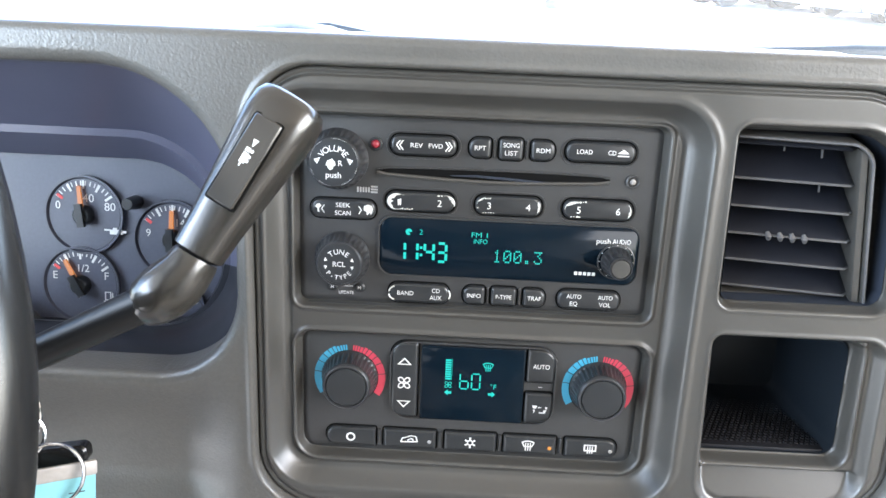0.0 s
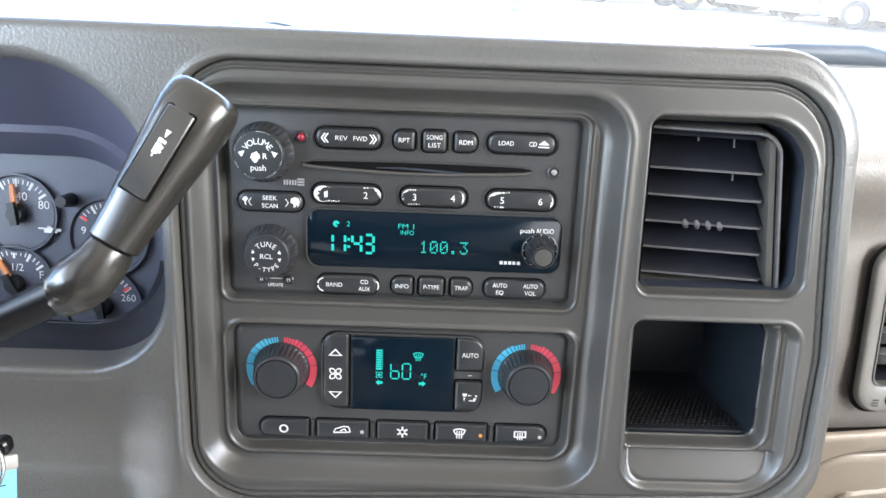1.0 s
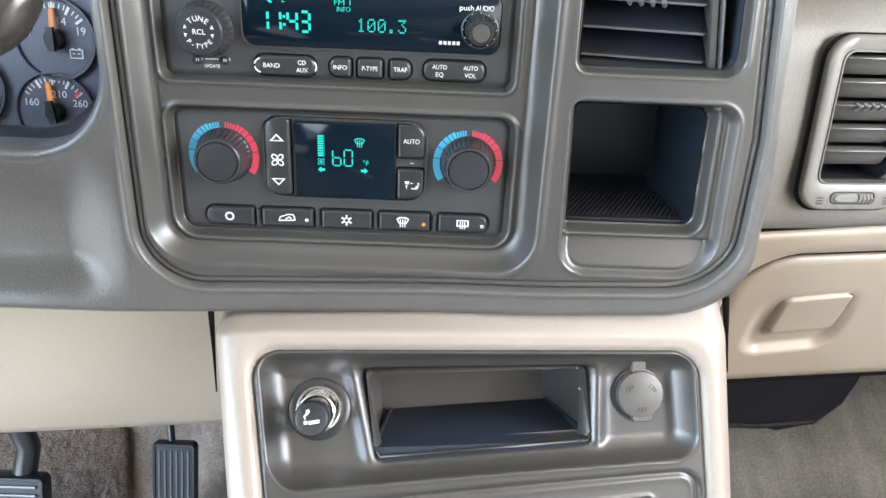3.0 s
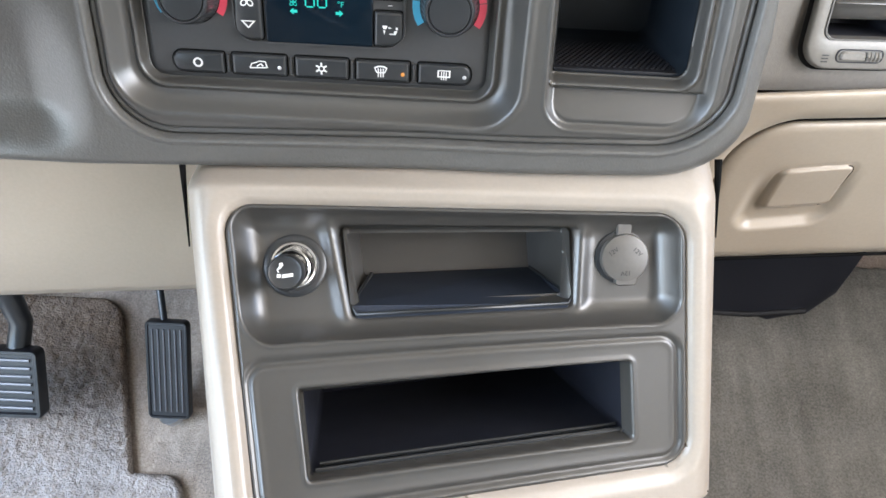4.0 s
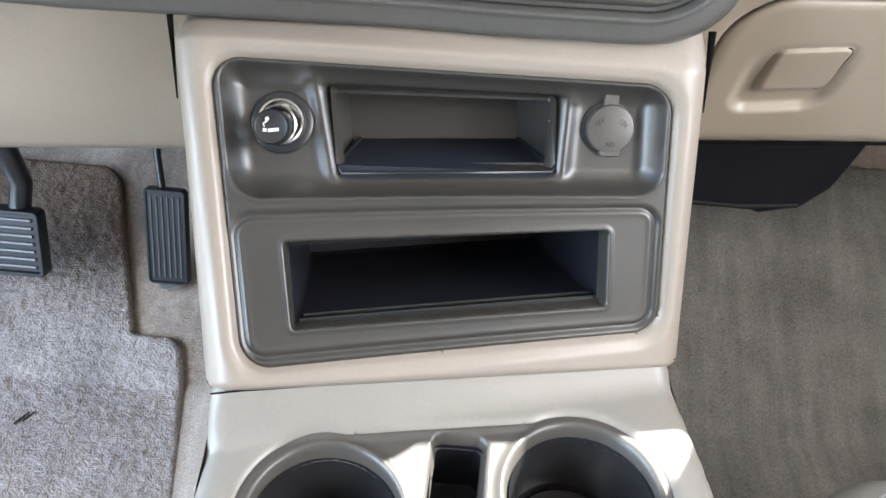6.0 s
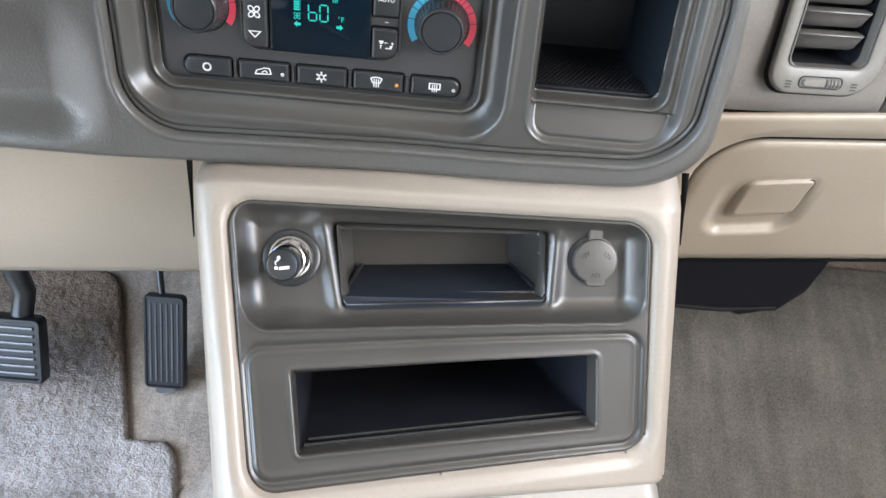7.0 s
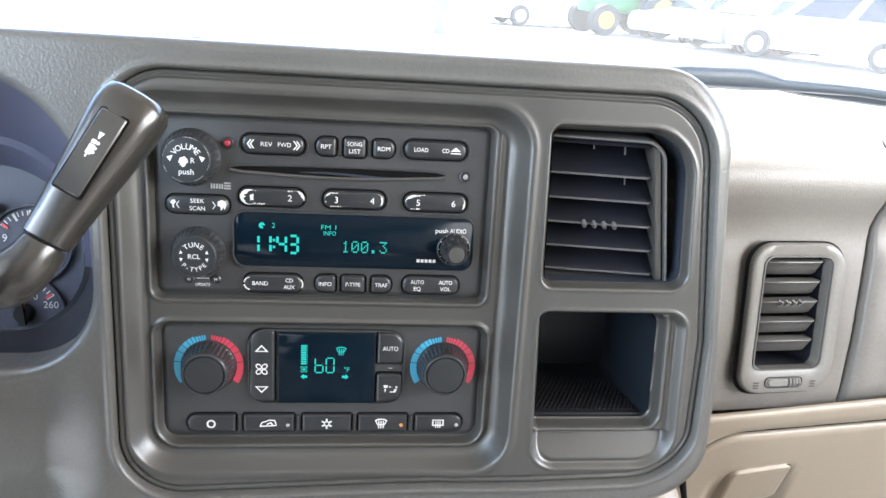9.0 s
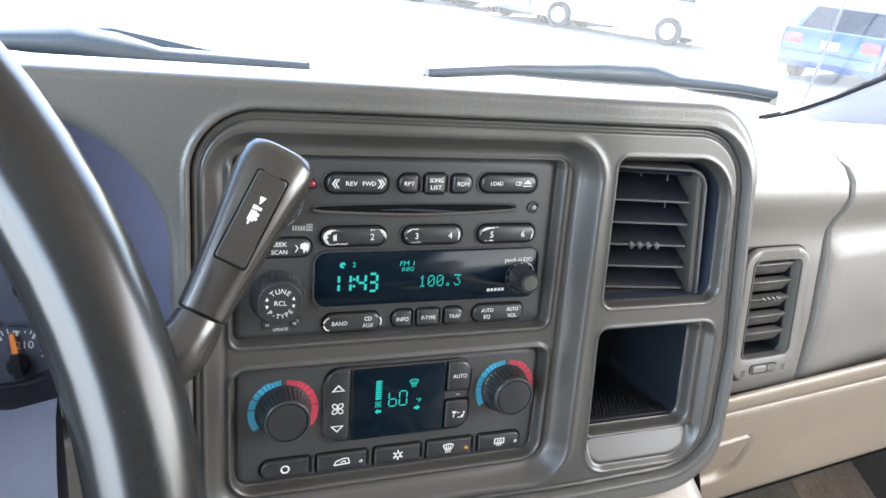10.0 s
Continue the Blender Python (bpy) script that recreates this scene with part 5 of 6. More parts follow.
def wire_ring(c, r, n_, rad, name="wire_ring"):
    nrm = Vector(n_).normalized(); u = nrm.orthogonal().normalized(); v = nrm.cross(u)
    bm = bmesh.new()
    loft(bm, [[Vector(c) + (u * math.cos(a) + v * math.sin(a)) * (r + rad * math.cos(q)) + nrm * rad * math.sin(q) for q in [2 * math.pi * j / 8 for j in range(8)]] for a in [2 * math.pi * i / 32 for i in range(33)]], False, False)
    return part(name, bm, CHROME, keys)


wire_ring((-0.152, 0.262, 1.2355), 0.0105, (0.9, 0.3, 0.2), 0.0009)
wire_ring((-0.1555, 0.258, 1.2235), 0.009, (0.5, -0.8, 0.3), 0.0008)
wire_ring((-0.1435, 0.256, 1.2085), 0.0122, (0.2, -0.9, 0.35), 0.0008)
TM = Matrix.Translation((-0.1450, 0.255, 1.2085)) @ pose(0, 0, 0, -8, 7, 36)


def TG(x, z, o=0.0): return TM @ Vector((x, -o, z))


tag = part("card_tag", plate(0.003, -0.021, 0.030, 0.046, 0.002, ((0, 0.0), (0, 0.0006), (0.0002, 0.0008)), 3, at=TG), TAG, keys, "turquoise card in clear sleeve")
bm = bmesh.new()
for x0, x1, z0, z1 in ((-0.008, -0.002, -0.012, -0.0115), (-0.008, -0.0075, -0.016, -0.0115), (0.008, 0.014, -0.009, -0.0085), (0.0, 0.014, -0.020, -0.017), (-0.009, 0.014, -0.026, -0.0235)):
    bm.faces.new([bm.verts.new(TG(x, z, 0.00085)) for x, z in ((x0, z0), (x1, z0), (x1, z1), (x0, z1))])
part("print_bar", bm, KEYM, tag, "dark printed bars")
part("sleeve_edge", plate(0.003, 0.0005, 0.031, 0.006, 0.001, ((0, -0.0004), (0, 0.0010), (0.0003, 0.0012)), 3, at=TG), mat("clear sleeve plastic", (0.27, 0.25, 0.23), 0.35), tag)
part("grommet", plate(0.001, -0.012, 0.006, 0.006, 0.003, ((0, 0.0), (0, 0.0012), (0.0012, 0.0014)), 8, at=TG), KEYM, tag)
for dx, dr in ((-0.010, -8), (-0.016, 6)):
    KM = Matrix.Translation((-0.148 + dx * 0.6, 0.268, 1.205)) @ pose(0, 0, 0, -10, dr + 30, 40)
    bm = plate(0, -0.012, 0.020, 0.030, 0.008, ((0, -0.003), (0, 0.0), (0.0015, 0.0015)), 6, at=lambda x, z, o: KM @ Vector((x, -o, z)))
    box_k = part("key_head", bm, KEYM, keys, "black plastic key head")

FM = Matrix.Translation((-0.1440, 0.266, 1.2110)) @ pose(0, 0, 0, -10, -6, 10)
part("key_fob", plate(0, 0, 0.021, 0.0080, 0.003, ((0, -0.004), (0, 0.002), (0.001, 0.003)), 5, at=lambda x, z, o: FM @ Vector((x, -o, z))), GLOSSB, keys, "dark key fob")

# ---- lower stack ----
CC = [np.array(v) for v in ((-0.044, 0.318, 1.132), (0.226, 0.326, 1.136), (-0.009, 0.197, 0.990), (0.245, 0.259, 0.970))]


def at_stack(a, b, o):
    """Place on the lower stack's face: a across, b down (metres), o outwards."""
    s, t = (np.asarray(a, float) / 0.262)[..., None], (np.asarray(b, float) / 0.170)[..., None]
    p = (1 - t) * ((1 - s) * CC[0] + s * CC[1]) + t * ((1 - s) * CC[2] + s * CC[3])
    ds = (1 - t) * (CC[1] - CC[0]) + t * (CC[3] - CC[2])
    dt = (1 - s) * (CC[2] - CC[0]) + s * (CC[3] - CC[1])
    n = np.cross(dt, ds)
    n = n / np.linalg.norm(n, axis=-1, keepdims=True)
    n = np.where(n[..., 1:2] > 0, -n, n)
    return p + n * np.asarray(o, float)[..., None]


def skew(a, b): return b + 0.055 * (a - 0.131) * np.clip((b - 0.03) / 0.06, 0, 1)
def S_OUT(a, b): return sd(a, b, -0.002, 0.264 + 0.004 * 1, -0.03, 0.1685, 0.006)
def S_INS(a, b): return sd(a, skew(a, b), 0.0160, 0.2500, 0.0155, 0.1550, 0.016)
def S_REC(a, b): return sd(a, skew(a, b), 0.0210, 0.2455, 0.0185, 0.0755, (0.014, 0.014, 0.010, 0.010))
def S_PL(a, b): return sd(a, skew(a, b), 0.0195, 0.2440, 0.0835, 0.1495, 0.010)
def S_LO(a, b): return sd(a, skew(a, b), 0.0435, 0.2175, 0.0960, 0.1375, 0.002)
def S_PK(a, b): return sd(a - 0.10 * (0.045 - b) * np.sign(a - 0.131), skew(a, b), 0.0740, 0.1905, 0.0250, 0.0640, 0.004)


def tan_height(a, b):
    o, i = S_OUT(a, b), S_INS(a, b)
    side_ = np.clip(1 + np.maximum(a - 0.268, -0.002 - a) / 0.017, 0, 1)
    low_ = np.clip(1 + (b - 0.1685) / 0.003, 0, 1)
    h = 0.004 - 0.017 * (1 - np.sqrt(np.clip(1 - side_ ** 2, 0, 1))) - 0.002 * low_ ** 2 + 0.0026 * ss(i, 0.0, 0.009) - 0.003 * ss(-i, -0.002, 0.0005)
    d = np.maximum(0.0, 0.010 - b)
    return h - (0.60 + 1.0 * np.clip(1 - a / 0.24, 0, 1)) * (np.sqrt(d * d + 0.003 ** 2) - 0.003)


def insert_height(a, b):
    i, r, p, l, k, v = S_INS(a, b), S_REC(a, b), S_PL(a, b), S_LO(a, b), S_PK(a, b), skew(a, b)
    h = 0.003 - 0.003 * ss(i, -0.002, 0.0)
    h -= 0.013 * (1 - (1 - np.clip((0.001 - r) / 0.014, 0, 1)) ** 2.4)
    h += 0.0006 * np.exp(-((r - 0.001) / 0.0012) ** 2)
    ks = np.abs(a - 0.13225 - 0.10 * (0.045 - b) * np.sign(a - 0.131)) - 0.05825      # rounded posts beside the pocket
    u = np.clip((0.0060 - ks) / 0.0090, 0, 1)
    h += 0.0028 * np.exp(-((ks - 0.0050) / 0.0045) ** 2) * ss(v, 0.018, 0.028) * (1 - ss(v, 0.064, 0.072))
    h -= 0.0095 * (1 - np.sqrt(np.clip(1 - u ** 2, 0, 1))) * ss(v, 0.0243, 0.0258) * (1 - ss(v, 0.0640, 0.0680))
    h -= 0.0022 * np.exp(-(p / 0.0016) ** 2) + 0.0010 * ss(-p, -0.002, 0.006)
    h += 0.0006 * np.exp(-((l - 0.0012) / 0.0012) ** 2)
    h -= 0.010 * ss(-l, -0.0004, 0.0020)
    return h


stack = thing("console_stack", "tan lower console stack with charcoal insert", "console")
part("surround", sheet("surround", -0.006, 0.272, -0.028, 0.172, 0.0013, tan_height, lambda a, b: np.maximum(S_OUT(a, b), -(S_INS(a, b) + 0.0005)), at_stack), SURROUND, stack)
part("insert", sheet("insert", 0.01, 0.256, 0.010, 0.168, 0.0009, insert_height, lambda a, b: np.maximum(np.maximum(S_INS(a, b), -(S_LO(a, b) + 0.0020)), -(S_PK(a, b) + 0.0028)), at_stack), INSERT, stack, "charcoal plastic insert with stepped recesses")

for a_ in (-0.002, 0.268):
    bm = bmesh.new()
    edge_ = [Vector(at_stack(a_, b, float(tan_height(np.float64(a_), np.float64(b))))) for b in np.linspace(-0.028, 0.1685, 24)]
    loft(bm, [edge_, [p + Vector((0, 0.03, 0)) for p in edge_], [p + Vector((0, 0.12, -0.01)) for p in edge_]], False, False, closed=False)
    part("side_panel", bm, SURROUND, stack)
bm = bmesh.new()
edge_ = [Vector(at_stack(a, 0.1685, float(tan_height(np.float64(a), np.float64(0.1685))))) for a in np.linspace(-0.002, 0.268, 30)]
loft(bm, [edge_, [p + Vector((0, 0.002, -0.004)) for p in edge_], [p + Vector((0, 0.008, -0.014)) for p in edge_]], False, False, closed=False)
part("lower_lip", bm, SURROUND, stack)
bm = bmesh.new()
tube(bm, [Vector(at_stack(-0.0035, b, -0.009)) for b in (-0.012, 0.0, 0.015, 0.035)], [0.0020, 0.0016, 0.0009, 0.0004], 8)
part("side_gap", bm, GROOVE, stack, "dark gap beside the knee panel")
bm = bmesh.new()
tube(bm, [Vector(at_stack(0.2700, b, -0.010)) for b in (-0.010, 0.0, 0.012, 0.03)], [0.0022, 0.0018, 0.0010, 0.0004], 8)
part("side_gap", bm, GROOVE, stack, "dark gap beside the glovebox")


def unskew(a, v):
    b = v
    for _ in range(6):
        b = v - 0.055 * (a - 0.131) * min(max((b - 0.03) / 0.06, 0), 1)
    return b


def cavity(name, a0, a1, v0, v1, o, run, shrink, material, label):
    bm = bmesh.new()
    loops = []
    for k in (0.0, 0.4, 1.0):
        lp = []
        for a, v in rr((a0 + a1) / 2, (v0 + v1) / 2, a1 - a0, v1 - v0, 0.003, 4):
            p = Vector(at_stack(a, unskew(a, v), o))
            c = Vector(at_stack((a0 + a1) / 2, unskew((a0 + a1) / 2, (v0 + v1) / 2), o))
            p = c + (p - c) * (1 - shrink * k)
            lp.append(p + Vector(run) * k)
        loops.append(lp)
    loft(bm, loops)
    return part(name, bm, material, stack, label)


cavity("pocket", 0.0738, 0.1907, 0.0249, 0.0640, -0.0085, (-0.0075, 0.060, -0.0250), 0.14, INSERT, "open charcoal pocket")
bm = bmesh.new()
tray = [Vector(at_stack(a, unskew(a, v), o)) + Vector((0, y, z)) for a, v, o, y, z in ((0.0765, 0.0655, -0.0075, 0, 0), (0.1880, 0.0650, -0.0075, 0, 0), (0.1910, 0.0625, -0.0090, 0.002, 0.0), (0.1760, 0.0600, -0.0140, 0.054, -0.0200), (0.0800, 0.0600, -0.0140, 0.054, -0.0200), (0.0735, 0.0625, -0.0090, 0.002, 0.0))]
loft(bm, [[p + Vector((0, 0, -0.003)) for p in tray], tray])
tray_ob = part("pocket_tray", bm, BINM, stack, "black rubber tray in the pocket", smooth=False)
bm = bmesh.new()
tube(bm, [tray[4], tray[5], tray[0], tray[0].lerp(tray[1], 0.5), tray[1], tray[2], tray[3]], 0.0012, 8)
part("tray_lip", bm, KEYM, tray_ob)
cavity("lower_bin", 0.0445, 0.2165, 0.0970, 0.1365, -0.0055, (-0.018, 0.12, -0.060), 0.04, CAVITY, "deep open black bin")
for a0, a1, v, o, back_, fall in ((0.0470, 0.2140, 0.1360, -0.0055, 0.0030, 0.45), (0.0480, 0.2130, 0.1360, -0.0055, 0.0095, 0.45)):
    bm = bmesh.new()
    pts = []
    for i in range(13):
        a = a0 + (a1 - a0) * i / 12
        pts.append(Vector(at_stack(a, unskew(a, v), o)) + Vector((0, back_, 0.0008 - fall * back_)))
    tube(bm, pts, 0.0013, 8)
    part("bin_lip", bm, KEYM, stack)


def stack_frame(a, b, o=0.0):
    p = Vector(at_stack(a, b, o))
    u = (Vector(at_stack(a + 0.001, b, o)) - p).normalized()
    n = (Vector(at_stack(a, b, o + 0.001)) - p).normalized()
    v = n.cross(u).normalized()
    m = Matrix(((*u, 0), (*-n, 0), (*v, 0), (0, 0, 0, 1))).transposed()
    m.translation = p
    return m


def L0(x, z, o=0.0): return Vector((x, -o, z))


lighter = thing("cigarette_lighter", "black push-in lighter in chrome socket", "lighter", stack_frame(0.0478, 0.0440, -0.0095))
part("socket_collar", plate(0, 0, 0.0325, 0.0325, 0.01625, ((0, -0.004), (0, 0.0010), (0.001, 0.0018), (0.0036, 0.0018), (0.0044, 0.0)), 14, at=L0), KEYM, lighter)
part("chrome_ring", plate(0, 0, 0.0250, 0.0250, 0.0125, ((0, -0.002), (0, 0.0046), (0.0008, 0.0058), (0.0018, 0.0056), (0.0026, 0.0)), 12, at=L0), CHROME, lighter, "bright chrome ring")
def tilt_l(x, z, o=0.0): return pose(-0.0022, 0, -0.0030, 3) @ Vector((x * 0.92, -o * 1.08, z * 0.92))
plug_ = part("plunger", plate(0, -0.0004, 0.0192, 0.0192, 0.0096, ((0.0012, -0.002), (0.0014, 0.010), (0.0, 0.0112), (0, 0.0212), (0.0010, 0.0226), (0.0022, 0.0222)), 14, at=tilt_l), KEYM, lighter)
bm = bmesh.new()
plate(0.0012, 0.0016, 0.0226, 0.0226, 0.0113, ((0.0006, 0.002), (0.0006, 0.0088), (0.0016, 0.0094), (0.0024, 0.008)), 12, bm=bm, cap1=False, at=tilt_l)
part("chrome_sleeve", bm, CHROME, plug_)
for pts in ([(-0.0042, -0.0032), (-0.0022, -0.0032), (-0.0022, -0.0014), (-0.0042, -0.0014)], [(-0.0016, -0.0034), (0.0042, -0.0026), (0.0042, -0.0008), (-0.0016, -0.0016)]):
    mark(plug_, pts, 0.0225, at=tilt_l, name="cigarette_mark")
bm = bmesh.new()
tube(bm, [tilt_l(x, z, 0.0225) for x, z in ((-0.0034, -0.0006), (-0.0040, 0.0010), (-0.0026, 0.0022), (-0.0022, 0.0036), (-0.0012, 0.0040))], [0.0003, 0.0004, 0.0006, 0.0011, 0.0009], 6)
part("smoke_mark", bm, WHITE, plug_)

PLUGM = mat("grey rubber plug", (0.058, 0.054, 0.048), 0.36)
outlet = thing("power_outlet", "capped grey rubber power outlet marked 12V", "power outlet", stack_frame(0.2192, 0.0400, -0.0095))
part("socket_collar", plate(-0.001, 0, 0.0285, 0.0285, 0.01425, ((0, -0.004), (0, 0.0008), (0.0012, 0.0012)), 12, at=L0), KEYM, outlet)
cap = part("cap", plate(0, 0, 0.0262, 0.0262, 0.0131, ((0, 0.0), (0, 0.0034), (0.0006, 0.0044), (0.0016, 0.0047)), 14, at=L0), PLUGM, outlet, "round grey rubber cap")
part("pull_tab", plate(0.0010, -0.0118, 0.0120, 0.0062, 0.002, ((0, 0.0006), (0, 0.0036), (0.0006, 0.0044)), 4, at=L0), PLUGM, cap)
part("hinge_strap", plate(-0.0006, 0.0152, 0.0082, 0.0100, 0.0012, ((0, -0.002), (0, 0.0026), (0.0006, 0.0034)), 4, at=L0), PLUGM, cap)
for dx, dz, tn in ((-0.0066, 0.0034, 35), (0.0064, 0.0034, -40), (0.0006, -0.0080, 180)):
    lettering("12V", 0.0036, RUBBER, cap, 0, 0, 0, at=L0(dx, dz, 0.0048), turn=tn)

# ---- floor console with cup holders ----
def console_z(x, y): return 0.968 - 0.02 * np.clip((0.20 - y) / 0.2, 0, 2) + 0.024 * (1 - 0.6 * np.clip(x / 0.245, 0, 1)) * ss(y - 0.25 * x, 0.178, 0.205)
def at_console(x, y, o): return np.stack([x, y, console_z(x, y) + o], -1)


def K_OUT(x, y):
    return np.maximum(np.maximum(x - (0.243 + 0.16 * (0.26 - y)), (-0.016 + 0.09 * np.clip(0.26 - y, -1, 0.06)) - x), np.maximum(y - (0.218 + 0.245 * x), -0.30 - y))


CUPS = ((0.0560, 0.1500, 0.0375), (0.1850, 0.1720, 0.0395))
def K_CUP(x, y): return np.minimum(*[np.hypot(x - cx, (y - cy)) - r for cx, cy, r in CUPS])
def K_SLOT(x, y): return sd(x - 0.06 * (0.16 - y) * -1, y, 0.1040, 0.1330, 0.085, 0.2010, 0.006)


def K_INS(x, y):
    return np.minimum(np.minimum(np.hypot(x - 0.0560, y - 0.150) - 0.0450, np.hypot(x - 0.1850, y - 0.172) - 0.0465), sd(x, y - 0.17 * (x - 0.056), 0.056, 0.185, 0.04, 0.194, 0.004))


console = thing("floor_console", "light grey floor console with two cup holders", "console")
def console_h(x, y): return -0.010 * (1 - np.sqrt(np.clip(1 - np.clip(1 + np.maximum(x - (0.243 + 0.16 * (0.26 - y)), (-0.016 + 0.09 * np.clip(0.26 - y, -1, 0.06)) - x) / 0.012, 0, 1) ** 2, 0, 1))) - 0.004 * ss(-K_INS(x, y), -0.003, 0.001)
part("top", sheet("top", -0.03, 0.34, -0.30, 0.272, 0.0022, console_h, lambda x, y: np.maximum(K_OUT(x, y), -(K_INS(x, y) + 0.0005)), at_console), CONSOLE_GREY, console)
def ins_h(x, y):
    c = K_CUP(x, y)
    return -0.0035 + 0.0022 * np.exp(-((c - 0.0030) / 0.0022) ** 2) - 0.008 * ss(-c, -0.0015, 0.0025) - 0.010 * ss(-K_SLOT(x, y), -0.001, 0.0025) + 0.0015 * ss(K_INS(x, y), -0.004, -0.001)
GLOSSY = mat("charcoal gloss plastic", (0.016, 0.016, 0.017), 0.24, spec=0.5)
HOLDER = mat("grey satin holder plastic", (0.062, 0.057, 0.050), 0.30, spec=0.5)
part("holder_insert", sheet("holder_insert", 0.005, 0.24, 0.03, 0.23, 0.0012, ins_h, lambda x, y: np.maximum(np.maximum(K_INS(x, y), -(K_CUP(x, y) + 0.0022)), -(K_SLOT(x, y) + 0.0022)), at_console), HOLDER, console, "charcoal cup holder insert")
for cx, cy, r in CUPS:
    zt = float(console_z(np.float64(cx), np.float64(cy)))
    bm = bmesh.new()
    loft(bm, [[(cx + q * math.cos(2 * math.pi * i / 40), cy + q * math.sin(2 * math.pi * i / 40), zt + dz) for i in range(40)] for q, dz in ((r - 0.0015, -0.006), (r - 0.003, -0.012), (r - 0.005, -0.050), (r - 0.007, -0.056), (r - 0.008, -0.050), (r - 0.014, -0.050), (r - 0.015, -0.056), (0.004, -0.057))])
    part("cup_well", bm, GLOSSY, console, "glossy black cup well")
bm = bmesh.new()
seam = [Vector(at_stack(0.262 * k / 20, 0.1700, 0.0005)) for k in range(21)]
tube(bm, [Vector((p.x, p.y, float(console_z(np.float64(p.x), np.float64(p.y))) + 0.0004)) for p in seam], 0.0005, 6)
part("seam_gap", bm, GROOVE, console)
bm = bmesh.new()
loft(bm, [[(0.1185 + (x - 0.1185) * k, y, z) for x, y in rr(0.1205, 0.143, 0.0285, 0.112, 0.006, 4)] for z, k in ((0.958, 1), (0.92, 0.97), (0.919, 0.5))])
part("coin_slot", bm, CAVITY, console)
for sx in (0, 1):
    bm = bmesh.new()
    rows = []
    for y in np.linspace(-0.30, 0.262, 16):
        x = (0.243 + 0.16 * (0.26 - y)) if sx else (-0.016 + 0.09 * min(0.26 - y, 0.06))
        zt = float(console_z(np.float64(x), np.float64(y))) - 0.010
        o = 0.02 if sx else -0.02
        rows.append([(x, y, zt), (x + o * 0.1, y, zt - 0.03), (x + o, y, 0.80), (x + o * 1.6, y, 0.69)])
    loft(bm, rows, False, False, closed=False)
    part("side_panel", bm, CONSOLE_GREY, console)
# tunnel below and behind the stack
bm = bmesh.new()
loft(bm, [[(-0.03, y, 0.68), (-0.015, y, 0.86), (0.0, y, 0.95), (0.24, y, 0.95), (0.262, y, 0.86), (0.285, y, 0.68)] for y in (0.245, 0.45, 0.85)], False, False, closed=False)
part("tunnel_cover", bm, CAVITY, console)

# ---- pedals ----
PEDAL = mat("black rubber pedal pad", (0.007, 0.007, 0.009), 0.42, bump=0.1, bscale=1500)
# black ribs coloured pale: their glossy highlight is put into the colour
EDGE = mat("pale rib highlight", (0.10, 0.10, 0.11), 0.30)


def frame_of(c, u, v):
    u = Vector(u).normalized(); v = Vector(v); v = (v - u * v.dot(u)).normalized()
    n = u.cross(v)                                  # points to the driver side (-y)
    m = Matrix(((*u, 0), (*-n, 0), (*v, 0), (0, 0, 0, 1))).transposed()
    m.translation = Vector(c)
    return m


gas = thing("accelerator_pedal", "black ribbed rubber accelerator pedal", "pedal", frame_of((-0.1905, 0.572, 0.754), (1, 0, 0), (0.046, 0.037, 0.105)))
pad = part("pad", plate(0, 0, 0.0455, 0.112, 0.006, ((0, -0.006), (0, 0.002), (0.0015, 0.004), (0.003, 0.004), (0.004, 0.0025)), 5, at=L0), PEDAL, gas)
for k in range(6):
    x = -0.0150 + 0.0060 * k
    bm = bmesh.new()
    tube(bm, [L0(x, -0.047, 0.0030), L0(x, 0.047, 0.0030)], 0.0011, 8)
    part("rib", bm, EDGE, pad)
bm = bmesh.new()
tube(bm, [L0(-0.004, 0.05, -0.004), L0(-0.010, 0.09, -0.01), L0(-0.014, 0.16, -0.03)], 0.004, 10)
part("arm", bm, KEYM, gas)
bm = bmesh.new()
tube(bm, [L0(0.0, -0.054, -0.006), L0(0.002, -0.062, -0.010)], [0.014, 0.010], 14)
part("heel_pivot", bm, STEEL, gas, "pale metal heel pivot")
brake = thing("brake_pedal", "black rubber brake pedal with horizontal ribs", "pedal", frame_of((-0.354, 0.521, 0.776), (1, 0, 0), (0.010, 0.024, 0.070)))
pad = part("pad", plate(0, 0, 0.118, 0.074, 0.007, ((0, -0.008), (0, 0.003), (0.002, 0.006), (0.005, 0.006), (0.0065, 0.0035)), 5, at=L0), PEDAL, brake)
for k in range(7):
    bm = bmesh.new()
    z = -0.0255 + 0.0085 * k
    tube(bm, [L0(-0.050, z, 0.0040), L0(0.050, z, 0.0040)], 0.0018, 8)
    part("rib", bm, EDGE, pad)
bm = bmesh.new()
tube(bm, [L0(0.034, 0.030, -0.006), L0(0.036, 0.06, -0.012), L0(0.030, 0.10, 0.0), L0(0.02, 0.2, 0.03)], [0.011, 0.011, 0.012, 0.012], 12)
part("arm", bm, KEYM, brake)

# ---- floor and mats ----
rng = np.random.default_rng(3)


def floor_z(y): return 0.627 + 0.55 * np.clip(y - 0.46, 0, 0.33) + 2.0 * np.clip(y - 0.79, 0, 1)


def pile(x, y, amp, sc):
    h = np.zeros_like(x)
    for k in range(4):
        a, b, ph = rng.normal(size=3)
        h += np.sin(x * sc * (1 + 0.7 * k) * a * 2 + y * sc * b * 2 + ph * 9) / (1 + k)
    return amp * (0.35 * h + rng.normal(size=x.shape))


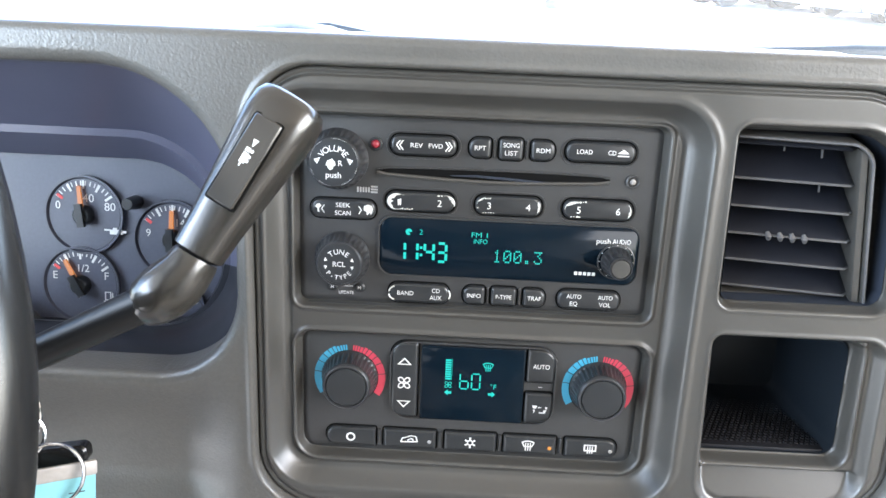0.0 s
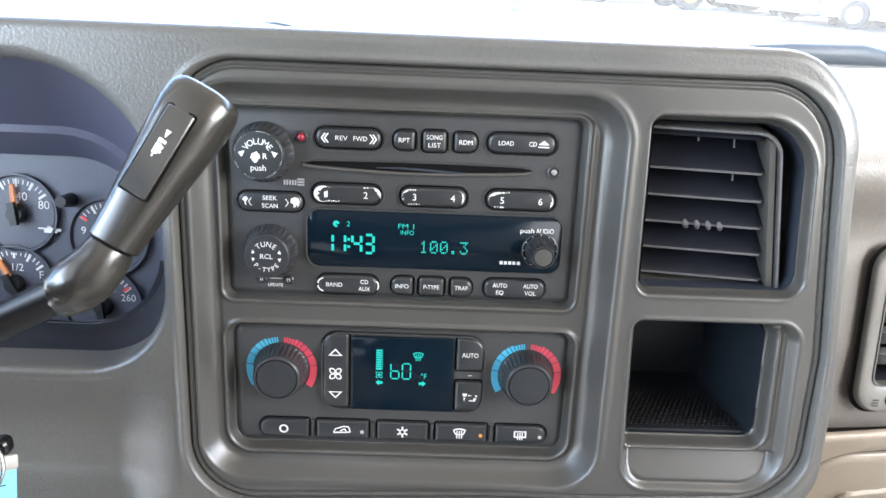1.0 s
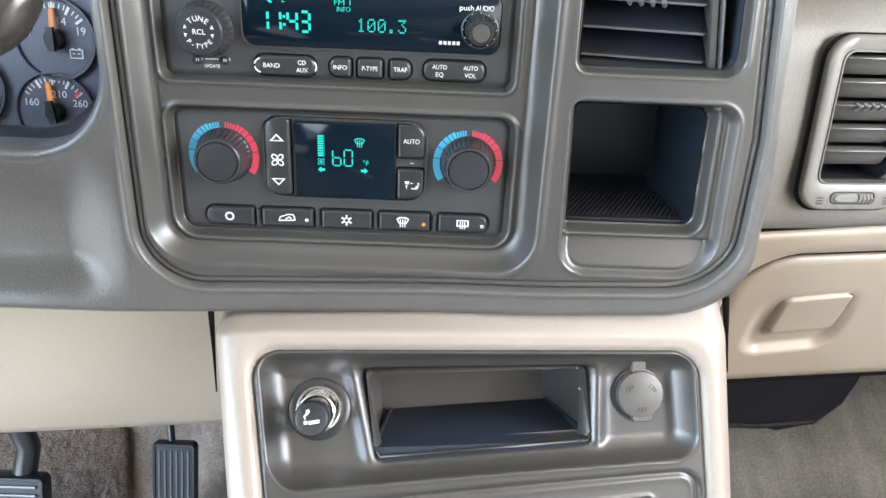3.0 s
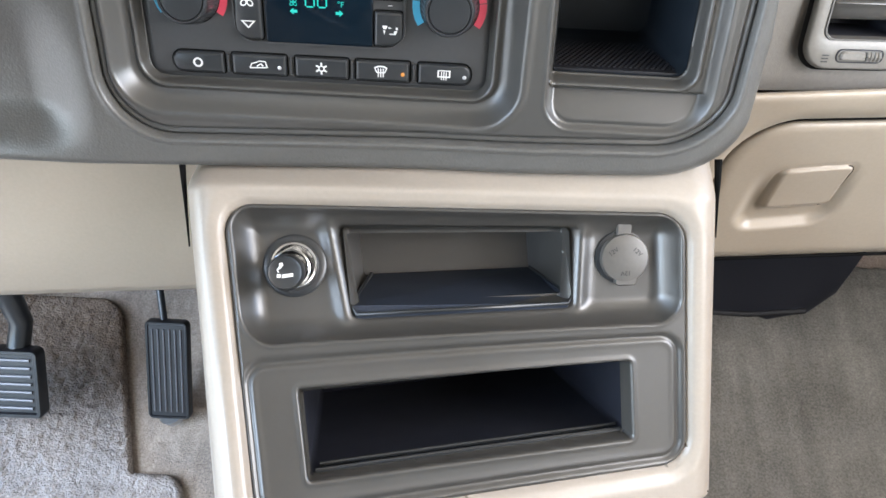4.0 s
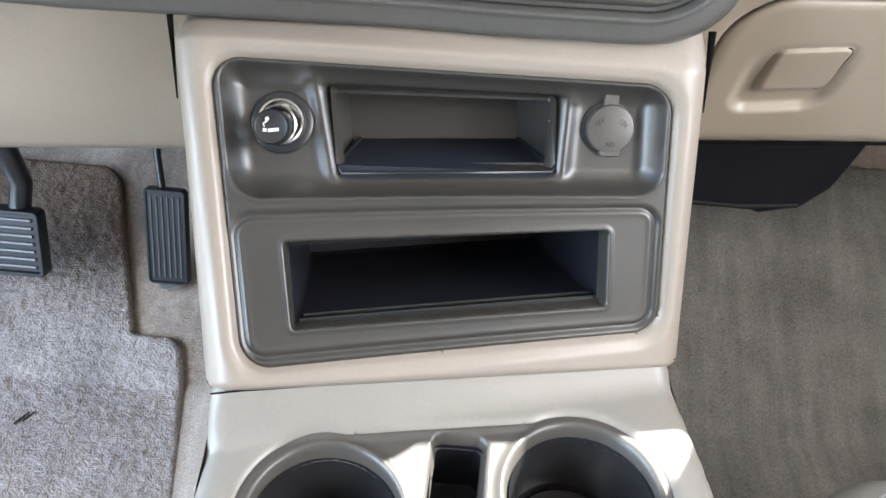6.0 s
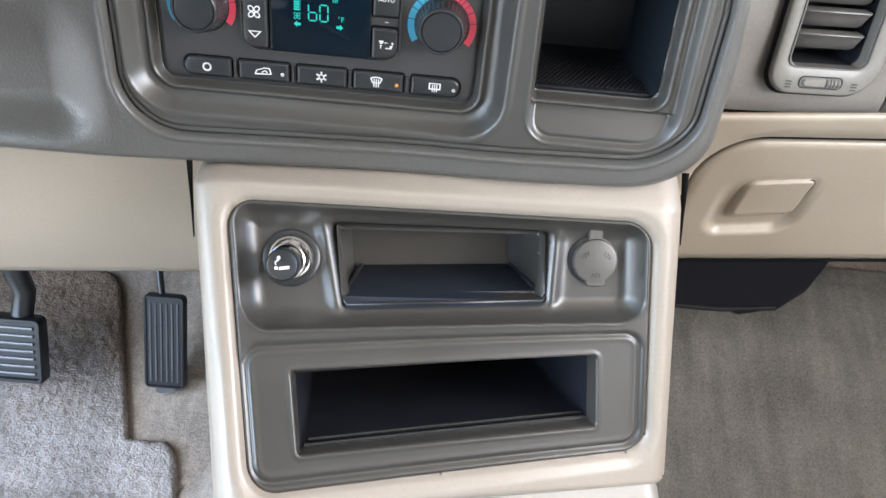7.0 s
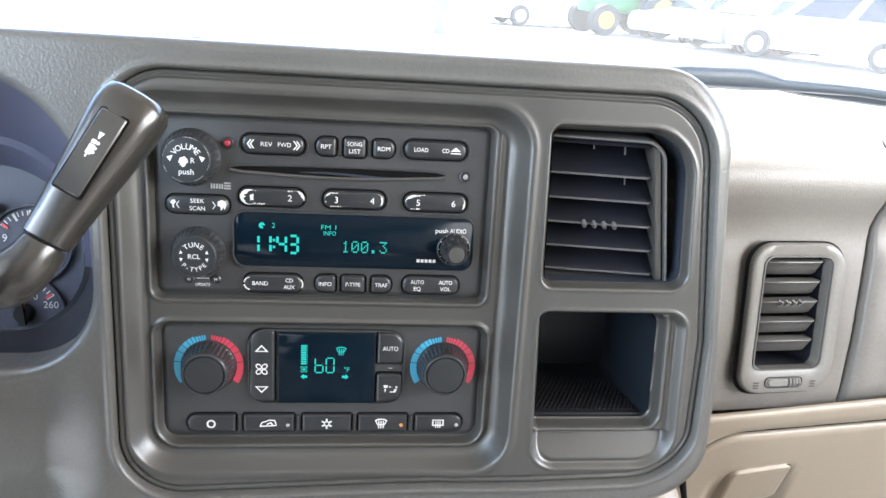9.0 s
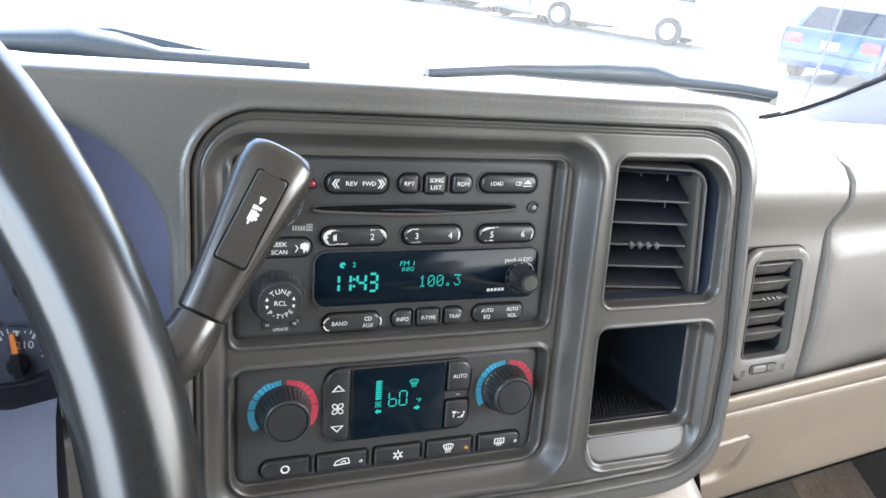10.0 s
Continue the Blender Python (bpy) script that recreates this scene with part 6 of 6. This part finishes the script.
fl = thing("floor", kind="structure", label="beige cut-pile carpet over the cabin floor", category="floor")
part("carpet", sheet("carpet", -0.80, 0.95, -0.6, 0.92, 0.004, lambda x, y: pile(x, y, 0.0009, 60), lambda x, y: np.maximum(np.abs(x - 0.075) - 0.875, y - 0.92), lambda x, y, o: np.stack([x, y, floor_z(y) + o], -1)), CARPET, fl)


def MT(x, y):
    up, low = x + 0.33 * (y - 0.513), x + 0.245 * (y - 0.497)
    return np.minimum(sd(up, y, -0.62, -0.222, 0.10, 0.688, (0.024, 0.02, 0.02, 0.02)), sd(low, y, -0.62, -0.165, 0.05, 0.513, (0.018, 0.02, 0.02, 0.02)))


bm = bmesh.new()
loft(bm, [[(x - 0.10 * max(0, y - 0.30), y, z) for x, z in ((-0.150, 0.628), (-0.118, 0.640), (-0.086, 0.672), (-0.060, 0.730), (-0.040, 0.800), (-0.030, 0.850))] for y in np.linspace(-0.3, 0.50, 24)], False, False, closed=False)
part("tunnel_carpet", bm, CARPET, fl, "beige carpet rising over the tunnel")
fmat = thing("floor_mat", "light grey beige driver floor mat with notched edge", "floor mat")
part("carpet_top", sheet("carpet_top", -0.62, -0.04, 0.12, 0.70, 0.0028, lambda x, y: 0.012 - 0.010 * (1 - np.sqrt(np.clip(1 - np.clip(1 + MT(x, y) / 0.005, 0, 1) ** 2, 0, 1))) + pile(x, y, 0.0011, 180) * (MT(x, y) < -0.003), MT, lambda x, y, o: np.stack([x, y - 0.5 * o, floor_z(y) + o], -1)), MATM, fmat)
bm = bmesh.new()
for k in range(5):
    x, y = -0.308 + 0.0024 * k, 0.400 + 0.0014 * k + 0.002 * (k % 3)
    tube(bm, [(x, y - 0.004, float(floor_z(y)) + 0.0135), (x + 0.004, y + 0.005, float(floor_z(y)) + 0.0135)], 0.0008, 5)
part("dark_scuff", bm, KEYM, fmat, "small black scuff")
# passenger side: blower housing under the glovebox, second carpet edge
blower = thing("blower_housing", "black plastic heater housing under the glovebox", "housing")
bm = bmesh.new()
loft(bm, [[(x + dx, y, z + dz) for x, z in ((0.25, 0.838), (0.43, 0.838), (0.445, 0.834), (0.485, 0.846), (0.506, 0.872), (0.513, 0.898), (0.52, 0.93), (0.52, 1.03), (0.25, 1.03))] for y, dx, dz in ((0.60, -0.004, 0.006), (0.606, 0, 0), (0.82, 0.05, -0.05))], True, True)
part("body", bm, CAVITY, blower)
bm = bmesh.new()
tube(bm, [(0.30, 0.603, 0.845), (0.42, 0.601, 0.845), (0.478, 0.601, 0.853)], 0.004, 8)
part("edge_flange", bm, RUBBER, blower)
pm = thing("passenger_floor_mat", "worn beige grey passenger floor carpet mat", "floor mat")
# stretched out to x 0.80: the darker pile stands in for footwell shade
def PMT(x, y): return sd(x + 0.05 * (0.6 - y), y, 0.345, 0.80, 0.06, 0.77, 0.03)
part("carpet_top", sheet("carpet_top", 0.29, 0.85, 0.04, 0.79, 0.0045, lambda x, y: 0.009 - 0.007 * (1 - np.sqrt(np.clip(1 - np.clip(1 + PMT(x, y) / 0.010, 0, 1) ** 2, 0, 1))) + pile(x, y, 0.0010, 120), PMT, lambda x, y, o: np.stack([x, y - 0.5 * o, floor_z(y) + o], -1)), PASSMAT, pm)

# ---- passenger seat cushion ----
seat = thing("passenger_seat", "grey leather car seat cushion with stitched edge", "car seat")
bm = bmesh.new()
loops = []
for ins, z in ((0.0, 0.80), (-0.006, 0.86), (0.0, 0.905), (0.012, 0.925), (0.030, 0.934), (0.08, 0.940), (0.16, 0.938)):
    loops.append([(x, y, z) for x, y in rr(0.592, -0.065, 0.53 - 2 * ins, 0.60 - 2 * ins, max(0.07 - ins, 0.01), 10)])
loft(bm, loops)
part("cushion", bm, LEATHER, seat)
# unseen backrest, added to give the trim a warm reflection and bounce
bm = bmesh.new()
loft(bm, [[(x, y0 + 0.28 * (1.0 - z) + y, z) for x, y in rr(0.60, 0.0, w_, d_, 0.05, 6)] for z, w_, d_, y0 in ((0.90, 0.50, 0.13, -0.40), (0.96, 0.53, 0.15, -0.40), (1.25, 0.52, 0.14, -0.40), (1.44, 0.44, 0.11, -0.40), (1.47, 0.38, 0.06, -0.40))], True, True)
part("unseen_backrest", bm, LEATHER, seat)
for q, zz in ((0.020, 0.9300), (0.029, 0.9345)):
    bm = bmesh.new()
    lp = rr(0.592, -0.065, 0.53 - 2 * q, 0.60 - 2 * q, 0.07 - q, 24)
    for i in range(0, len(lp)):
        a, b2 = Vector((*lp[i], zz)), Vector((*lp[(i + 1) % len(lp)], zz))
        n_ = max(1, int((b2 - a).length / 0.006))
        for k in range(n_):
            tube(bm, [a.lerp(b2, (k + 0.15) / n_), a.lerp(b2, (k + 0.75) / n_)], 0.0006, 4)
    part("stitching", bm, STEEL, seat, "pale double stitching")

# ---- cabin shell ----
XL, XR = -0.80, 0.95
def shell(name, boxes, material):
    bm = bmesh.new()
    for b_ in boxes:
        box(bm, *b_)
    ob = part(name, bm, material, smooth=False)
    ob["kind"] = "structure"
    return ob


DOOR = mat("dark taupe door trim", (0.10, 0.09, 0.08), 0.6, bump=0.2, bscale=900)
shell("floor_pan", [(XL, XR, -2.4, 0.95, 0.50, 0.55)], CARPET)
shell("firewall", [(XL, XR, 0.93, 0.96, 0.60, 1.24)], CARPET)
shell("ceiling", [(XL, XR, -2.4, 0.25, 1.95, 2.0)], LINER)
# unseen header; edge and drop past x 0.58 set to bound the console's sun patch
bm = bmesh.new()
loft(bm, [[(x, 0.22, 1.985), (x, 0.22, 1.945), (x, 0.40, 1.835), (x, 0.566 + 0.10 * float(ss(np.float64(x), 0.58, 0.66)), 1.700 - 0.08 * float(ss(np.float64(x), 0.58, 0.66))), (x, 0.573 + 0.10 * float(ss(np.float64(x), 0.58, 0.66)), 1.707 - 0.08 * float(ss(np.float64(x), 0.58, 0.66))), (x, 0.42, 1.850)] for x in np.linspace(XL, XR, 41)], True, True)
part("unseen_windscreen_header", bm, LINER)["kind"] = "structure"
shell("wall_rear", [(XL, XR, -2.45, -2.40, 0.6, 1.35), (XL, XR, -2.45, -2.40, 1.88, 2.0)], LINER)
for nm, xa, xb in (("wall_passenger", XR, XR + 0.06), ("wall_driver", XL - 0.06, XL)):
    low = [(xa, xb, -2.4, 0.96, 0.55, 1.28)] if nm == "wall_passenger" else [(xa, xb, -2.4, -0.95, 0.55, 1.28), (xa, xb, 0.45, 0.96, 0.55, 1.28), (xa, xb, -0.95, 0.45, 0.55, 0.66)]
    shell(nm, low, DOOR)
    shell(nm.replace("wall", "window_posts"), [(xa, xb, -1.20, -0.95, 1.28, 1.95), (xa, xb, -2.4, -2.2, 1.28, 1.95), (xa, xb, -2.4, 0.25, 1.90, 2.0)], LINER)
    bm = bmesh.new()
    box(bm, (xa + xb) / 2 - 0.003, (xa + xb) / 2 + 0.003, -2.2, -1.2, 1.28, 1.90)
    part(nm.replace("wall", "rear_glass"), bm, TINT)["kind"] = "structure"
bm = bmesh.new()
box(bm, XL, XR, -2.43, -2.424, 1.35, 1.88)
part("tailgate_glass", bm, TINT)["kind"] = "structure"
PILLAR = mat("grey pillar trim", (0.30, 0.30, 0.31), 0.5, bump=0.15, bscale=1200)
for nm, x0, x1 in (("pillar_passenger", 0.93, 0.88), ("pillar_driver", -0.78, -0.73)):
    bm = bmesh.new()
    s_ = 1 if x0 > 0 else -1
    loft(bm, [[(x, y, z), (x - s_ * 0.02, y - 0.05, z - 0.005), (x + s_ * 0.05, y - 0.13, z - 0.01), (x + s_ * 0.09, y - 0.05, z)] for x, y, z in ((x0 - s_ * 0.06, 0.93, 1.255), (x0 - s_ * 0.02, 0.82, 1.36), (x1 + s_ * 0.02, 0.56, 1.65), (x1, 0.28, 1.96))], True, True)
    part(nm, bm, PILLAR)["kind"] = "structure"
bm, seal = bmesh.new(), bmesh.new()
edge = [Vector(v) for v in ((0.655, 0.781, 1.320), (0.685, 0.777, 1.327), (0.71, 0.768, 1.337), (0.742, 0.752, 1.354), (0.785, 0.720, 1.386), (0.825, 0.64, 1.475), (0.852, 0.50, 1.66), (0.872, 0.30, 1.93))]
loft(bm, [[e + Vector((0, 0.012, -0.012)), e, e + Vector((0.008, -0.012, 0.002)), e + Vector((0.035, -0.035, -0.002 - 0.01 * (i < 2))), e + Vector((0.075, -0.075 - 0.05 * (i > 1), -0.012 - 0.006 * i * (i < 6))), e + Vector((0.16, -0.13 - 0.06 * (i > 1), -0.05))] for i, e in enumerate(edge)], False, False, closed=False)
part("pillar_foot", bm, PILLAR, m=CAR)["kind"] = "structure"
tube(seal, [e + Vector((-0.001, 0.004, 0.001)) for e in edge], 0.0045, 8)
part("window_seal", seal, RUBBER, m=CAR)["kind"] = "structure"
wsh = bmesh.new()
loft(wsh, [[(x * 1.0 + 0.075, y - 0.10 * (x / 0.87) ** 2, z) for x in np.linspace(-0.87, 0.87, 13)] for y, z in ((1.05, 1.24), (0.86, 1.44), (0.58, 1.72), (0.30, 1.96))], False, False, closed=False)
w_ = part("windscreen", wsh, GLASS)
if w_.data.polygons[20].normal.z > 0:
    w_.data.flip_normals()
w_["kind"] = "structure"
w_.visible_shadow = False

# ---- wipers, bonnet, aerial ----
# black lifted to blue-grey: windscreen glare painted into the wiper colour
WIPER = mat("glare-lifted wiper black", (0.050, 0.062, 0.074), 0.42, var=0.2)
CLIP = mat("pale clip plastic", (0.45, 0.45, 0.40), 0.5)
def wiper(pts, tip, label):
    w = thing("wiper", label, "wiper", group="wipers")
    bm = bmesh.new()
    tube(bm, pts, [0.007 + 0.011 * math.exp(-((i - 2.6) / 1.0) ** 2) for i in range(len(pts))], 10)
    part("arm", bm, WIPER, w)
    bm = bmesh.new()
    a, b2 = Vector(pts[0]), Vector(pts[-1])
    tube(bm, [a + Vector((0, 0.01, -0.005)), a.lerp(b2, 0.25) + Vector((0, 0.012, 0.012)), a.lerp(b2, 0.5) + Vector((0, 0.012, 0.019)), a.lerp(b2, 0.72) + Vector((0, 0.012, 0.004)), b2 + Vector((0, 0.01, -0.006))], [0.004, 0.005, 0.007, 0.008, 0.008], 8)
    part("blade", bm, WIPER, w)
    bm = bmesh.new()
    box(bm, b2.x - 0.02, b2.x + 0.012, b2.y - 0.008, b2.y + 0.012, b2.z - 0.014, b2.z + 0.009, 0.003)
    part("end_clip", bm, CLIP, w, "pale end clip")
wiper([(0.186, 0.80, 1.352), (0.285, 0.80, 1.362), (0.400, 0.80, 1.366), (0.474, 0.80, 1.367), (0.520, 0.80, 1.361), (0.62, 0.80, 1.358), (0.703, 0.80, 1.351)], 0, "wiper arm and blade, blue-grey with painted glare, lying on the passenger side")
wiper([(-0.34, 0.80, 1.350), (-0.24, 0.80, 1.357), (-0.168, 0.80, 1.360), (-0.13, 0.80, 1.355), (-0.09, 0.80, 1.352), (0.0, 0.80, 1.351), (0.074, 0.80, 1.350)], 0, "wiper arm and blade, blue-grey with painted glare, lying on the driver side")
BODY = mat("pale beige body paint", (0.62, 0.58, 0.50), 0.25, var=0.03, coat=1.0)
bonnet = thing("bonnet", "pale painted bonnet beyond the windscreen", "bonnet", CAR.inverted())
bm = bmesh.new()
loft(bm, [[(x + 0.075, y - 0.10 * (x / 0.9) ** 2, z - 0.05 * (x / 0.9) ** 4) for x in np.linspace(-0.95, 0.95, 15)] for y, z in ((1.12, 1.215), (1.3, 1.215), (1.8, 1.19), (2.2, 1.14), (2.36, 1.07), (2.40, 0.9))], False, False, closed=False)
part("panel", bm, BODY, bonnet)
aerial = thing("aerial", "thin black aerial mast on the front wing", "aerial", CAR.inverted())
bm = bmesh.new()
tube(bm, [(0.95, 1.02, 1.20), (0.955, 0.99, 1.45), (0.96, 0.95, 2.0)], [0.003, 0.002, 0.0014], 8)
part("mast", bm, WIPER, aerial)

# ---- yard outside ----
gr = bmesh.new()
bmesh.ops.create_grid(gr, x_segments=8, y_segments=8, size=900)
part("ground", gr, CONCRETE)["kind"] = "structure"
TYRE = mat("black tyre rubber", (0.02, 0.02, 0.02), 0.8)
CARGLASS = mat("dark car glass", (0.02, 0.025, 0.03), 0.05, var=0.02)
TAIL = mat("red tail lamp lens", (0.5, 0.02, 0.03), 0.2, coat=0.5)
HEADL = mat("clear lamp lens", (0.7, 0.7, 0.72), 0.1, coat=0.5)


def parked(name, label, paint, x, y, heading, length=4.6, height=1.48, width=1.82, boxy=0.0, bed=False):
    """Parked vehicle; its nose points along heading (degrees from +x)."""
    root = thing(name, label, "car" if not bed else "pickup", CAR.inverted() @ pose(x, y, 0, 0, 0, heading), group="parked vehicles")
    hl, hw = length / 2, width / 2
    belt = 0.92 if not boxy else 1.02
    bm = bmesh.new()
    prof = [(-hl, 0.45), (-hl, belt - 0.1), (-hl + 0.10, belt + 0.02), (hl * 0.45, belt), (hl - 0.25, belt - 0.14), (hl - 0.02, 0.66), (hl, 0.42), (hl - 0.1, 0.25), (-hl + 0.1, 0.25)]
    loft(bm, [[(px, s * w, pz) for px, pz in prof] for s, w in ((-1, hw - 0.08), (-1, hw), (1, hw), (1, hw - 0.08))], True, True)
    part("body", bm, paint, root)
    r0 = -hl * 0.10 if bed else -hl * (0.86 + 0.1 * boxy)
    bm = bmesh.new()
    loft(bm, [[(px, s * w, z) for px, s in ((b0, -1), (f0, -1), (f0, 1), (b0, 1))] for z, b0, f0, w in ((belt - 0.01, r0, hl * 0.46, hw - 0.06), (height - 0.10, r0 + 0.32 - 0.2 * boxy, hl * 0.16, hw - 0.20), (height, r0 + 0.50 - 0.3 * boxy, hl * 0.06, hw - 0.28))], False, True)
    cab = part("cabin", bm, paint, root)
    for s in (-1, 1):
        for f0, f1 in ((0.06, 0.46), (0.54, 0.92)):
            lo0, lo1 = r0 + 0.12, hl * 0.42
            hi0, hi1 = r0 + 0.38 - 0.2 * boxy, hl * 0.15
            q = lambda f, t: (lo0 + (lo1 - lo0) * f) * (1 - t) + (hi0 + (hi1 - hi0) * f) * t
            bm = bmesh.new()
            bm.faces.new([bm.verts.new((q(f, t), s * ((hw - 0.06) * (1 - t) + (hw - 0.20) * t + 0.006), belt + 0.04 + (height - 0.16 - belt) * t)) for f, t in ((f0, 0), (f1, 0), (f1, 1), (f0, 1))])
            part("side_window", bm, CARGLASS, cab)
    for e0, e1, nm in ((hl * 0.445, hl * 0.175, "front_window"), (r0 + 0.04, r0 + 0.30 - 0.2 * boxy, "rear_window")):
        sgn = 1 if nm == "front_window" else -1
        bm = bmesh.new()
        bm.faces.new([bm.verts.new((px + sgn * 0.012, yy, zz)) for px, yy, zz in ((e0, -hw + 0.16, belt + 0.04), (e0, hw - 0.16, belt + 0.04), (e1, hw - 0.28, height - 0.13), (e1, -hw + 0.28, height - 0.13))])
        part(nm, bm, CARGLASS, cab)
    for px in (-hl * 0.62, hl * 0.62):
        for s in (-1, 1):
            bm = bmesh.new()
            tube(bm, [(px, s * (hw - 0.20), 0.33), (px, s * (hw - 0.02), 0.33), (px, s * (hw + 0.012), 0.33)], [0.33, 0.33, 0.30], 24)
            wh = part("wheel", bm, TYRE, root)
            bm = bmesh.new()
            tube(bm, [(px, s * (hw - 0.02), 0.33), (px, s * (hw + 0.02), 0.33)], [0.21, 0.19], 20)
            part("rim", bm, STEEL, wh)
    for s in (-1, 1):
        part("tail_lamp", box(bmesh.new(), -hl - 0.012, -hl + 0.05, s * (hw - 0.22) - 0.16, s * (hw - 0.22) + 0.16, belt - 0.26, belt - 0.08, 0.02), TAIL, root, "red tail lamp")
        part("headlamp", box(bmesh.new(), hl - 0.16, hl - 0.02, s * (hw - 0.28) - 0.2, s * (hw - 0.28) + 0.2, 0.62, 0.76, 0.02), HEADL, root, "clear headlamp")
    part("number_plate", box(bmesh.new(), -hl - 0.02, -hl, -0.16, 0.16, 0.62, 0.77, 0.005), HEADL, root, "pale plate with no writing")
    part("bumper", box(bmesh.new(), -hl - 0.06, -hl + 0.1, -hw + 0.05, hw - 0.05, 0.36, 0.54, 0.03), paint, root)
    if bed:
        part("load_bed", box(bmesh.new(), -hl + 0.05, r0 - 0.05, -hw + 0.06, hw - 0.06, belt - 0.02, belt + 0.10, 0.02), paint, root)
    return root


SILVER = mat("silver car paint", (0.50, 0.50, 0.50), 0.3, 0.3, var=0.03, coat=0.8)
WHITEP = mat("white car paint", (0.75, 0.75, 0.74), 0.3, var=0.03, coat=0.8)
GREYP = mat("grey car paint", (0.20, 0.21, 0.22), 0.3, 0.2, var=0.03, coat=0.8)
REDP2 = mat("red car paint", (0.45, 0.03, 0.03), 0.3, var=0.03, coat=0.8)
BLUEP = mat("blue car paint", (0.02, 0.07, 0.20), 0.3, var=0.03, coat=0.8)
parked("parked_suv", "silver parked suv with red tail lamps", SILVER, 11.4, 17.4, 128, 4.7, 1.75, 1.9, 1.0)
parked("parked_sedan", "grey parked sedan in the row", GREYP, 11.0, 20.2, 200, 4.6)
parked("parked_hatchback", "white parked hatchback facing the lot", WHITEP, 10.4, 22.8, 204, 4.2, 1.5)
parked("parked_pickup", "red parked pickup beyond the other cars", REDP2, 15.6, 23.5, 20, 5.4, 2.0, 1.95, 0.6, True)
parked("parked_sedan", "blue parked sedan with its rear showing", BLUEP, 13.5, 11.6, 24, 4.5)
parked("parked_wagon", "white parked wagon beside the tractor", WHITEP, 6.4, 25.6, 190, 4.6, 1.6)
GREEN = mat("green machinery paint", (0.03, 0.16, 0.05), 0.4, var=0.1)
YELLOW = mat("yellow wheel paint", (0.65, 0.45, 0.03), 0.4, var=0.05)
tr = thing("tractor", "green tractor with yellow wheels in the yard", "tractor", CAR.inverted() @ pose(8.3, 23.6, 0, 0, 0, 190))
part("body", box(bmesh.new(), -1.2, 1.5, -0.4, 0.4, 0.65, 1.35, 0.08), GREEN, tr)
part("cab", box(bmesh.new(), -1.3, -0.1, -0.65, 0.65, 1.2, 2.4, 0.06), GREEN, tr)
for px, r in ((-0.8, 0.72), (1.1, 0.45)):
    for s in (-1, 1):
        bm = bmesh.new()
        tube(bm, [(px, s * 0.55, r), (px, s * 0.90, r)], r, 28)
        wh = part("wheel", bm, TYRE, tr)
        bm = bmesh.new()
        tube(bm, [(px, s * 0.89, r), (px, s * 0.93, r)], r * 0.55, 24)
        part("rim", bm, YELLOW, wh, "yellow wheel rim")
POST = mat("grey concrete post base", (0.14, 0.14, 0.13), 0.9, var=0.2, scale=6)
post = thing("lamp_post", "grey concrete lamp post base on the lot", "lamp post", CAR.inverted() @ pose(2.12, 19.44, 0))
bm = bmesh.new()
tube(bm, [(0, 0, 0), (0, 0, 1.0), (0, 0, 1.05)], [0.24, 0.24, 0.21], 24)
part("base", bm, POST, post)
bm = bmesh.new()
tube(bm, [(0, 0, 1.0), (0, 0, 8.0)], [0.09, 0.06], 14)
part("pole", bm, POST, post)
